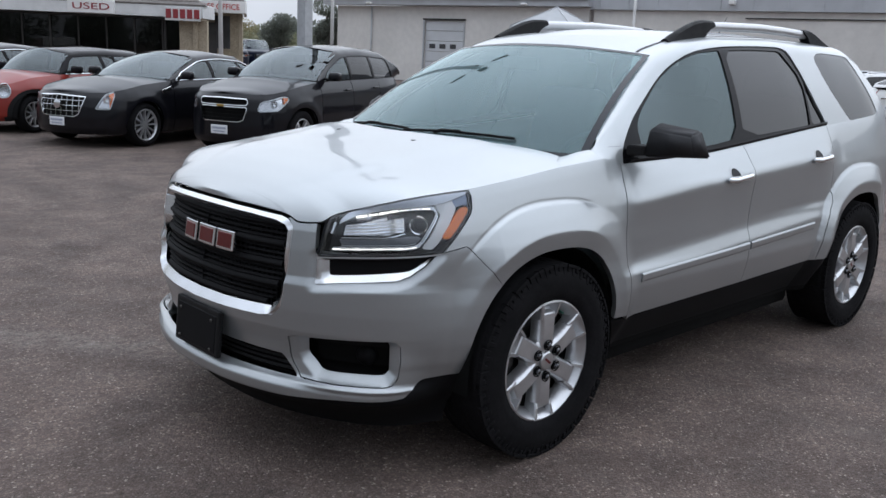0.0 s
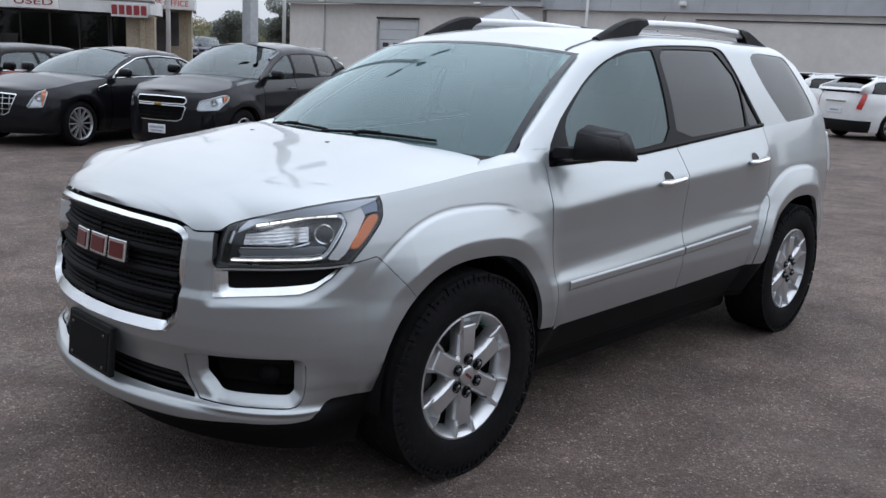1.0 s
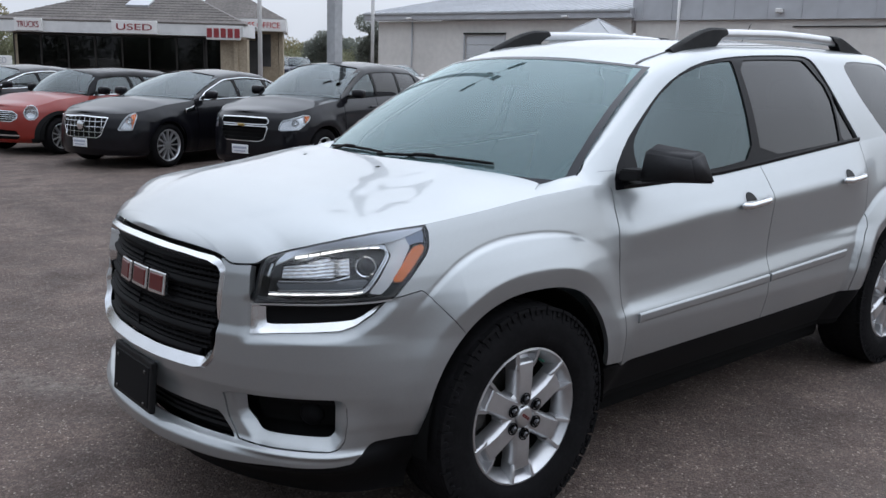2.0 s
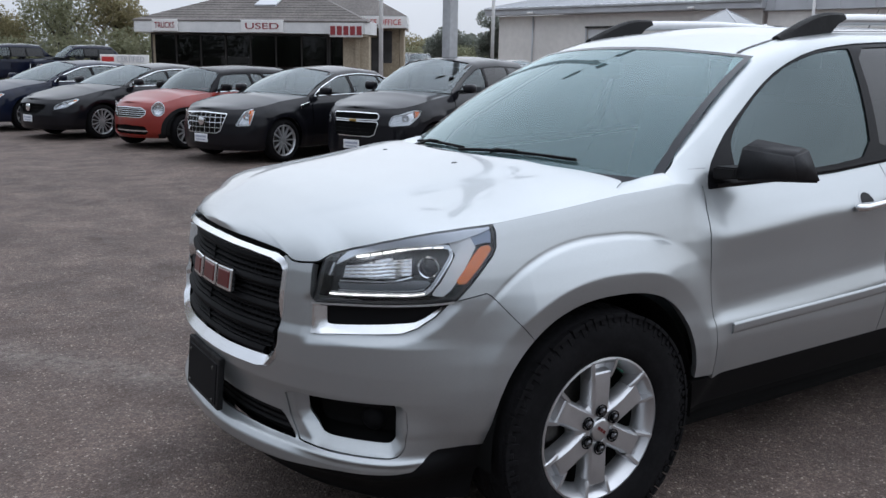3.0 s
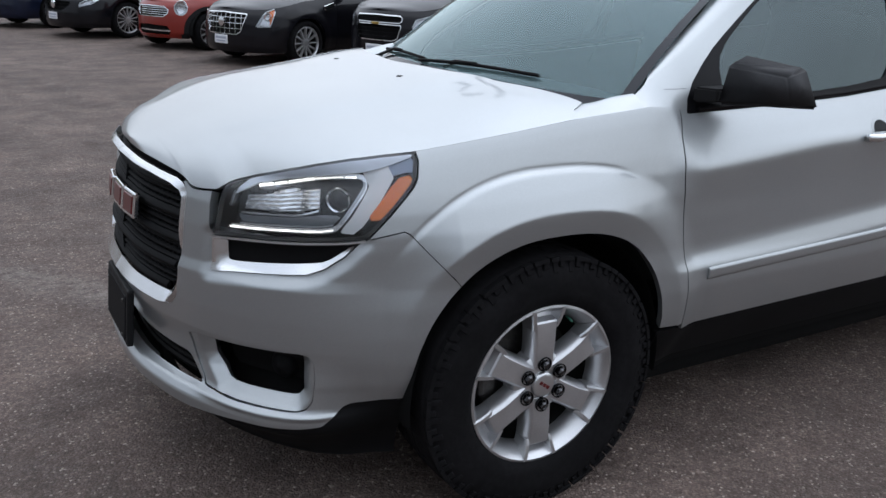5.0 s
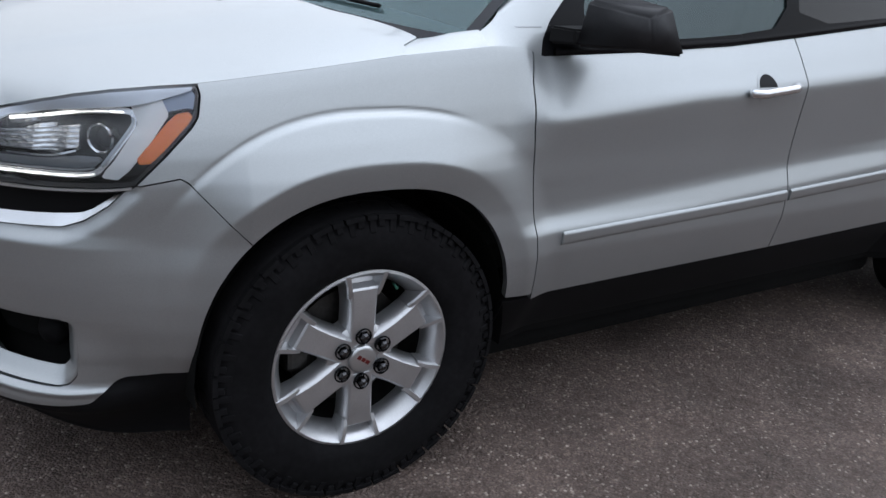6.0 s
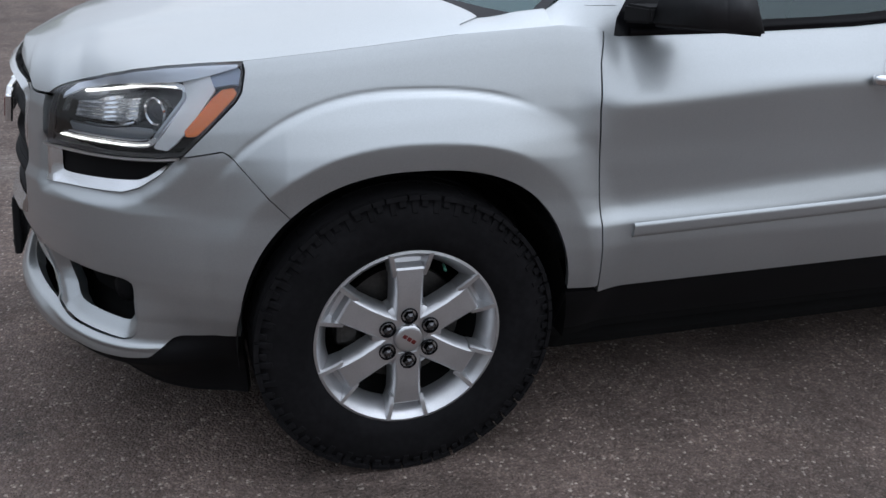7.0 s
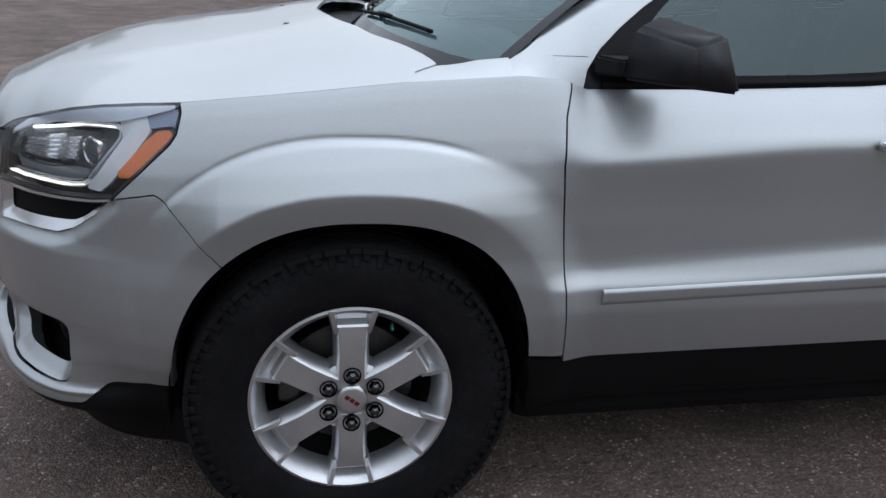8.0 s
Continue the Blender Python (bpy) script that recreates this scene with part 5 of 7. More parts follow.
for side in (1, -1):
    mir = side < 0
    # duct beside the grille: bright trim round a black mesh
    sh = Sheet(cut(fl - 0.06, rl + 0.02, 0.007), cut(0.765, 0.895, 0.005)).keep(lambda s, z: duct_in(s, z) - 0.003).keep(lambda s, z: -duct_hole(s, z))
    panel("duct_trim", sh, lambda s, z: SUV.L(s, z, 0.009 + 0.019 * np.clip(1 + duct_hole(s, z) / 0.03, 0, 1)), M["bright_trim"], suv, "bright silver duct trim", depth=0.03, mirror=mir)
    sh = Sheet(cut(fl, rl, 0.01), cut(0.78, 0.895, 0.008)).keep(lambda s, z: duct_hole(s, z) + 0.004)
    panel("duct_mesh", sh, lambda s, z: SUV.L(s, z, 0.034), M["grille_black"], suv, "black duct mesh", depth=0, mirror=mir)
    # fog-lamp corner
    sh = Sheet(cut(0.49, S["fog_tr"] + 0.04, 0.007), cut(0.395, 0.6, 0.005)).keep(lambda s, z: fog_in(s, z) - 0.0025).keep(lambda s, z: -fog_hole(s, z))
    fog = panel("fog_surround", sh, lambda s, z: SUV.L(s, z, 0.004 + 0.032 * np.clip(1 + fog_hole(s, z) / 0.034, 0, 1) - lip_fill(s, z)), M["silver"], suv, "silver fog lamp surround", depth=0.04, mirror=mir)
    sh = Sheet(cut(S["fog_l"], S["fog_tr"], 0.015), cut(0.45, 0.58, 0.01)).keep(lambda s, z: fog_hole(s, z) + 0.006)
    panel("fog_recess", sh, lambda s, z: SUV.L(s, z, 0.075), M["cavity"], fog, depth=0, mirror=mir)
    sh = Sheet(cut(S["fog_l"], S["fog_tr"], 0.015), np.linspace(0.535, 0.556, 5)).keep(lambda s, z: fog_hole(s, z))
    panel("fog_brow", sh, lambda s, z: SUV.L(s, z, 0.05), M["grille_black"], fog, depth=0.03, mirror=mir)
    V, F = lathe([(0.0, -0.02), (0.03, -0.012), (0.04, 0.0), (0.042, 0.03)], 24)
    fx, fy = (-0.76, -0.68 * side)
    child("fog_lamp", mesh_from("fog_lamp", V, F), M["grille_black"], fog, m=pose(fx + 0.065, fy, 0.49, 0, 0, -55 * side if side > 0 else -125))

    # fenders, doors, quarter panels
    sh = Sheet(cut(SUV.sx(-0.6), SUV.sx(0.57), 0.0065), cut(0.45, 1.2, 0.0055))
    sh.keep(lambda s, z: z - seam_top(s) - GAP * 0.6).keep(lambda s, z: SUV.zt(SUV.x_of(s)) - 0.0002 - z).keep(lambda s, z: SUV.F(SUV.x_of(s), z) - 1.0)
    sh.keep(lambda s, z: -lamp_in(s, z) - 0.003).keep(xz(lambda x, z: door_x(z) - GAP - x)).keep(xz(lambda x, z: z - sill_z(x)))
    panel("front_fender", sh, SUV.L, M["silver"], suv, depth=0.025, mirror=mir)
    sh = Sheet(cut(SUV.sx(0.48), SUV.sx(1.62), 0.014), cut(0.47, 1.24, 0.009))
    sh.keep(xz(lambda x, z: x - door_x(z) - GAP)).keep(xz(lambda x, z: 1.6 - GAP - x)).keep(xz(lambda x, z: z - sill_z(x))).keep(lambda s, z: SUV.zt(SUV.x_of(s)) - z)
    door = panel("front_door", sh, SUV.L, M["silver"], suv, depth=0.02, mirror=mir)
    sh = Sheet(cut(SUV.sx(1.58), SUV.sx(2.62), 0.014), cut(0.47, 1.32, 0.009))
    rear_cut = lambda x, z: np.minimum(2.575 - x, (SUV.F(x, z, 1) - 1.3) * 0.4)
    sh.keep(xz(lambda x, z: x - 1.6 - GAP)).keep(xz(lambda x, z: rear_cut(x, z) - GAP)).keep(xz(lambda x, z: z - sill_z(x))).keep(lambda s, z: SUV.zt(SUV.x_of(s)) - z)
    rdoor = panel("rear_door", sh, SUV.L, M["silver"], suv, depth=0.02, mirror=mir)
    sh = Sheet(cut(SUV.sx(2.3), SUV.s[-1], 0.016), cut(0.44, 1.37, 0.011))
    sh.keep(xz(lambda x, z: -rear_cut(x, z) - GAP)).keep(lambda s, z: SUV.zt(SUV.x_of(s)) - z).keep(lambda s, z: SUV.F(SUV.x_of(s), z) - 1.0).keep(xz(lambda x, z: z - sill_z(x) + 0.06 * smoothstep(3.3, 3.6, x)))
    panel("quarter_panel", sh, SUV.L, M["silver"], suv, depth=0.025, mirror=mir)
    # dark inner shell behind the joints, sill and side moulding
    sh = Sheet(cut(0, SUV.s[-1], 0.04), cut(0.3, 1.3, 0.03)).keep(lambda s, z: SUV.zt(SUV.x_of(s)) - 0.02 - z).keep(lambda s, z: SUV.F(SUV.x_of(s), z) - 1.02)
    sh.keep(lambda s, z: -np.minimum(lamp_in(s, z), 1) - 0.002)
    panel("inner_shell", sh, lambda s, z: SUV.L(s, z, 0.1 * smoothstep(0.9, 0.4, SUV.x_of(s) + 1.0) + 0.022), M["cavity"], suv, depth=0, mirror=mir)
    sh = Sheet(cut(SUV.sx(0.32), SUV.sx(2.72), 0.03), cut(0.33, 0.53, 0.02)).keep(xz(lambda x, z: sill_z(x) + 0.004 - z)).keep(lambda s, z: SUV.F(SUV.x_of(s), z) - 1.0)
    panel("rocker", sh, lambda s, z: SUV.L(s, z, 0.008 + 0.012 * smoothstep(0.47, 0.33, z)), M["grille_black"], suv, "black plastic rocker sill", depth=0.02, mirror=mir)
    for x0, x1, owner in ((0.622, 1.59, door), (1.61, 2.345, rdoor)):
        mid = table(((0.62, 0.66), (1.4, 0.682), (2.35, 0.722)))
        sh = Sheet(cut(x0, x1, 0.03), np.linspace(-1, 1, 9))

        def mould(x, v):
            z = mid(x) + 0.021 * v
            return SUV.L(SUV.sx(x), z, -0.009 - 0.002 * v + 0.006 * np.clip((np.abs(v) - 0.7) / 0.3, 0, 1))
        panel("side_moulding", sh, mould, M["silver"], owner, depth=0.014, mirror=mir)
    # handles: a chrome strap over a round cup
    for x0, x1, z0, z1, owner in ((1.315, 1.54, 1.047, 1.064, door), (2.255, 2.465, 1.1, 1.115, rdoor)):
        xs = np.linspace(x0, x1, 18)
        zs = np.linspace(z0, z1, 18)
        outy = -SUV.L(SUV.sx(xs), zs)[:, 1] + 0.034 * np.minimum(1, np.sin(np.linspace(0.06, math.pi - 0.06, 18)) * 2.2)
        V, F = tube([(x, -y * side, z) for x, y, z in zip(xs, outy, zs)], 0.011, 12)
        V = [(v[0], v[1], np.interp(v[0], xs, zs) + (v[2] - np.interp(v[0], xs, zs)) * 1.35) for v in V]
        child("door_handle", mesh_from("door_handle", V, F if side > 0 else [f[::-1] for f in F]), M["chrome"], owner, "chrome strap door handle")
        xc, zc = (x0 + x1) / 2 - 0.02, (z0 + z1) / 2 + 0.004
        cup = Sheet(np.linspace(xc - 0.055, xc + 0.055, 23), np.linspace(zc - 0.052, zc + 0.052, 23)).keep(lambda x, z: 0.05 - np.hypot(x - xc, z - zc))
        panel("handle_cup", cup, lambda x, z: SUV.L(SUV.sx(x), z, -0.0012 + 0.0 * x), M["silver"], owner, depth=0.004, mirror=mir)
        # black half disc that paints the shade in the cup's upper hollow
        cup = Sheet(np.linspace(xc - 0.05, xc + 0.05, 23), np.linspace(zc - 0.052, zc + 0.052, 23)).keep(lambda x, z: 0.041 - np.hypot(x - xc, z - zc)).keep(lambda x, z: z - zc - 0.004)
        panel("cup_painted_shade", cup, lambda x, z: SUV.L(SUV.sx(x), z, -0.003), M["gloss_black"], owner, depth=0.002, mirror=mir)

    # headlamp: clear lens over a dark housing
    sh = Sheet(cut(fl - 0.04, tip + 0.02, 0.01), cut(0.86, 1.12, 0.008)).keep(lambda s, z: lamp_in(s, z) - 0.001)
    sh.keep(lambda s, z: SUV.zt(SUV.x_of(s)) - 0.004 - z)
    lamp = panel("headlamp", sh, lambda s, z: SUV.L(s, z, 0.085), M["lamp_house"], suv, "clear headlamp with lit daytime strip", depth=0, mirror=mir)
    lens = panel("lens", Sheet(cut(fl - 0.04, tip + 0.02, 0.01), cut(0.86, 1.12, 0.008)).keep(lambda s, z: lamp_in(s, z) - 0.002).keep(lambda s, z: SUV.zt(SUV.x_of(s)) - 0.004 - z),
                 lambda s, z: SUV.L(s, z, -0.001), M["lens"], lamp, depth=0, mirror=mir)
    lens.visible_shadow = False
    # bezel wall from the lens edge inwards
    sh = Sheet(cut(fl - 0.04, tip + 0.02, 0.008), cut(0.86, 1.12, 0.006)).keep(lambda s, z: lamp_in(s, z) - 0.001).keep(lambda s, z: 0.008 - lamp_in(s, z)).keep(lambda s, z: SUV.zt(SUV.x_of(s)) - 0.005 - z)
    panel("lamp_rim", sh, lambda s, z: SUV.L(s, z, 0.004 + 1.2 * np.clip(lamp_in(s, z), 0, 0.012)), M["lamp_house"], lamp, depth=0.02, mirror=mir)

    def strip(name, pts, width, off, mat, owner, dep=0.012):
        """A ribbon on the lamp along (s, z) points."""
        line, run = spline(pts, 60)
        g = np.gradient(line, axis=0)
        g /= np.linalg.norm(g, axis=1)[:, None]
        nn = np.stack([-g[:, 1], g[:, 0]], 1)
        sh2 = Sheet(np.linspace(0, run[-1], 60), np.linspace(-1, 1, 5))

        def lay(u, v):
            s2 = np.interp(u, run, line[:, 0]) + width * v * np.interp(u, run, nn[:, 0])
            z2 = np.interp(u, run, line[:, 1]) + width * v * np.interp(u, run, nn[:, 1])
            return SUV.L(s2, z2, off)
        return panel(name, sh2, lay, mat, owner, depth=dep, mirror=mir)

    def plate_on(name, poly, off, mat, dep=0.01, step=0.006, label=""):
        """A flat piece inside the lamp with the outline poly."""
        f = inside(poly)
        p = np.array(poly)
        sh2 = Sheet(cut(p[:, 0].min() - 0.004, p[:, 0].max() + 0.004, step), cut(p[:, 1].min() - 0.004, p[:, 1].max() + 0.004, step * 0.85)).keep(f).keep(lambda s, z: edge_top(s) - 0.007 - z)
        return panel(name, sh2, (lambda s, z: SUV.L(s, z, off(s, z))) if callable(off) else (lambda s, z: SUV.L(s, z, off)), mat, lamp, label, depth=dep, mirror=mir)
    # pale upper band, the blue-grey corner and the bright wing before the amber reflector
    plate_on("lamp_brow", [(0.69, 0.985), (0.7, 1.005), (0.73, 1.04), (0.85, 1.075), (1.0, 1.105), (1.24, 1.12), (1.243, 1.096), (1.165, 1.076), (1.09, 1.062), (1.016, 1.055), (0.905, 1.043), (0.815, 1.029), (0.752, 1.017)], 0.005, M["lamp_brow"], 0.004)
    plate_on("lamp_corner", [(1.168, 1.072), (1.243, 1.094), (1.25, 1.085), (1.243, 1.055), (1.232, 1.058), (1.2, 1.053), (1.181, 1.05)], 0.018, M["lamp_blue"])
    plate_on("lamp_wing", [(1.086, 1.062), (1.168, 1.081), (1.186, 1.046), (1.124, 0.97), (1.086, 0.928), (1.06, 0.909), (1.022, 0.912), (1.032, 0.928), (1.05, 0.946), (1.108, 1.026)], lambda s, z: 0.014 + 0.18 * np.clip(1.09 - s + 0.8 * (z - 1.0), 0, 0.06), M["lamp_wing"])
    # the light guide: along the bottom, up behind the projector and forward along the top
    guide = [(0.668, 0.894), (0.7, 0.8955), (0.853, 0.906), (0.96, 0.911), (1.0, 0.9165), (1.024, 0.934), (1.06, 0.977), (1.095, 1.02), (1.096, 1.036), (1.078, 1.047), (1.01, 1.045), (0.893, 1.033), (0.803, 1.019), (0.745, 1.01)]
    strip("light_guide", guide, 0.0065, 0.027, M["lamp_silver"], lamp)
    strip("guide_edge", [(s0 - 0.004, z0) for s0, z0 in guide[5:9]], 0.0035, 0.022, M["lamp_grey"], lamp)
    low = table([q for q in guide[:5]])
    for k in range(12):
        s0 = 0.67 + 0.0275 * k
        lit = k % 3 == 0
        strip("daytime_lamp" if lit else "daytime_strip", [(s0, float(low(s0))), (s0 + 0.013, float(low(s0 + 0.013))), (s0 + 0.0265, float(low(s0 + 0.0265)))], 0.0019 if lit else 0.0014, 0.018, M["led"] if lit else M["led_dim"], lamp)
    top_line = table(sorted(guide[9:]))
    for s0, s1, lit in ((0.748, 0.79, 1), (0.796, 0.832, 0), (0.838, 0.878, 1), (0.884, 0.92, 1), (0.928, 0.972, 0), (0.98, 1.022, 0), (1.03, 1.066, 1)):
        strip("brow_strip", [(s0, float(top_line(s0))), ((s0 + s1) / 2, float(top_line((s0 + s1) / 2))), (s1, float(top_line(s1)))], 0.0016 if lit else 0.0014, 0.018, M["led"] if lit else M["led_dim"], lamp)
    # ribbed inner reflector in a dark frame, a grey tray under it
    ribbed = plate_on("reflector", [(0.707, 0.977), (0.947, 1.011), (0.951, 0.966), (0.884, 0.951), (0.703, 0.94)], lambda s, z: 0.036 + 0.007 * np.abs(np.sin((z - 0.09 * s) * 300)) + 0.012 * smoothstep(0.82, 0.86, s) * smoothstep(0.92, 0.88, s), M["lamp_silver"], 0.01, 0.0035, "ribbed bright reflector")
    strip("reflector_edge", [(0.7, 0.935), (0.79, 0.9405), (0.884, 0.9465), (0.953, 0.962)], 0.0022, 0.026, M["chrome"], lamp)
    plate_on("reflector_pod", [(0.69, 0.99), (0.95, 1.022), (0.985, 1.024), (0.99, 0.97), (0.953, 0.957), (0.884, 0.943), (0.69, 0.93)], 0.06, M["gloss_black"])
    plate_on("lamp_tray", [(0.69, 0.926), (0.884, 0.94), (0.96, 0.953), (1.01, 0.953), (1.02, 0.946), (1.0, 0.929), (0.96, 0.924), (0.853, 0.918), (0.7, 0.908)], lambda s, z: 0.034 - 0.3 * np.clip(z - 0.915, 0, 0.03), M["lamp_mid"])
    strip("tray_edge", [(0.7, 0.9065), (0.853, 0.917), (0.96, 0.9225), (0.998, 0.928)], 0.0016, 0.024, M["lamp_grey"], lamp)
    strip("front_reflector", [(0.656, 0.945), (0.661, 0.96), (0.667, 0.985)], 0.0042, 0.03, M["lamp_silver"], lamp)
    p0 = SUV.L(np.array([1.019]), np.array([0.989]), 0.05)[0]
    turn = pose(p0[0], p0[1] * (1 if side > 0 else -1), p0[2], 0, 0, -50 if side > 0 else -130)
    V, F = lathe([(0.0335, -0.018), (0.032, -0.024), (0.0285, -0.021), (0.027, 0.01)], 36)
    child("projector_ring", mesh_from("projector_ring", V, F, sharp=40), M["chrome"], lamp, m=turn)
    V, F = lathe([(0.0, -0.022), (0.013, -0.019), (0.0205, -0.013), (0.0268, -0.002)], 30)
    child("projector_lens", mesh_from("projector_lens", V, F), M["frit"], lamp, m=turn)
    plate_on("amber_reflector", [(1.1055, 0.955), (1.112, 0.9435), (1.138, 0.9455), (1.232, 1.024), (1.2405, 1.039), (1.232, 1.0515), (1.203, 1.047), (1.179, 1.029)], 0.012, M["amber"], 0.012, 0.005, "amber side reflector")
    # bright line under the lamp
    strip("lamp_line", [(0.618, 0.8625), (0.7, 0.8695), (0.81, 0.8772), (0.95, 0.8855), (1.04, 0.8905), (1.094, 0.896)], 0.0024, -0.003, M["satin"], lamp)

# bonnet: spanned between its two side edges, which meet at the nose
edge_s = np.concatenate([np.linspace(0, 0.45, 40) , np.linspace(0.46, float(SUV.sx(0.28)) + 0.02, 130)])
edge_p = SUV.L(edge_s, edge_top(edge_s) + 0.0006)


edge_level = soft_table(((-1.02, 1.012), (-0.93, 1.012), (-0.866, 1.016), (-0.757, 1.059), (-0.599, 1.0944), (-0.4, 1.1095), (-0.1, 1.141), (0.15, 1.17), (0.4, 1.188), (0.5, 1.18)), 0.05)


def bonnet(s, t):
    x, ye, ze = (np.interp(s, edge_s, edge_p[:, k]) for k in (0, 1, 2))
    ye = -ye - 0.0003
    bend = 1 - np.abs(t) ** (2.6 + 1.6 * smoothstep(-0.3, 0.2, x))
    level = edge_level(x)
    z = level + (np.maximum(SUV.hc(x), level) - level) * bend + (ze - level) * np.abs(t) ** 10 + 0.007 * smoothstep(0.62, 0.5, np.abs(t)) * smoothstep(-0.9, -0.6, x)
    back = smoothstep(-0.35, 0.28, x)
    return np.stack([x - 0.2 * back * (1 - t * t), t * ye, z], 1)


bonnet_rear = soft_table(((0, -0.03), (0.3, 0.012), (0.5, 0.075), (0.64, 0.15), (0.74, 0.195), (0.79, 0.212), (0.9, 0.23)), 0.06)


def bonnet_corner(s, t):
    p = bonnet(s, t)
    side_cut = 0.825 - 0.6 * (p[:, 0] - 0.152) + 2.0 * np.maximum(0.152 - p[:, 0], 0) - np.abs(p[:, 1])
    return np.minimum(side_cut, bonnet_rear(np.abs(p[:, 1])) - p[:, 0])


sh = Sheet(np.r_[cut(0.004, 0.5, 0.012), cut(0.515, edge_s[-1], 0.016)], np.sin(cut(-1, 1, 0.035) * math.pi / 2))
sh.keep(bonnet_corner)
panel("bonnet", sh, bonnet, M["silver"], suv, depth=0.012)
for y in (-0.262, 0.262):
    z = float(SUV.H(np.array([-0.12]), np.array([y]))[0]) + 0.006
    bm = box((0.034, 0.026, 0.014), (-0.12, y, z + 0.005), 0.005, 2)
    box((0.012, 0.012, 0.006), (-0.136, y, z + 0.006), 0.002, 1, bm=bm)
    part("washer_nozzle", bm, M["black_plastic"], suv, "small black washer nozzle", smooth=True, sharp=40)

# fender tops between the bonnet's corner and the screen, and the black cowl
crest_y = table(((0.13, 0.838), (0.152, 0.827), (0.21, 0.792), (0.3, 0.8), (0.376, 0.814), (0.4, 0.815)))
crest_z = table(((0.13, 1.17), (0.152, 1.174), (0.21, 1.198), (0.3, 1.211), (0.376, 1.221), (0.4, 1.222)))


def fender_top(x, v):
    yo, zo = np.interp(x, SUV._hx, SUV._hy), SUV.zt(x)
    inner = np.clip((v - 0.8) / 0.2, 0, 1)
    k = np.clip(v / 0.8, 0, 1)
    y = yo + (crest_y(x) - yo) * k - 0.05 * inner
    hood_z = zo + (SUV.hc(x) - zo) * (1 - (crest_y(x) / yo) ** (2.6 + 1.6 * smoothstep(-0.3, 0.2, x)))
    top = hood_z + (crest_z(x) - hood_z) * smoothstep(0.2, 0.32, x)
    z = zo + (np.maximum(top, zo) - zo) * (1 - (1 - k) ** 1.6) - 0.02 * inner
    return np.stack([x, -y, z - 0.0003], 1)


for mir in (False, True):
    panel("cowl_corner", Sheet(cut(0.135, 0.378, 0.012), cut(0, 1, 0.05)), fender_top, M["silver"], suv, depth=0.02, mirror=mir)
    strip_x = cut(0.48, 0.566, 0.01)
    panel("pillar_joint", Sheet(strip_x, np.linspace(-0.0016, 0.0016, 3)), lambda x, v: SUV.G(x, SUV.w_at(x, 1.231) + v * 2), M["cavity"], suv, depth=0, lift=0.0006, mirror=mir)


def cowl_p(y, v):
    p = np.clip(np.abs(y) / 0.818, 0, 1)
    x0, x1 = bonnet_rear(np.abs(y)) - 0.03, 0.155 + 0.218 * p * p + 0.02
    return np.stack([x0 + (x1 - x0) * v, y, SUV.H(x0, y) - 0.024 - 0.035 * v], 1)


panel("cowl", Sheet(cut(-0.8, 0.8, 0.03), cut(0, 1, 0.1)), cowl_p, M["black_plastic"], suv, "black plastic cowl", depth=0.02, flip=True)

# windscreen, wipers, roof, pillars, side glass
def screen(p, q):
    xb, zb = 0.155 + (0.373 - 0.155) * p * p, 1.232 + (1.205 - 1.232) * np.abs(p) ** 2
    xt, zt_ = 0.935 + (1.035 - 0.935) * p * p, 1.662 + (1.628 - 1.662) * np.abs(p) ** 2.2
    y = p * (0.818 + (0.638 - 0.818) * q)
    bow = 0.03 * q * (1 - q) * 4
    return np.stack([xb + (xt - xb) * q - 0.5 * bow, y, zb + (zt_ - zb) * q + 0.8 * bow], 1)


sh = Sheet(cut(-1, 1, 0.05), cut(-0.12, 1, 0.05))
ws = panel("windscreen", sh, lambda p, q: screen(p, q), M["windscreen"], suv, "laminated windscreen reflecting the pale sky", depth=0, flip=True)
ws.visible_shadow = False
sh = Sheet(cut(-0.999, 0.999, 0.0125), cut(-0.119, 0.999, 0.0125)).keep(lambda p, q: -np.minimum(np.minimum(0.96 - np.abs(p), 0.972 - q), q + 0.03 - 0.02 * np.abs(p) ** 8))
panel("screen_band", sh, lambda p, q: screen(p, q) + np.array((-0.0008, 0, 0.0014)), M["frit"], ws, "black ceramic edge band", depth=0, flip=True)
for y0, y1, x0 in ((0.66, 0.08, 0.245), (0.1, -0.5, 0.225)):
    ys = np.linspace(y0, y1, 24)
    base = screen(ys / 0.8, np.linspace(-0.02, 0.022 if y0 < 0.3 else -0.005, 24) + 0.012 * np.sin(np.linspace(0, math.pi, 24)))
    V, F = tube(base + np.array((-0.008, 0, 0.008)), 0.006, 8)
    wiper = child("wiper", mesh_from("wiper", V, F), M["grille_black"], suv, "black windscreen wiper")
    V, F = tube(np.array([(0.19 + 0.05 * abs(y0), y0 - 0.04, 1.195), tuple(base[9] + np.array((-0.014, 0, 0.014))), tuple(base[13] + np.array((-0.012, 0, 0.013)))]), 0.0065, 8)
    child("wiper_arm", mesh_from("wiper_arm", V, F), M["black_plastic"], wiper)

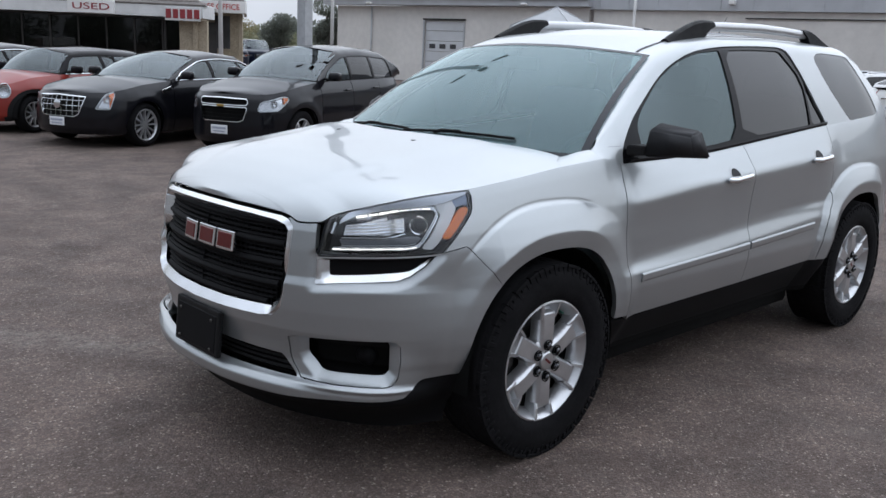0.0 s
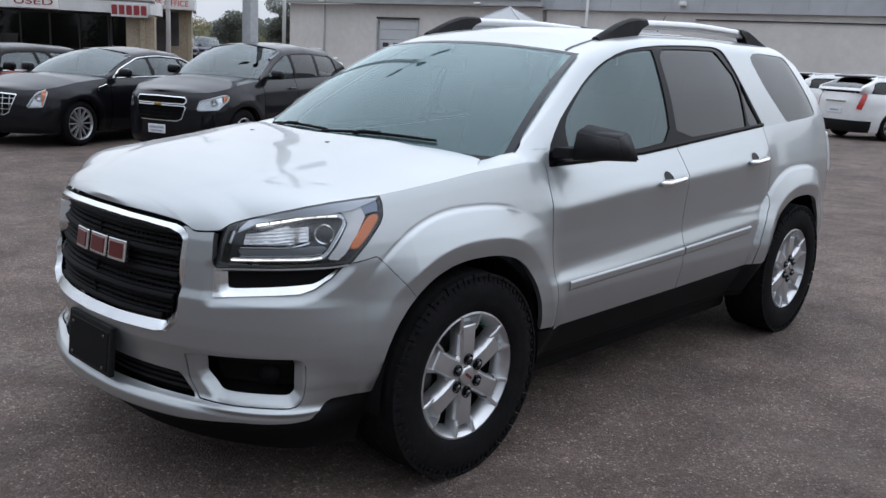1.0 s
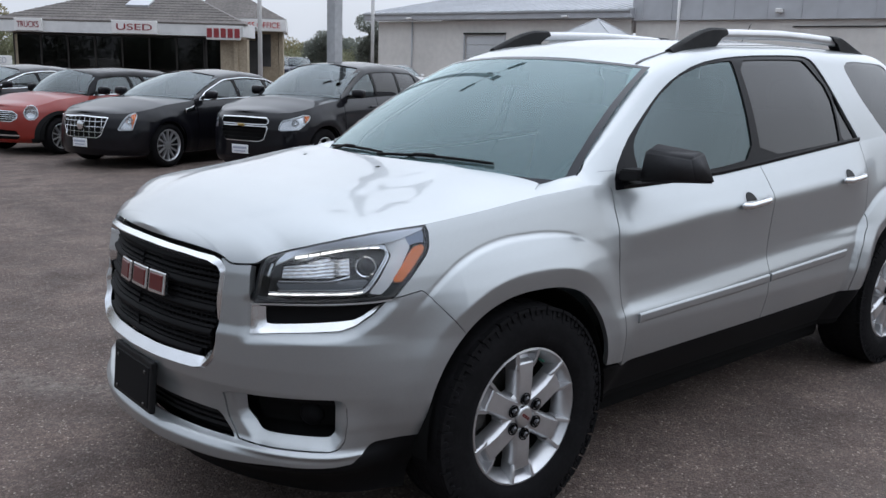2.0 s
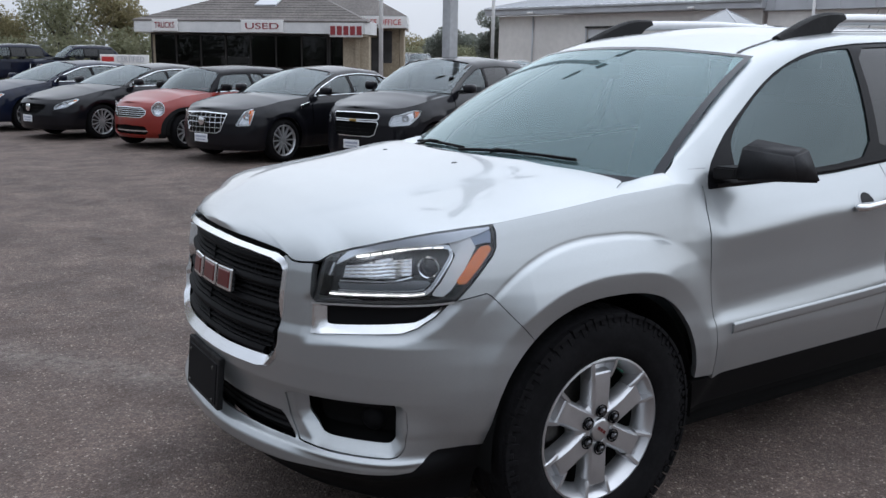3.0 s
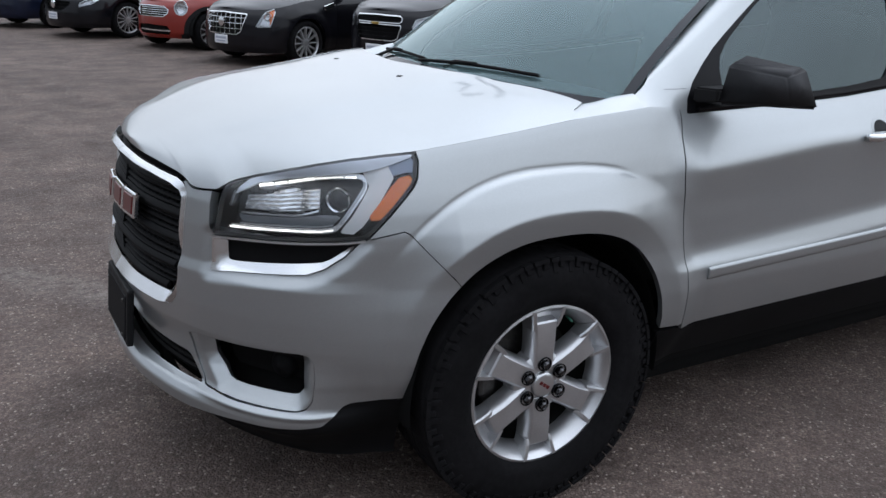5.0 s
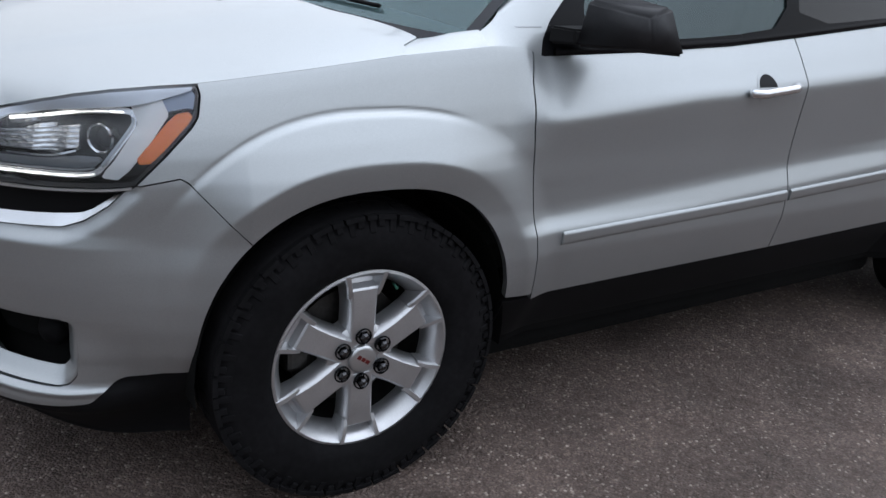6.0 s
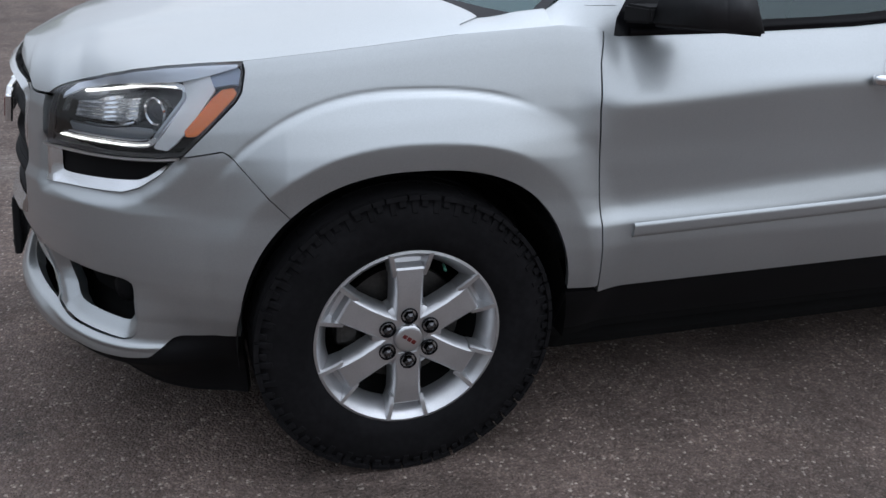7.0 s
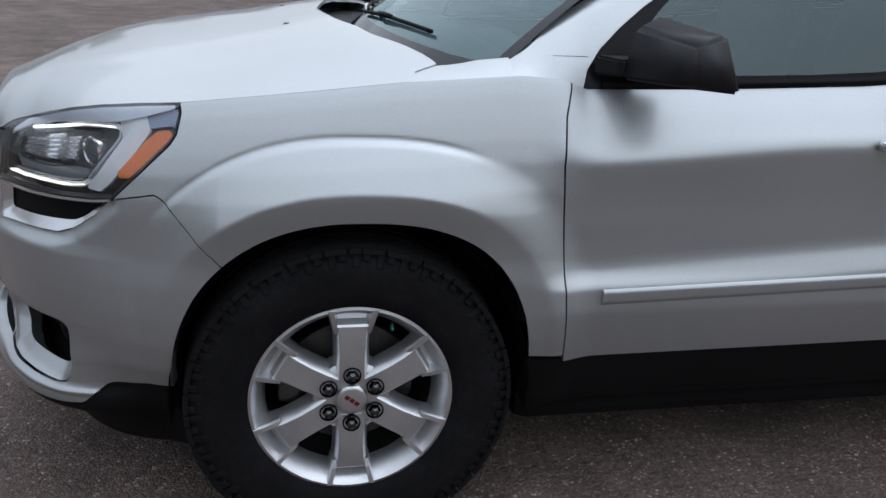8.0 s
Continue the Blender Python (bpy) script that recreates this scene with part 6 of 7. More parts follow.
DLO = [(0.545, 1.13), (0.57, 1.225), (0.681, 1.325), (0.816, 1.41), (0.981, 1.51), (1.131, 1.588), (1.316, 1.655), (1.552, 1.69), (1.857, 1.709), (2.2, 1.715), (2.27, 1.708), (2.32, 1.69), (2.375, 1.611), (2.463, 1.442), (2.588, 1.281), (2.59, 1.26), (2.3, 1.2), (1.2, 1.1), (0.6, 1.1)]
dlo_in = inside(rounded(DLO, 0.25, 1))
QW = [(2.623, 1.7), (3.14, 1.69), (3.2, 1.67), (3.385, 1.36), (3.36, 1.335), (2.95, 1.3), (2.899, 1.305), (2.693, 1.506)]
qw_in = inside(rounded(QW, 0.2))
FWIN = [(0.72, 1.19), (0.725, 1.308), (0.785, 1.37), (0.988, 1.503), (1.19, 1.604), (1.38, 1.656), (1.57, 1.676), (1.583, 1.665), (1.577, 1.524), (1.567, 1.238), (1.281, 1.207)]
RWIN = [(1.625, 1.676), (1.89, 1.689), (2.2, 1.693), (2.24, 1.685), (2.385, 1.54), (2.388, 1.292), (2.38, 1.287), (1.632, 1.238), (1.628, 1.46)]
TWIN = [(2.402, 1.545), (2.46, 1.42), (2.555, 1.3), (2.545, 1.292), (2.415, 1.285), (2.405, 1.4)]


def gz(f):
    """Turns a rule in (x, z) into one on the upper body's side."""
    def g(x, w):
        z = SUV.zt(x) + (SUV.cz(x) - SUV.zt(x)) * np.minimum(w, 1)
        return f(x, z)
    return g


sh = Sheet(cut(0.3, 3.75, 0.014), np.r_[cut(0, 0.84, 0.021), cut(0.86, 1.14, 0.02)])
sh.keep(lambda x, w: np.minimum(x - 0.374, 0.84 + 0.16 * smoothstep(0.39, 0.5, x) + 0.13 * smoothstep(0.7, 1.05, x) - w))
sh.keep(lambda x, w: np.maximum(-gz(dlo_in)(x, w), w - 0.985)).keep(lambda x, w: np.maximum(-gz(qw_in)(x, w), w - 0.985)).keep(lambda x, w: 3.62 - 0.27 * w - x)
for mir in (False, True):
    panel("body_side_upper", sh, SUV.G, M["silver"], suv, depth=0.02, mirror=mir)
    frame_sh = Sheet(cut(0.5, 2.62, 0.008), cut(0.0, 1.0, 0.011)).keep(gz(lambda x, z: dlo_in(x, z) + 0.006))
    for hole in (FWIN, RWIN, TWIN):
        fn = inside(rounded(hole, 0.2, 1))
        frame_sh.keep(gz(lambda x, z: -fn(x, z)))
    panel("window_frame", frame_sh, SUV.G, M["gloss_black"], suv, "black window surround and pillar trim", depth=0.012, lift=-0.006, mirror=mir)
    for nm, hole, mt in (("front_side_window", FWIN, "side_glass"), ("rear_side_window", RWIN, "dark_glass"), ("vent_window", TWIN, "dark_glass"), ("quarter_window", QW, "dark_glass")):
        fn = inside(hole)
        g = panel(nm, Sheet(cut(0.5, 3.5, 0.014), cut(0.0, 1.0, 0.016)).keep(gz(lambda x, z: fn(x, z) + (0.008 if hole is not QW else -0.002))), SUV.G, M[mt], suv, depth=0, lift=-0.012 if hole is not QW else -0.003, mirror=mir)
        g.visible_shadow = False
    belt_sh = Sheet(cut(0.6, 2.58, 0.03), np.linspace(-1, 1, 5))
    panel("belt_trim", belt_sh, lambda x, v: SUV.G(x, np.full(np.shape(x), 0.0)) + np.stack([0 * x, -0.004 + 0.004 * v * v, 0.012 + 0.011 * v], 1), M["gloss_black"], suv, depth=0.02, mirror=mir)
sh = Sheet(cut(0.9, 3.36, 0.03), cut(1.135, 2.865, 0.03)).keep(lambda x, w: x - 0.945 - 0.1 * (w - 2) ** 2)
panel("roof", sh, SUV.G, M["silver"], suv, depth=0.02)
head = Sheet(cut(1.0, 3.3, 0.06), cut(1.02, 2.98, 0.06))
panel("headliner", head, lambda x, w: SUV.G(x, w) + np.array((0, 0, -0.035)), M["interior"], suv, depth=0)
for mir in (False, True):
    ditch = Sheet(cut(1.03, 3.3, 0.03), np.linspace(-0.012, 0.012, 3) + 1.132)
    panel("roof_ditch_strip", ditch, SUV.G, M["gloss_black"], suv, "black roof ditch strip", depth=0.004, lift=0.0015, mirror=mir)

# roof rails: silver bars with black end caps
for sg in (-1, 1):
    xs = np.linspace(1.5, 2.86, 26)
    V, F = tube([(x, sg * 0.57, float(np.interp(x, (1.5, 1.8, 2.2, 2.5, 2.86), (1.8, 1.815, 1.827, 1.825, 1.816)))) for x in xs], 0.0165, 14)
    bar_z = table(((1.5, 1.8), (1.8, 1.815), (2.2, 1.827), (2.5, 1.825), (2.86, 1.816)))
    V = [(v[0], sg * 0.57 + (v[1] - sg * 0.57) * 1.1, float(bar_z(v[0])) - 0.016 + (v[2] - float(bar_z(v[0]))) * 1.5) for v in V]
    rail = child("roof_rail", mesh_from("roof_rail", V, F), M["alloy"], suv, "silver roof rail with black end caps")
    for x0, x1 in ((1.25, 1.68), (3.1, 2.74)):
        bm = bmesh.new()
        rows = []
        for k in range(9):
            t = k / 8
            x = x0 + (x1 - x0) * t
            rz = float(SUV.G(np.array([x]), np.array([1.14]))[0, 2])
            top = rz + 0.004 + ((1.823 if x0 < 2 else 1.831) - rz - 0.004) * smoothstep(-0.15, 0.85, t)
            bot = rz - 0.012 if t < 0.8 else rz + 0.02 + 0.03 * (t - 0.8) / 0.2
            hw, yr = 0.03, sg * 0.57
            rows.append([bm.verts.new(v) for v in ((x, yr - hw, bot), (x, yr - hw * 0.75, top - 0.01), (x, yr - hw * 0.3, top), (x, yr + hw * 0.3, top), (x, yr + hw * 0.75, top - 0.01), (x, yr + hw, bot))])
        for a, b in zip(rows, rows[1:]):
            for j in range(6):
                bm.faces.new((a[j], a[(j + 1) % 6], b[(j + 1) % 6], b[j]))
        bm.faces.new(rows[0])
        bm.faces.new(rows[-1][::-1])
        bmesh.ops.recalc_face_normals(bm, faces=bm.faces)
        part("rail_end", bm, M["black_plastic"], rail, smooth=True, sharp=35)
V, F = tube([(3.05, 0.18, 1.77), (3.18, 0.18, 1.93)], [0.004, 0.002], 6)
child("aerial", mesh_from("aerial", V, F), M["black_plastic"], suv, "thin black roof aerial")

# door mirrors
for sg in (-1, 1):
    bm = bmesh.new()
    corner = dict(a=(0.641, 0.925, 1.313), b=(0.716, 1.091, 1.293), c=(0.726, 1.112, 1.203), d=(0.619, 0.922, 1.192), e=(0.69, 0.953, 1.348), f=(0.788, 1.1, 1.319), g=(0.81, 1.15, 1.199), h=(0.77, 0.925, 1.185))
    v = {k: bm.verts.new((x, sg * y, z)) for k, (x, y, z) in corner.items()}
    for f in ("abcd", "aefb", "bfgc", "dcgh", "adhe", "ehgf"):
        bm.faces.new([v[k] for k in f])
    bmesh.ops.recalc_face_normals(bm, faces=bm.faces)
    bmesh.ops.bevel(bm, geom=bm.edges[:], offset=0.009, segments=3, affect="EDGES")
    mirror = part("door_mirror", bm, M["mirror_plastic"], suv, "textured black door mirror with flat facets", smooth=True)
    part("mirror_glass", box((0.004, 0.12, 0.06), (0.784, sg * 0.99, 1.25), 0.002, 1, turn=pose(0, 0, 0, 0, 3, -sg * 12)), M["chrome"], mirror)
    bm = bmesh.new()
    rows = []
    for y, xf, xr, zb, zt in ((0.865, 0.575, 0.69, 1.192, 1.24), (0.93, 0.615, 0.71, 1.198, 1.238)):
        rows.append([bm.verts.new((x, sg * y, z)) for x, z in ((xf, zb), (xf, zt), (xr, zt), (xr, zb))])
    for j in range(4):
        bm.faces.new((rows[0][j], rows[0][(j + 1) % 4], rows[1][(j + 1) % 4], rows[1][j]))
    bm.faces.new(rows[0])
    bm.faces.new(rows[1][::-1])
    bmesh.ops.recalc_face_normals(bm, faces=bm.faces)
    bmesh.ops.bevel(bm, geom=bm.edges[:], offset=0.006, segments=2, affect="EDGES")
    part("mirror_arm", bm, M["black_plastic"], mirror, smooth=True, sharp=35)

# wheels, arch liners, underbody
for x in (0.0, SUV.wb):
    for sg in (-1, 1):
        make_wheel(suv, (x + 0.003, sg * 0.862, 0.403), sg)
        V, F = [], []
        for k in range(25):
            a = math.pi * (k / 24 * 1.08 - 0.04)
            for y in (0.955, 0.62):
                V.append((x + 0.012 + 0.445 * math.cos(a), sg * y, 0.403 + 0.468 * math.sin(a)))
        for k in range(24):
            F.append((2 * k, 2 * k + 1, 2 * k + 3, 2 * k + 2))
        c = len(V)
        V += [(v[0], sg * 0.62, v[2]) for v in V[1::2]]
        F.append(tuple(range(c, len(V))))
        child("arch_liner", mesh_from("arch_liner", V, F), M["cavity"], suv, "black wheel arch liner")
# unseen boxes, set low to block light and deepen the shade under the car
part("underbody", box((2.06, 1.6, 0.2), (1.5, 0, 0.3), 0.04), M["cavity"], suv, "dark underbody box, set low to shade the ground")
part("engine_shade_box", box((1.1, 1.1, 0.12), (-0.13, 0, 0.265), 0.04), M["cavity"], suv)
part("rear_guard", box((1.4, 1.15, 0.2), (3.2, 0, 0.33), 0.05), M["cavity"], suv)

# rear end: bumper, tailgate, lamps
sh = Sheet(cut(SUV.sx(3.4), SUV.s[-1], 0.03), cut(0.34, 0.46, 0.02)).keep(lambda s, z: SUV.F(SUV.x_of(s), z) - 1.0)
for mir in (False, True):
    panel("rear_bumper", sh, SUV.L, M["black_plastic"], suv, "black lower rear bumper", depth=0.02, mirror=mir)
    lamp_sh = Sheet(cut(SUV.sx(3.7), SUV.sx(3.94), 0.015), cut(0.96, 1.22, 0.02))
    panel("tail_lamp", lamp_sh, lambda s, z: SUV.L(s, z, -0.012), M["lamp_wing"], suv, "pale clear tail lamp", depth=0.02, mirror=mir)
V = []
F = []
for i, t in enumerate(np.linspace(0, 1, 12)):
    x, z, hw = 3.36 + 0.36 * t ** 0.8, 1.71 - 0.4 * t, 0.56 + 0.2 * t
    V += [(x + 0.03 * (1 - (y / hw) ** 2), y, z) for y in np.linspace(-hw, hw, 9)]
for i in range(11):
    for j in range(8):
        F.append((i * 9 + j, (i + 1) * 9 + j, (i + 1) * 9 + j + 1, i * 9 + j + 1))
child("rear_window", mesh_from("rear_window", V, F), M["dark_glass"], suv)

# cabin: floor, dash, wheel, seats
part("luggage_trim", box((0.04, 1.2, 1.1), (3.3, 0, 1.13), 0.01, 1), M["interior"], suv)
bm = box((2.9, 1.6, 0.1), (1.9, 0, 0.55), 0.03)
box((0.5, 1.5, 0.28), (0.55, 0, 1.0), 0.09, 3, bm=bm)
box((0.35, 1.45, 0.1), (0.36, 0, 1.12), 0.04, 2, bm=bm)
box((0.9, 0.24, 0.4), (1.2, 0, 0.76), 0.05, bm=bm)
part("cabin_floor_and_dash", bm, M["interior"], suv, "charcoal dashboard and cabin floor", smooth=True, sharp=40)
for x, ys, cloth in ((1.55, (-0.38, 0.38), 1), (2.45, (-0.4, 0.4), 1), (3.15, (-0.33, 0.33), 1)):
    for y in ys:
        bm = box((0.5, 0.5, 0.16), (x - 0.16, y, 0.78), 0.06, 3)
        box((0.15, 0.48, 0.62), (x + 0.15, y, 1.12), 0.06, 3, turn=pose(0, 0, 0, 0, 14, 0), bm=bm)
        seat = part("seat", bm, M["seat_cloth"], suv, "grey cloth seat", smooth=True, sharp=40)
        part("head_restraint", box((0.1, 0.26, 0.17), (x + 0.25, y, 1.5), 0.04, 3, turn=pose(0, 0, 0, 0, 10, 0)), M["seat_cloth"], seat, smooth=True)
a = np.linspace(0, 2 * math.pi, 40)
V, F = tube(np.stack([0.93 + 0.07 * np.sin(a), -0.38 + 0.185 * np.cos(a), 1.06 + 0.17 * np.sin(a)], 1), 0.015, 8)
sw = child("steering_wheel", mesh_from("steering_wheel", V, F), M["interior"], suv)
part("steering_hub", box((0.06, 0.34, 0.09), (0.92, -0.38, 1.05), 0.02, 2, turn=pose(0, 0, 0, 0, -22, 0)), M["interior"], sw)
part("rear_view_mirror", box((0.03, 0.24, 0.07), (0.83, 0, 1.56), 0.012, 2), M["interior"], suv)

# ---- the parked cars ----
def parked_car(name, label, paint, at, rz=0.0, nose=-0.9, tail=3.9, wb=2.8, half=0.92, hub=0.33, height=1.46, belt=(0.78, 0.98, 1.03), screen_x=(0.55, 1.3), roof_end=2.6, deck=(3.3, 1.02),
               lamps=(), grille=None, bars=(4, 0), grille_mat="chrome", bar_mat="chrome", intake=None, chrome_line=False, roof_paint=None, spokes=10, doors=(0.55, 1.55, 2.55), base_x=0.0, plate=True, tall=False,
               rear_lamp=None, plate_z=0.42, emblem=None, dark_below=0.0, rails=False, rim=0.22, group="cars parked in the row", nose_round=1.0, emblem_mat="chrome", privacy=False, grille2=None, cladding=False):
    """A parked car: panels with joints, glass, lamps, grille, mirrors, plate and wheels. It stands on its wheels with its nose to -x."""
    zf, zc, zr = belt
    a0, a1 = screen_x
    yb, yt = half - 0.1, half - (0.3 if not tall else 0.27)
    r2, rz2 = deck
    B = Body(nose=nose, tail=tail, wb=wb, half=half, hub_z=hub, arch=(0.36 if hub < 0.345 else 0.39, 0.36 if hub < 0.345 else 0.39, 2.2, 0.0),
             belt=((nose, zf), (nose + 0.25, zf + 0.02), (0.0, zf + (zc - zf) * 0.7), (a0, zc), ((a0 + tail) / 2, (zc + zr) / 2), (r2, zr), (tail, zr)),
             front=((0.12, 0.14), (0.2, 0.04), (0.28, 0.0), (0.45, 0.0), (zf * 0.75, 0.012), (zf - 0.06, 0.04), (zf, 0.09), (zf + 0.1, 0.16)),
             side=((0.15, 0.12), (0.25, 0.05), (0.4, 0.012), (0.6, 0.0), (0.8, 0.008), (0.95, 0.014), (1.06, 0.035), (1.19, 0.09), (1.3, 0.2)),
             hood=((nose, zf), (nose + 0.1, zf + 0.045), (nose + 0.35, zf + 0.09), (0.0, zf + (zc - zf) * 0.7 + 0.08), (a0, zc + 0.05), (a0 + 0.6, zc + 0.06)),
             corner=((a0 - 0.12, yb + 0.02, zc), (a0, yb - 0.01, zc + 0.02), (a1, yt + 0.04, height - 0.11), (a1 + 0.3, yt + 0.03, height - 0.075), ((a1 + roof_end) / 2, yt + 0.02, height - 0.06), (roof_end, yt, height - 0.1),
                     (r2, yb - 0.05, rz2 + (0.0 if not tall else 0.15)), (tail, yb - 0.06, rz2 - 0.02)),
             roof=((a0 - 0.35, zc + 0.03), (a1 - 0.12, height - 0.045), ((a1 + roof_end) / 2, height), (roof_end, height - 0.035), (r2, rz2 + 0.04 + (0.1 if tall else 0)), (tail, rz2)), flare=0.022, nose_round=nose_round, base=0.45).prepare().prepare_top()
    car = tagged(empty(name), label, "car", group)
    zl = 0.2
    grilles = [g for g in (grille, grille2) if g]
    step = 0.035
    holes = [inside(p) for p in lamps] + [inside(g) for g in grilles] + ([inside(intake)] if intake else [])
    # front shell with fenders up to the front doors
    sE = float(B.sx(doors[0]))
    sh = Sheet(cut(-sE, sE, step), cut(zl, 1.25, step)).keep(lambda s, z: B.zt(B.x_of(s)) - z).keep(lambda s, z: B.F(B.x_of(s), z) - 1).keep(lambda s, z: sE - 0.004 - np.abs(s))
    for h in holes:
        sh.keep(lambda s, z: -h(np.abs(s), z))
    panel("front_shell", sh, B.L, M[paint], car, depth=0.03)
    for mir in (False, True):
        for x0, x1, nm in ((doors[0], doors[1], "front_door"), (doors[1], doors[2], "rear_door")):
            sh = Sheet(cut(B.sx(x0 + 0.005), B.sx(x1 - 0.005), 0.06), cut(zl, 1.25, 0.045)).keep(lambda s, z: B.zt(B.x_of(s)) - z).keep(lambda s, z: B.F(B.x_of(s), z, 1) - 1.12)
            door = panel(nm, sh, B.L, M[paint], car, depth=0.02, mirror=mir)
            xs = np.linspace(x1 - 0.26, x1 - 0.08, 8)
            hz = np.full(8, float(B.zt(x1)) - 0.14)
            oy = -B.L(B.sx(xs), hz)[:, 1] + 0.025
            V, F = tube([(x, (y if mir else -y), z) for x, y, z in zip(xs, oy, hz)], 0.014, 6)
            child("door_handle", mesh_from("door_handle", V, F), M["chrome"] if chrome_line else M[paint], door)
        sh = Sheet(cut(B.sx(doors[2] - 0.3), B.s[-1], 0.05), cut(zl, 1.3, 0.04)).keep(lambda s, z: B.zt(B.x_of(s)) - z).keep(lambda s, z: B.F(B.x_of(s), z) - 1)
        sh.keep(lambda s, z: np.maximum(B.x_of(s) - doors[2] - 0.0, 0.004 - (B.F(B.x_of(s), z, 1) - 1.12)))
        panel("rear_shell", sh, B.L, M[paint], car, depth=0.02, mirror=mir)
        sh = Sheet(cut(0, B.s[-1], 0.1), cut(zl + 0.02, 1.25, 0.08)).keep(lambda s, z: B.zt(B.x_of(s)) - 0.03 - z).keep(lambda s, z: B.F(B.x_of(s), z) - 1.05)
        panel("inner_shell", sh, lambda s, z: B.L(s, z, 0.05), M["cavity"], car, depth=0, mirror=mir)
    # bonnet
    es = np.r_[np.linspace(0.0, 0.5, 16), np.linspace(0.54, float(B.sx(a0)) - 0.02, 40)]
    ep = B.L(es, B.zt(B.x_of(es)) + 0.001)

    def bonnet_p(s, t):
        x, ye, ze = (np.interp(s, es, ep[:, k]) for k in (0, 1, 2))
        z = ze + (np.maximum(B.hc(x), ze) - ze) * (1 - np.abs(t) ** 2.6)
        return np.stack([x - 0.2 * smoothstep(a0 - 0.7, a0, x) * (1 - t * t), -t * ye, z], 1)
    sh = Sheet(cut(0.02, es[-1], 0.04), np.sin(cut(-1, 1, 0.08) * math.pi / 2))
    panel("bonnet", sh, bonnet_p, M[paint], car, depth=0.02)

    # windscreen
    cb, ct = B.G(np.array([a0]), np.array([1.0]))[0], B.G(np.array([a1]), np.array([1.0]))[0]

    def screen_p(p, q):
        xb = a0 - 0.25 * (1 - p * p)
        zb = zc + 0.05 - 0.03 * p * p
        xt = a1 - 0.12 * (1 - p * p)
        zt_ = np.interp(np.abs(p), (0, 1), (height - 0.045, ct[2])) + 0.03 * (1 - np.abs(p)) * np.abs(p)
        y = p * (-cb[1] + (-ct[1] + cb[1]) * q)
        bow = 0.025 * 4 * q * (1 - q)
        return np.stack([xb + (xt - xb) * q - 0.5 * bow, y, zb + (zt_ - zb) * q + bow], 1)
    g = panel("windscreen", Sheet(cut(-1, 1, 0.1), cut(0, 1, 0.1)), screen_p, M["parked_screen"], car, depth=0, flip=True)
    g.visible_shadow = False
    sh = Sheet(cut(-1, 1, 0.05), cut(0, 1, 0.05)).keep(lambda p, q: -np.minimum(np.minimum(0.95 - np.abs(p), 0.96 - q), q - 0.06))
    panel("screen_band", sh, lambda p, q: screen_p(p, q) + np.array((0.003, 0, -0.005)), M["gloss_black"], g, depth=0, flip=True)
    # upper sides with their glass
    rp = M[roof_paint or paint]
    edge_x = lambda z: a0 + (a1 - a0) * (z - zc - 0.02) / (height - 0.11 - zc - 0.02)
    end_x = r2 - (0.1 if not tall else 0.22)

    def dlo(x, w):
        z = B.zt(x) + (B.cz(x) - B.zt(x)) * np.minimum(w, 1)
        lead = a0 + 0.1 + (a1 - a0) * np.clip((z - zc) / (height - zc), 0, 1) * 0.98
        trail = end_x - (end_x - roof_end) * 0.9 * np.clip((z - zc) / (height - zc), 0, 1)
        return np.minimum(np.minimum(w - 0.02, 0.82 - w) * 0.4, np.minimum(x - lead, trail - x) * 0.5)
    for mir in (False, True):
        sh = Sheet(cut(a0 - 0.1, tail - 0.1, 0.04), cut(0, 1.12, 0.04)).keep(lambda x, w: np.minimum(x - edge_x(B.zt(x) + (B.cz(x) - B.zt(x)) * np.minimum(w, 1)), 1.13 - w)).keep(lambda x, w: -dlo(x, w))
        panel("upper_side", sh, B.G, rp, car, depth=0.02, mirror=mir)
        posts = [doors[1] + 0.03] + ([doors[2] - 0.12] if doors[2] - 0.12 < end_x - 0.15 else [])
        sh = Sheet(cut(a0, r2, 0.03), cut(0, 1, 0.03)).keep(lambda x, w: dlo(x, w) + 0.006)
        sh.keep(lambda x, w: -np.minimum(dlo(x, w) - 0.012, np.min([np.abs(x - p + 0.06 * (w - 0.4)) - 0.035 for p in posts], 0)))
        panel("window_frame", sh, B.G, M["gloss_black"], car, depth=0.01, lift=-0.004, mirror=mir)
        edges = [a0] + posts + [r2]
        for k in range(len(edges) - 1):
            sh = Sheet(cut(edges[k] - 0.02, edges[k + 1] + 0.02, 0.05), cut(0, 1, 0.05)).keep(lambda x, w: dlo(x, w) - 0.006).keep(lambda x, w: np.minimum(x - edges[k] + 0.06 * (w - 0.4) - (0.03 if k else -1), edges[k + 1] - 0.06 * (w - 0.4) - 0.03 - x))
            if sh.F:
                panel("side_window", sh, B.G, M["parked_screen" if not (privacy and k) else "dark_glass"], car, depth=0, lift=-0.01, mirror=mir).visible_shadow = False
        if chrome_line:
            belt_only = bool(roof_paint)
            xs = np.linspace(a0 + 0.12, end_x - 0.06, 40)
            top = []
            for x in xs:
                ws_ = np.linspace(0.02, 0.9, 60)
                v = dlo(np.full(60, x), ws_)
                ok = ws_[v > 0]
                top.append(ok.max() if len(ok) else 0.03)
            p = B.G(xs, np.array(top) + 0.015) * np.array((1, -1 if mir else 1, 1))
            if not belt_only:
                V, F = tube(p, 0.011, 6)
                child("window_bright_line", mesh_from("window_bright_line", V, F), M["chrome"], car)
            p = B.G(xs, np.full(40, 0.015)) * np.array((1, -1 if mir else 1, 1))
            V, F = tube(p, 0.011, 6)
            child("belt_bright_line", mesh_from("belt_bright_line", V, F), M["chrome"], car)
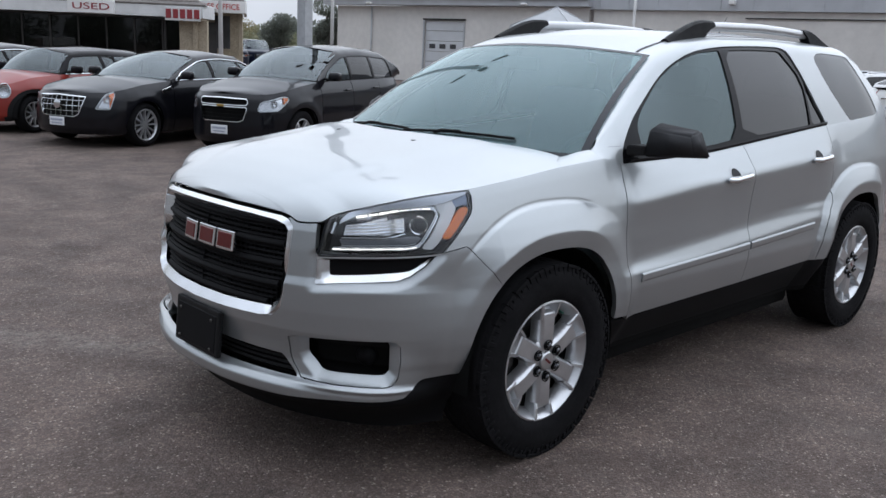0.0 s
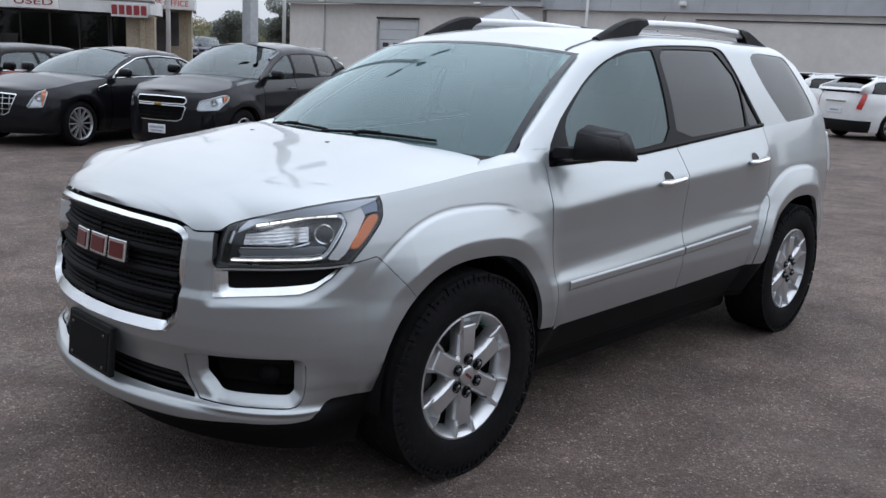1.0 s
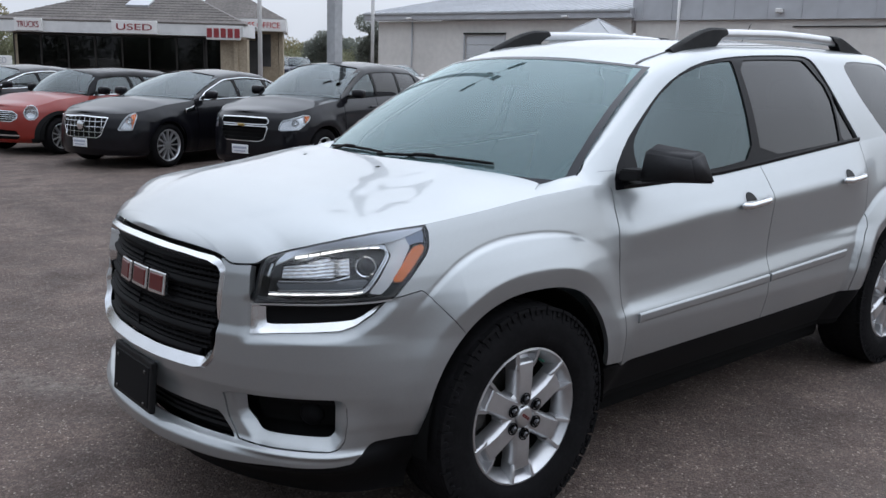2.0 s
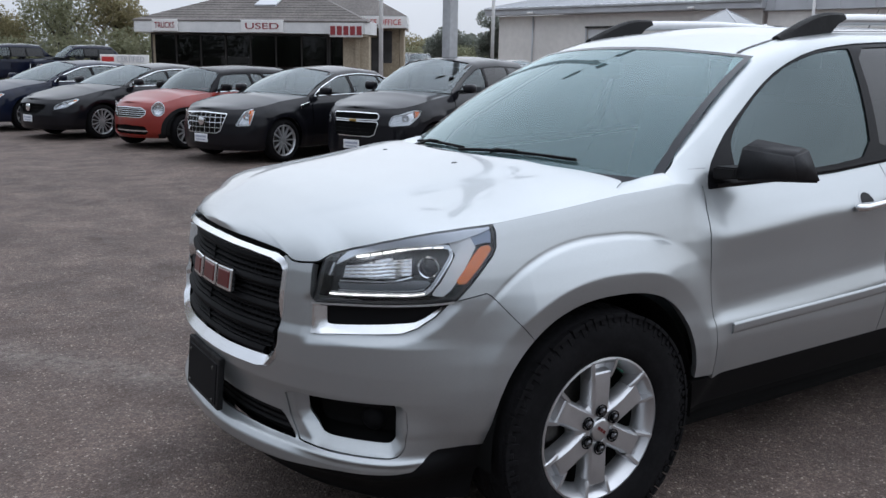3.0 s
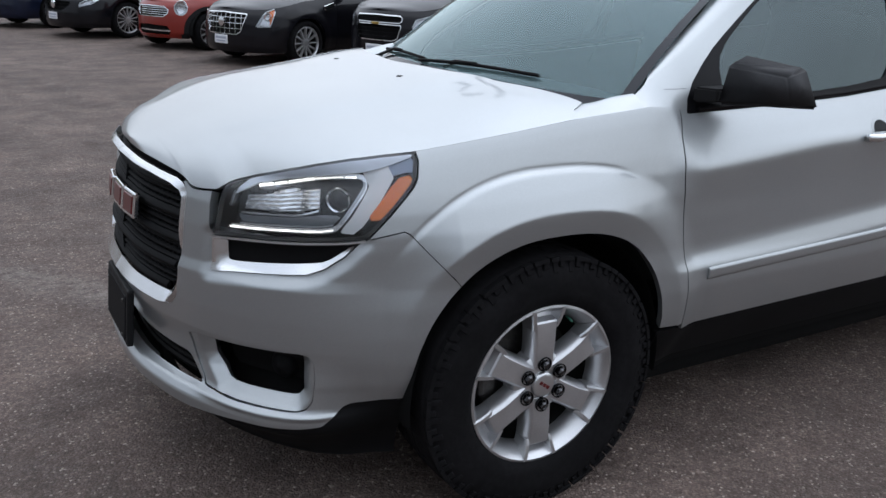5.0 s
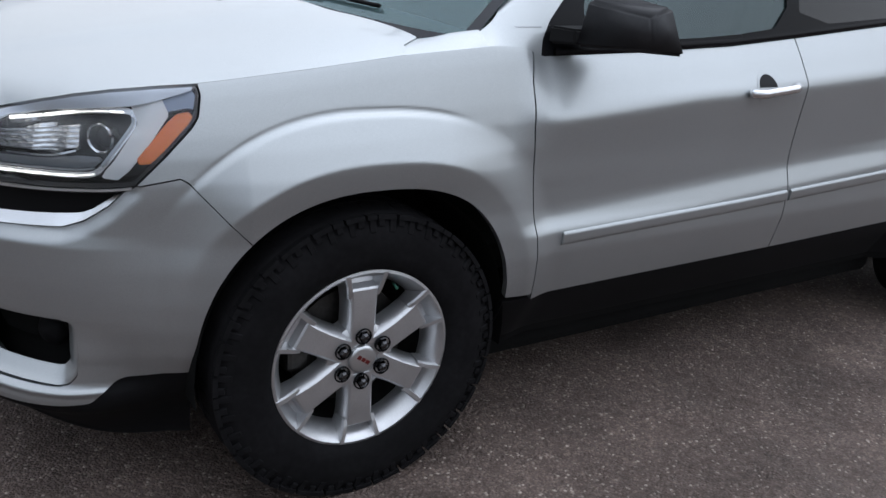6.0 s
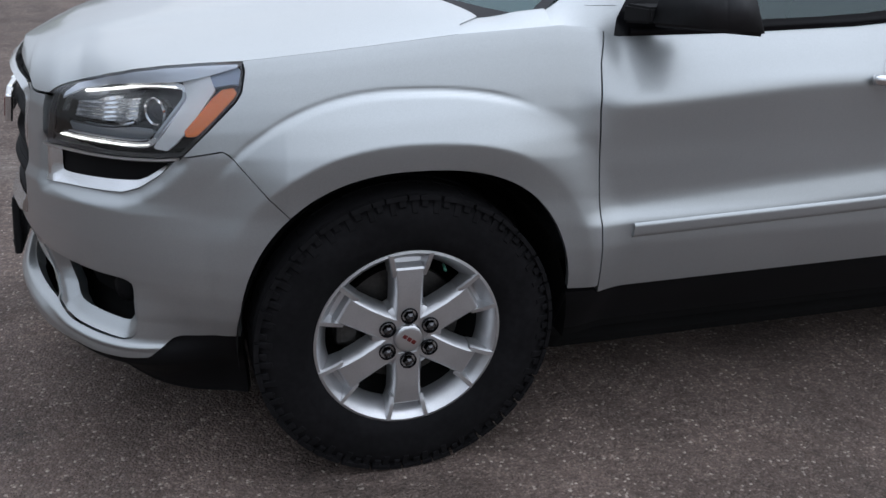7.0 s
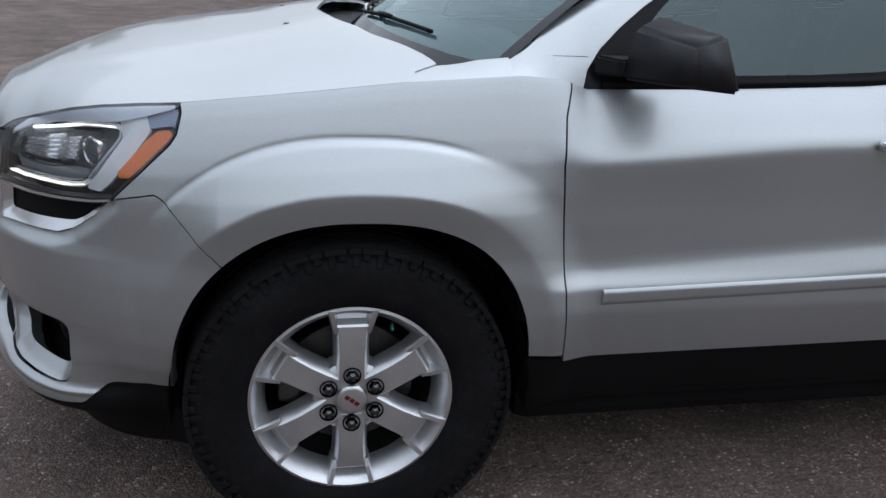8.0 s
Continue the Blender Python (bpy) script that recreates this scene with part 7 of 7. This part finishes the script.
        # mirror
        sg = 1 if mir else -1
        mx = a0 + 0.22
        mirror = part("door_mirror", box((0.13, 0.2, 0.13), (mx, sg * (half + 0.07), zc + 0.09), 0.04, 3), M[paint] if not roof_paint else M[roof_paint], car, smooth=True)
        part("mirror_arm", box((0.07, 0.12, 0.04), (mx - 0.01, sg * (half - 0.06), zc + 0.05), 0.012, 1), M["black_plastic"], mirror)
        if rails:
            xs = np.linspace(a1 + 0.2, roof_end - 0.05, 14)
            rzs = B.G(xs, np.full(14, 1.15))[:, 2] + 0.05 * np.sin(np.linspace(0.1, math.pi - 0.1, 14)) ** 0.4
            V, F = tube([(x, sg * (yt - 0.04), z) for x, z in zip(xs, rzs)], 0.018, 6)
            child("roof_rail", mesh_from("roof_rail", V, F), M["satin"], car)
    panel("roof", Sheet(cut(a1 - 0.14, roof_end + 0.1, 0.06), cut(1.12, 2.88, 0.06)).keep(lambda x, w: x - a1 + 0.12 * (1 - (w - 2) ** 2)), B.G, rp, car, depth=0.02)
    g = panel("rear_window", Sheet(cut(roof_end + 0.1, r2, 0.06), cut(1.12, 2.88, 0.06)), B.G, M["dark_glass"], car, depth=0)
    if not tall:
        panel("boot_lid", Sheet(cut(r2, tail - 0.06, 0.06), cut(1.02, 2.98, 0.06)), B.G, M[paint], car, depth=0.02)
    else:
        panel("tailgate_top", Sheet(cut(r2, tail - 0.04, 0.05), cut(1.02, 2.98, 0.06)), B.G, M[paint], car, depth=0.02)
    # lamps, grille, intake, plate
    for poly in lamps:
        f = inside(poly)
        p = np.array(poly)
        for mir in (False, True):
            rng = (cut(p[:, 0].min() - 0.02, p[:, 0].max() + 0.02, 0.025), cut(p[:, 1].min() - 0.02, p[:, 1].max() + 0.02, 0.02))
            lamp = panel("headlamp", Sheet(*rng).keep(lambda s, z: f(s, z) + 0.002), lambda s, z: B.L(s, z, 0.05), M["lamp_silver"], car, "clear headlamp", depth=0, mirror=mir)
            panel("lens", Sheet(*rng).keep(lambda s, z: f(s, z) - 0.002), B.L, M["lens"], lamp, depth=0, mirror=mir).visible_shadow = False
            panel("lamp_rim", Sheet(cut(p[:, 0].min() - 0.02, p[:, 0].max() + 0.02, 0.012), cut(p[:, 1].min() - 0.02, p[:, 1].max() + 0.02, 0.01)).keep(lambda s, z: f(s, z) - 0.001).keep(lambda s, z: 0.012 - f(s, z)), lambda s, z: B.L(s, z, 0.004), M["satin"], lamp, depth=0.045, mirror=mir)
            if len(poly) < 12:
                tip = float(p[:, 0].max())
                panel("amber_corner", Sheet(*rng).keep(lambda s, z: f(s, z) - 0.012).keep(lambda s, z: s - tip + 0.11), lambda s, z: B.L(s, z, 0.02), M["amber"], lamp, depth=0.01, mirror=mir)
            c = p.mean(0)
            q = B.L(np.array([c[0]]), np.array([c[1]]), 0.03)[0]
            r = (0.4 if len(poly) > 12 else 0.2) * min(np.ptp(p[:, 0]), np.ptp(p[:, 1]))
            V, F = lathe([(r, -0.02), (r * 0.85, -0.012), (r * 0.5, 0.0), (0, 0.004)], 20)
            child("lamp_bowl", mesh_from("lamp_bowl", V, F), M["lamp_silver"], lamp, m=pose(q[0], -q[1] if mir else q[1], q[2], 0, 0, -135 if mir else -45))
    if cladding:
        for mir in (False, True):
            sh = Sheet(cut(B.sx(-0.45), B.sx(wb + 0.5), 0.03), cut(zl, 0.8, 0.025)).keep(lambda s, z: B.F(B.x_of(s), z) - 1).keep(lambda s, z: np.maximum(1.16 - B.F(B.x_of(s), z), 0.27 - z))
            panel("arch_trim", sh, lambda s, z: B.L(s, z, -0.008), M["black_plastic"], car, "black wheel arch and sill trim", depth=0.02, mirror=mir)
    for grille in grilles:
        f = inside(grille)
        p = np.array(grille)
        x0, x1, z0, z1 = -p[:, 0].max(), p[:, 0].max(), p[:, 1].min(), p[:, 1].max()
        fm = lambda s, z: f(np.abs(s), z)
        gr = panel("grille", Sheet(cut(x0 - 0.02, x1 + 0.02, 0.03), cut(z0 - 0.02, z1 + 0.02, 0.02)).keep(lambda s, z: fm(s, z) + 0.004), lambda s, z: B.L(s, z, 0.05), M["cavity"], car, "black grille in a bright frame", depth=0)
        panel("grille_frame", Sheet(cut(x0 - 0.02, x1 + 0.02, 0.012), cut(z0 - 0.02, z1 + 0.02, 0.01)).keep(lambda s, z: fm(s, z) + 0.008).keep(lambda s, z: 0.006 - fm(s, z)), lambda s, z: B.L(s, z, -0.006), M[grille_mat], gr, depth=0.04)
        for k in range(bars[0]):
            zz = z0 + (z1 - z0) * (k + 1) / (bars[0] + 1)
            sh = Sheet(cut(x0, x1, 0.03), zz + np.linspace(-0.0045, 0.0045, 3)).keep(fm)
            panel("grille_bar", sh, lambda s, z: B.L(s, z, 0.014), M[bar_mat], gr, depth=0.006)
        for k in range(bars[1]):
            ss = x0 + (x1 - x0) * (k + 1) / (bars[1] + 1)
            sh = Sheet(ss + np.linspace(-0.0045, 0.0045, 3), cut(z0, z1, 0.03)).keep(fm)
            panel("grille_post", sh, lambda s, z: B.L(s, z, 0.012), M[bar_mat], gr, depth=0.006)
        if emblem and grille is grilles[-1] and emblem_mat == "gold":
            q = B.L(np.array([0.0]), np.array([emblem[1]]), -0.012)[0]
            part("emblem", box((0.02, emblem[0] * 2.0, emblem[0] * 0.6), (q[0], 0, q[2]), 0.006, 2), M[emblem_mat], gr)
        elif emblem and grille is grilles[-1]:
            q = B.L(np.array([0.0]), np.array([emblem[1]]), -0.014)[0]
            V, F = lathe([(0, -0.012), (emblem[0] * 0.7, -0.012), (emblem[0], -0.004), (emblem[0], 0.02)], 20)
            child("emblem", mesh_from("emblem", V, F, sharp=30), M[emblem_mat], gr, m=pose(q[0], 0, q[2], 0, 0, -90))
    if intake:
        f = inside(intake)
        p = np.array(intake)
        gi = panel("lower_intake", Sheet(cut(-p[:, 0].max(), p[:, 0].max(), 0.03), cut(p[:, 1].min(), p[:, 1].max(), 0.02)).keep(lambda s, z: f(np.abs(s), z)), lambda s, z: B.L(s, z, 0.05), M["cavity"], car, depth=0)
        sh = Sheet(cut(-p[:, 0].max(), p[:, 0].max(), 0.03), p[:, 1].mean() + np.linspace(-0.012, 0.012, 3)).keep(lambda s, z: f(np.abs(s), z))
        panel("intake_bar", sh, lambda s, z: B.L(s, z, 0.02), M[bar_mat], gi, depth=0.02)
    if plate:
        q = B.L(np.array([0.0]), np.array([plate_z]))[0]
        pl = part("front_plate", box((0.012, 0.29, 0.125), (q[0] - 0.012, 0, plate_z), 0.004, 1), M["plate_white"], car, "white dealer plate with blurred lettering")
        part("plate_bar", box((0.004, 0.24, 0.03), (q[0] - 0.0195, 0, plate_z + 0.02), 0.001, 1), M["plate_grey"], pl)
        part("plate_bar", box((0.004, 0.2, 0.018), (q[0] - 0.0195, 0, plate_z - 0.027), 0.001, 1), M["plate_grey"], pl)
    if rear_lamp:
        f = inside(rear_lamp)
        p = np.array(rear_lamp)
        for mir in (False, True):
            panel("tail_lamp", Sheet(B.s[-1] - cut(p[:, 0].min() - 0.02, p[:, 0].max() + 0.02, 0.02)[::-1], cut(p[:, 1].min() - 0.02, p[:, 1].max() + 0.02, 0.02)).keep(lambda s, z: f(B.s[-1] - s, z)), lambda s, z: B.L(s, z, -0.012), M["red_lens"], car, "red tail lamp", depth=0.03, mirror=mir)
        q = B.L(np.array([B.s[-1] - 0.001]), np.array([0.72]))[0]
        pl = part("rear_plate", box((0.012, 0.52, 0.15), (q[0] + 0.008, 0, 0.74), 0.004, 1), M["plate_white"], car, "white dealer plate with blurred lettering")
        part("plate_bar", box((0.004, 0.3, 0.04), (q[0] + 0.0155, 0, 0.74), 0.001, 1), M["plate_grey"], pl)
        sh = Sheet(B.s[-1] - cut(0.0, 1.1, 0.04)[::-1], cut(zl, 0.5, 0.04)).keep(lambda s, z: B.F(B.x_of(s), z) - 1)
        for mir in (False, True):
            panel("rear_lower_trim", sh, lambda s, z: B.L(s, z, -0.01), M["black_plastic"], car, depth=0.03, mirror=mir)
        part("spoiler", box((0.22, 1.24, 0.035), (roof_end + 0.12, 0, height - 0.05), 0.014, 2, turn=pose(0, 0, 0, 0, 6, 0)), M["gloss_black"], car)
        q = B.L(np.array([B.s[-1] - 0.001]), np.array([1.0]))[0]
        part("plate_bar_chrome", box((0.03, 0.72, 0.05), (q[0] + 0.012, 0, 0.98), 0.01, 2), M["chrome"], car, "bright handle bar over the plate")
        part("rear_wiper", box((0.02, 0.4, 0.02), (r2 - 0.06, 0.12, 1.34), 0.005, 1, turn=pose(0, 0, 0, 8, 0, 0)), M["black_plastic"], car)
    # wheels, liners, underbody, cabin
    for x in (0.0, wb):
        for sg in (-1, 1):
            make_wheel(car, (x, sg * (half - 0.13), hub), sg, R=hub, rim=rim, width=0.215, spokes=spokes, style="road")
            V, F = [], []
            for k in range(15):
                a = math.pi * (k / 14 * 1.1 - 0.05)
                V += [(x + B.arch[0] * 1.02 * math.cos(a), sg * (half - 0.03), hub + B.arch[1] * 1.02 * math.sin(a)), (x + B.arch[0] * 1.02 * math.cos(a), sg * (half - 0.3), hub + B.arch[1] * 1.02 * math.sin(a))]
            F = [(2 * k, 2 * k + 1, 2 * k + 3, 2 * k + 2) for k in range(14)]
            F.append(tuple(range(1, 30, 2)))
            child("arch_liner", mesh_from("arch_liner", V, F), M["cavity"], car)
    part("underbody", box((tail - nose - 0.5, 2 * half - 0.5, 0.14), ((tail + nose) / 2, 0, 0.27), 0.04), M["cavity"], car)
    bm = box((r2 - a0 - 0.2, 2 * half - 0.3, 0.1), ((r2 + a0) / 2, 0, 0.45), 0.02)
    box((0.4, 2 * half - 0.35, 0.2), (a0 + 0.15, 0, zc - 0.1), 0.06, 2, bm=bm)
    part("cabin_floor_and_dash", bm, M["interior"], car)
    for x in (a0 + 1.0, a0 + 1.85):
        for y in (-0.36, 0.36):
            bm = box((0.48, 0.48, 0.15), (x - 0.15, y, zc - 0.35), 0.05, 2)
            box((0.13, 0.46, 0.58), (x + 0.15, y, zc - 0.02), 0.05, 2, turn=pose(0, 0, 0, 0, 14, 0), bm=bm)
            box((0.09, 0.24, 0.16), (x + 0.24, y, zc + 0.32), 0.035, 2, bm=bm)
            part("seat", bm, M["seat_cloth"], car, smooth=True, sharp=40)
    car.matrix_world = pose(*at, 0, 0, rz)
    return car


M["plate_white"] = material("white_plate", (0.7, 0.71, 0.73), 0.45, stain=0.05, stain_scale=20)
M["plate_grey"] = material("grey_plate_lettering", (0.35, 0.38, 0.45), 0.5, stain=0.1, stain_scale=40)

crossover = parked_car("crossover", "black compact crossover with a split bright-edged grille", "black_paint", (4.6, 8.65, 0), 22, nose=-0.84, tail=3.42, wb=2.555, half=0.885, hub=0.345, height=1.66, belt=(0.9, 1.09, 1.16), screen_x=(0.5, 1.28),
                       roof_end=2.75, deck=(3.2, 1.2), lamps=([(0.57, 0.7), (0.6, 0.665), (0.88, 0.685), (1.06, 0.82), (1.1, 0.89), (0.98, 0.895), (0.62, 0.81)],), grille=[(-0.01, 0.755), (0.4, 0.755), (0.43, 0.78), (0.43, 0.82), (0.4, 0.845), (-0.01, 0.855)], grille2=[(-0.01, 0.52), (0.3, 0.52), (0.37, 0.55), (0.42, 0.7), (0.41, 0.725), (-0.01, 0.73)], emblem_mat="gold",
                       bars=(3, 0), bar_mat="grille_black", doors=(0.5, 1.45, 2.35), tall=True, spokes=5, emblem=(0.055, 0.742), plate_z=0.4, privacy=True)
saloon = parked_car("saloon", "black luxury saloon with a bright egg-crate grille", "black_paint", (3.09, 10.69, 0), 22, nose=-0.86, tail=4.0, wb=2.88, half=0.92, hub=0.335, height=1.47, belt=(0.8, 0.99, 1.05), screen_x=(0.62, 1.42),
                    roof_end=2.55, deck=(3.35, 1.05), lamps=([(0.6, 0.565), (0.83, 0.575), (0.93, 0.82), (0.9, 0.835), (0.76, 0.795), (0.68, 0.7)],), grille=[(-0.01, 0.46), (0.3, 0.46), (0.37, 0.5), (0.47, 0.75), (-0.01, 0.77)], bars=(3, 8),
                    doors=(0.62, 1.66, 2.62), chrome_line=True, spokes=12, rim=0.24, emblem=(0.065, 0.63), plate_z=0.38)
for side in (-1, 1):
    vent = part("fender_vent", box((0.2, 0.012, 0.06), (0.44, side * 0.915, 0.86), 0.004, 1, turn=pose(0, 0, 0, 0, -14, 0)), M["chrome"], saloon, "bright framed fender vent")
    part("vent_opening", box((0.15, 0.014, 0.03), (0.44, side * 0.916, 0.86), 0.002, 1, turn=pose(0, 0, 0, 0, -14, 0)), M["grille_black"], vent)
hatchback = parked_car("hatchback", "small orange-red hatchback with a black roof", "red_paint", (2.35, 13.1, 0), 22, nose=-0.64, tail=3.06, wb=2.467, half=0.84, hub=0.31, height=1.43, belt=(0.78, 0.96, 1.0), screen_x=(0.6, 0.98),
                       roof_end=2.8, deck=(3.0, 1.0), lamps=([(0.66 + 0.122 * math.cos(a), 0.695 + 0.125 * math.sin(a)) for a in np.linspace(0, 2 * math.pi, 19)[:-1]],), grille=[(-0.01, 0.55), (0.34, 0.55), (0.43, 0.6), (0.44, 0.66), (0.36, 0.71), (-0.01, 0.72)], bars=(4, 0),
                       intake=[(-0.01, 0.24), (0.42, 0.24), (0.48, 0.3), (0.42, 0.4), (-0.01, 0.42)], doors=(0.58, 1.62, 2.1), roof_paint="gloss_black", chrome_line=True, spokes=10, rim=0.21, plate=False, cladding=True)
sedan = parked_car("sedan", "black mid-size sedan with swept headlamps and bright window lines", "black_paint", (1.46, 15.67, 0), 22, nose=-0.97, tail=3.9, wb=2.79, half=0.92, hub=0.335, height=1.44, belt=(0.74, 0.98, 1.04), screen_x=(0.55, 1.4),
                   roof_end=2.55, deck=(3.4, 1.03), lamps=([(0.62, 0.57), (0.86, 0.62), (1.12, 0.76), (1.05, 0.775), (0.8, 0.72), (0.62, 0.64)],), grille=[(-0.01, 0.5), (0.24, 0.5), (0.42, 0.6), (0.44, 0.66), (-0.01, 0.68)], bars=(2, 0), grille_mat="grille_black", bar_mat="grille_black",
                   doors=(0.6, 1.62, 2.58), chrome_line=True, spokes=14, rim=0.24, emblem=(0.07, 0.6), plate_z=0.4)
sedan2 = parked_car("sedan", "dark blue-grey sedan with bright window lines", "navy_paint", (0.5, 18.2, 0), 22, nose=-0.97, tail=3.9, wb=2.79, half=0.92, hub=0.335, height=1.47, belt=(0.76, 1.0, 1.05), screen_x=(0.55, 1.4),
                    roof_end=2.55, deck=(3.4, 1.04), lamps=([(0.6, 0.57), (0.86, 0.62), (1.1, 0.76), (1.05, 0.785), (0.8, 0.74), (0.62, 0.66)],), grille=[(-0.01, 0.5), (0.3, 0.5), (0.42, 0.6), (0.44, 0.68), (-0.01, 0.7)], bars=(3, 0),
                    doors=(0.6, 1.62, 2.58), chrome_line=True, spokes=10, rim=0.25, plate_z=0.4)

# white SUV seen from behind, and vehicles farther off
wagon = parked_car("white_suv", "white mid-size SUV with tall red tail lamps and roof rails", "white_paint", (25.2, 3.86, 0), 152, nose=-0.95, tail=3.85, wb=2.8, half=0.955, hub=0.36, height=1.67, belt=(0.95, 1.1, 1.2), screen_x=(0.5, 1.35), roof_end=3.22,
                   deck=(3.76, 1.2), lamps=([(0.6, 0.6), (0.85, 0.62), (1.0, 0.85), (0.7, 0.8)],), grille=[(-0.01, 0.5), (0.35, 0.5), (0.45, 0.78), (-0.01, 0.8)], bars=(3, 5), doors=(0.55, 1.6, 2.5), tall=True, spokes=7, rails=True, privacy=True, plate=False,
                   rear_lamp=[(0.68, 0.8), (0.82, 0.78), (0.94, 1.17), (0.8, 1.2)], group="cars parked across the lot")
for x, y, rz in ((33.5, 8.6, 150), (25.6, 31.9, 78), (0.6, 55.2, 20), (29.6, 7.2, 152)):
    copy_thing(wagon, pose(x, y, 0, 0, 0, rz))
red_suv = parked_car("red_suv", "dark red SUV with roof rails far across the lot", "red_paint", (31.6, 10.2, 0), 160, nose=-0.95, tail=3.85, wb=2.8, half=0.95, hub=0.36, height=1.66, belt=(0.95, 1.1, 1.2), screen_x=(0.5, 1.35), roof_end=3.42,
                     deck=(3.7, 1.2), doors=(0.55, 1.6, 2.5), tall=True, spokes=7, rails=True, privacy=True, plate=False, group="cars parked across the lot")
pickup = parked_car("dark_suv", "large dark SUV parked behind the row", "navy_paint", (6.85, 52.4, 0), 8, nose=-0.95, tail=4.1, wb=3.0, half=1.0, hub=0.4, height=2.1, belt=(1.2, 1.38, 1.42), screen_x=(0.6, 1.25), roof_end=3.4, deck=(3.8, 1.42),
                    lamps=([(0.6, 0.85), (0.9, 0.87), (0.98, 1.02), (0.6, 1.0)],), grille=[(-0.01, 0.75), (0.42, 0.75), (0.45, 1.02), (-0.01, 1.03)], bars=(2, 0), doors=(0.6, 1.7, 2.7), tall=True, spokes=6, rails=True, privacy=True, plate=False, rim=0.25, group="vehicles behind the row")
for x, y, rz in ((3.2, 54.0, 8), (-1.2, 55.5, 15), (28.9, 50.7, 62), (33.2, 54.5, 66)):
    copy_thing(pickup, pose(x, y, 0, 0, 0, rz))
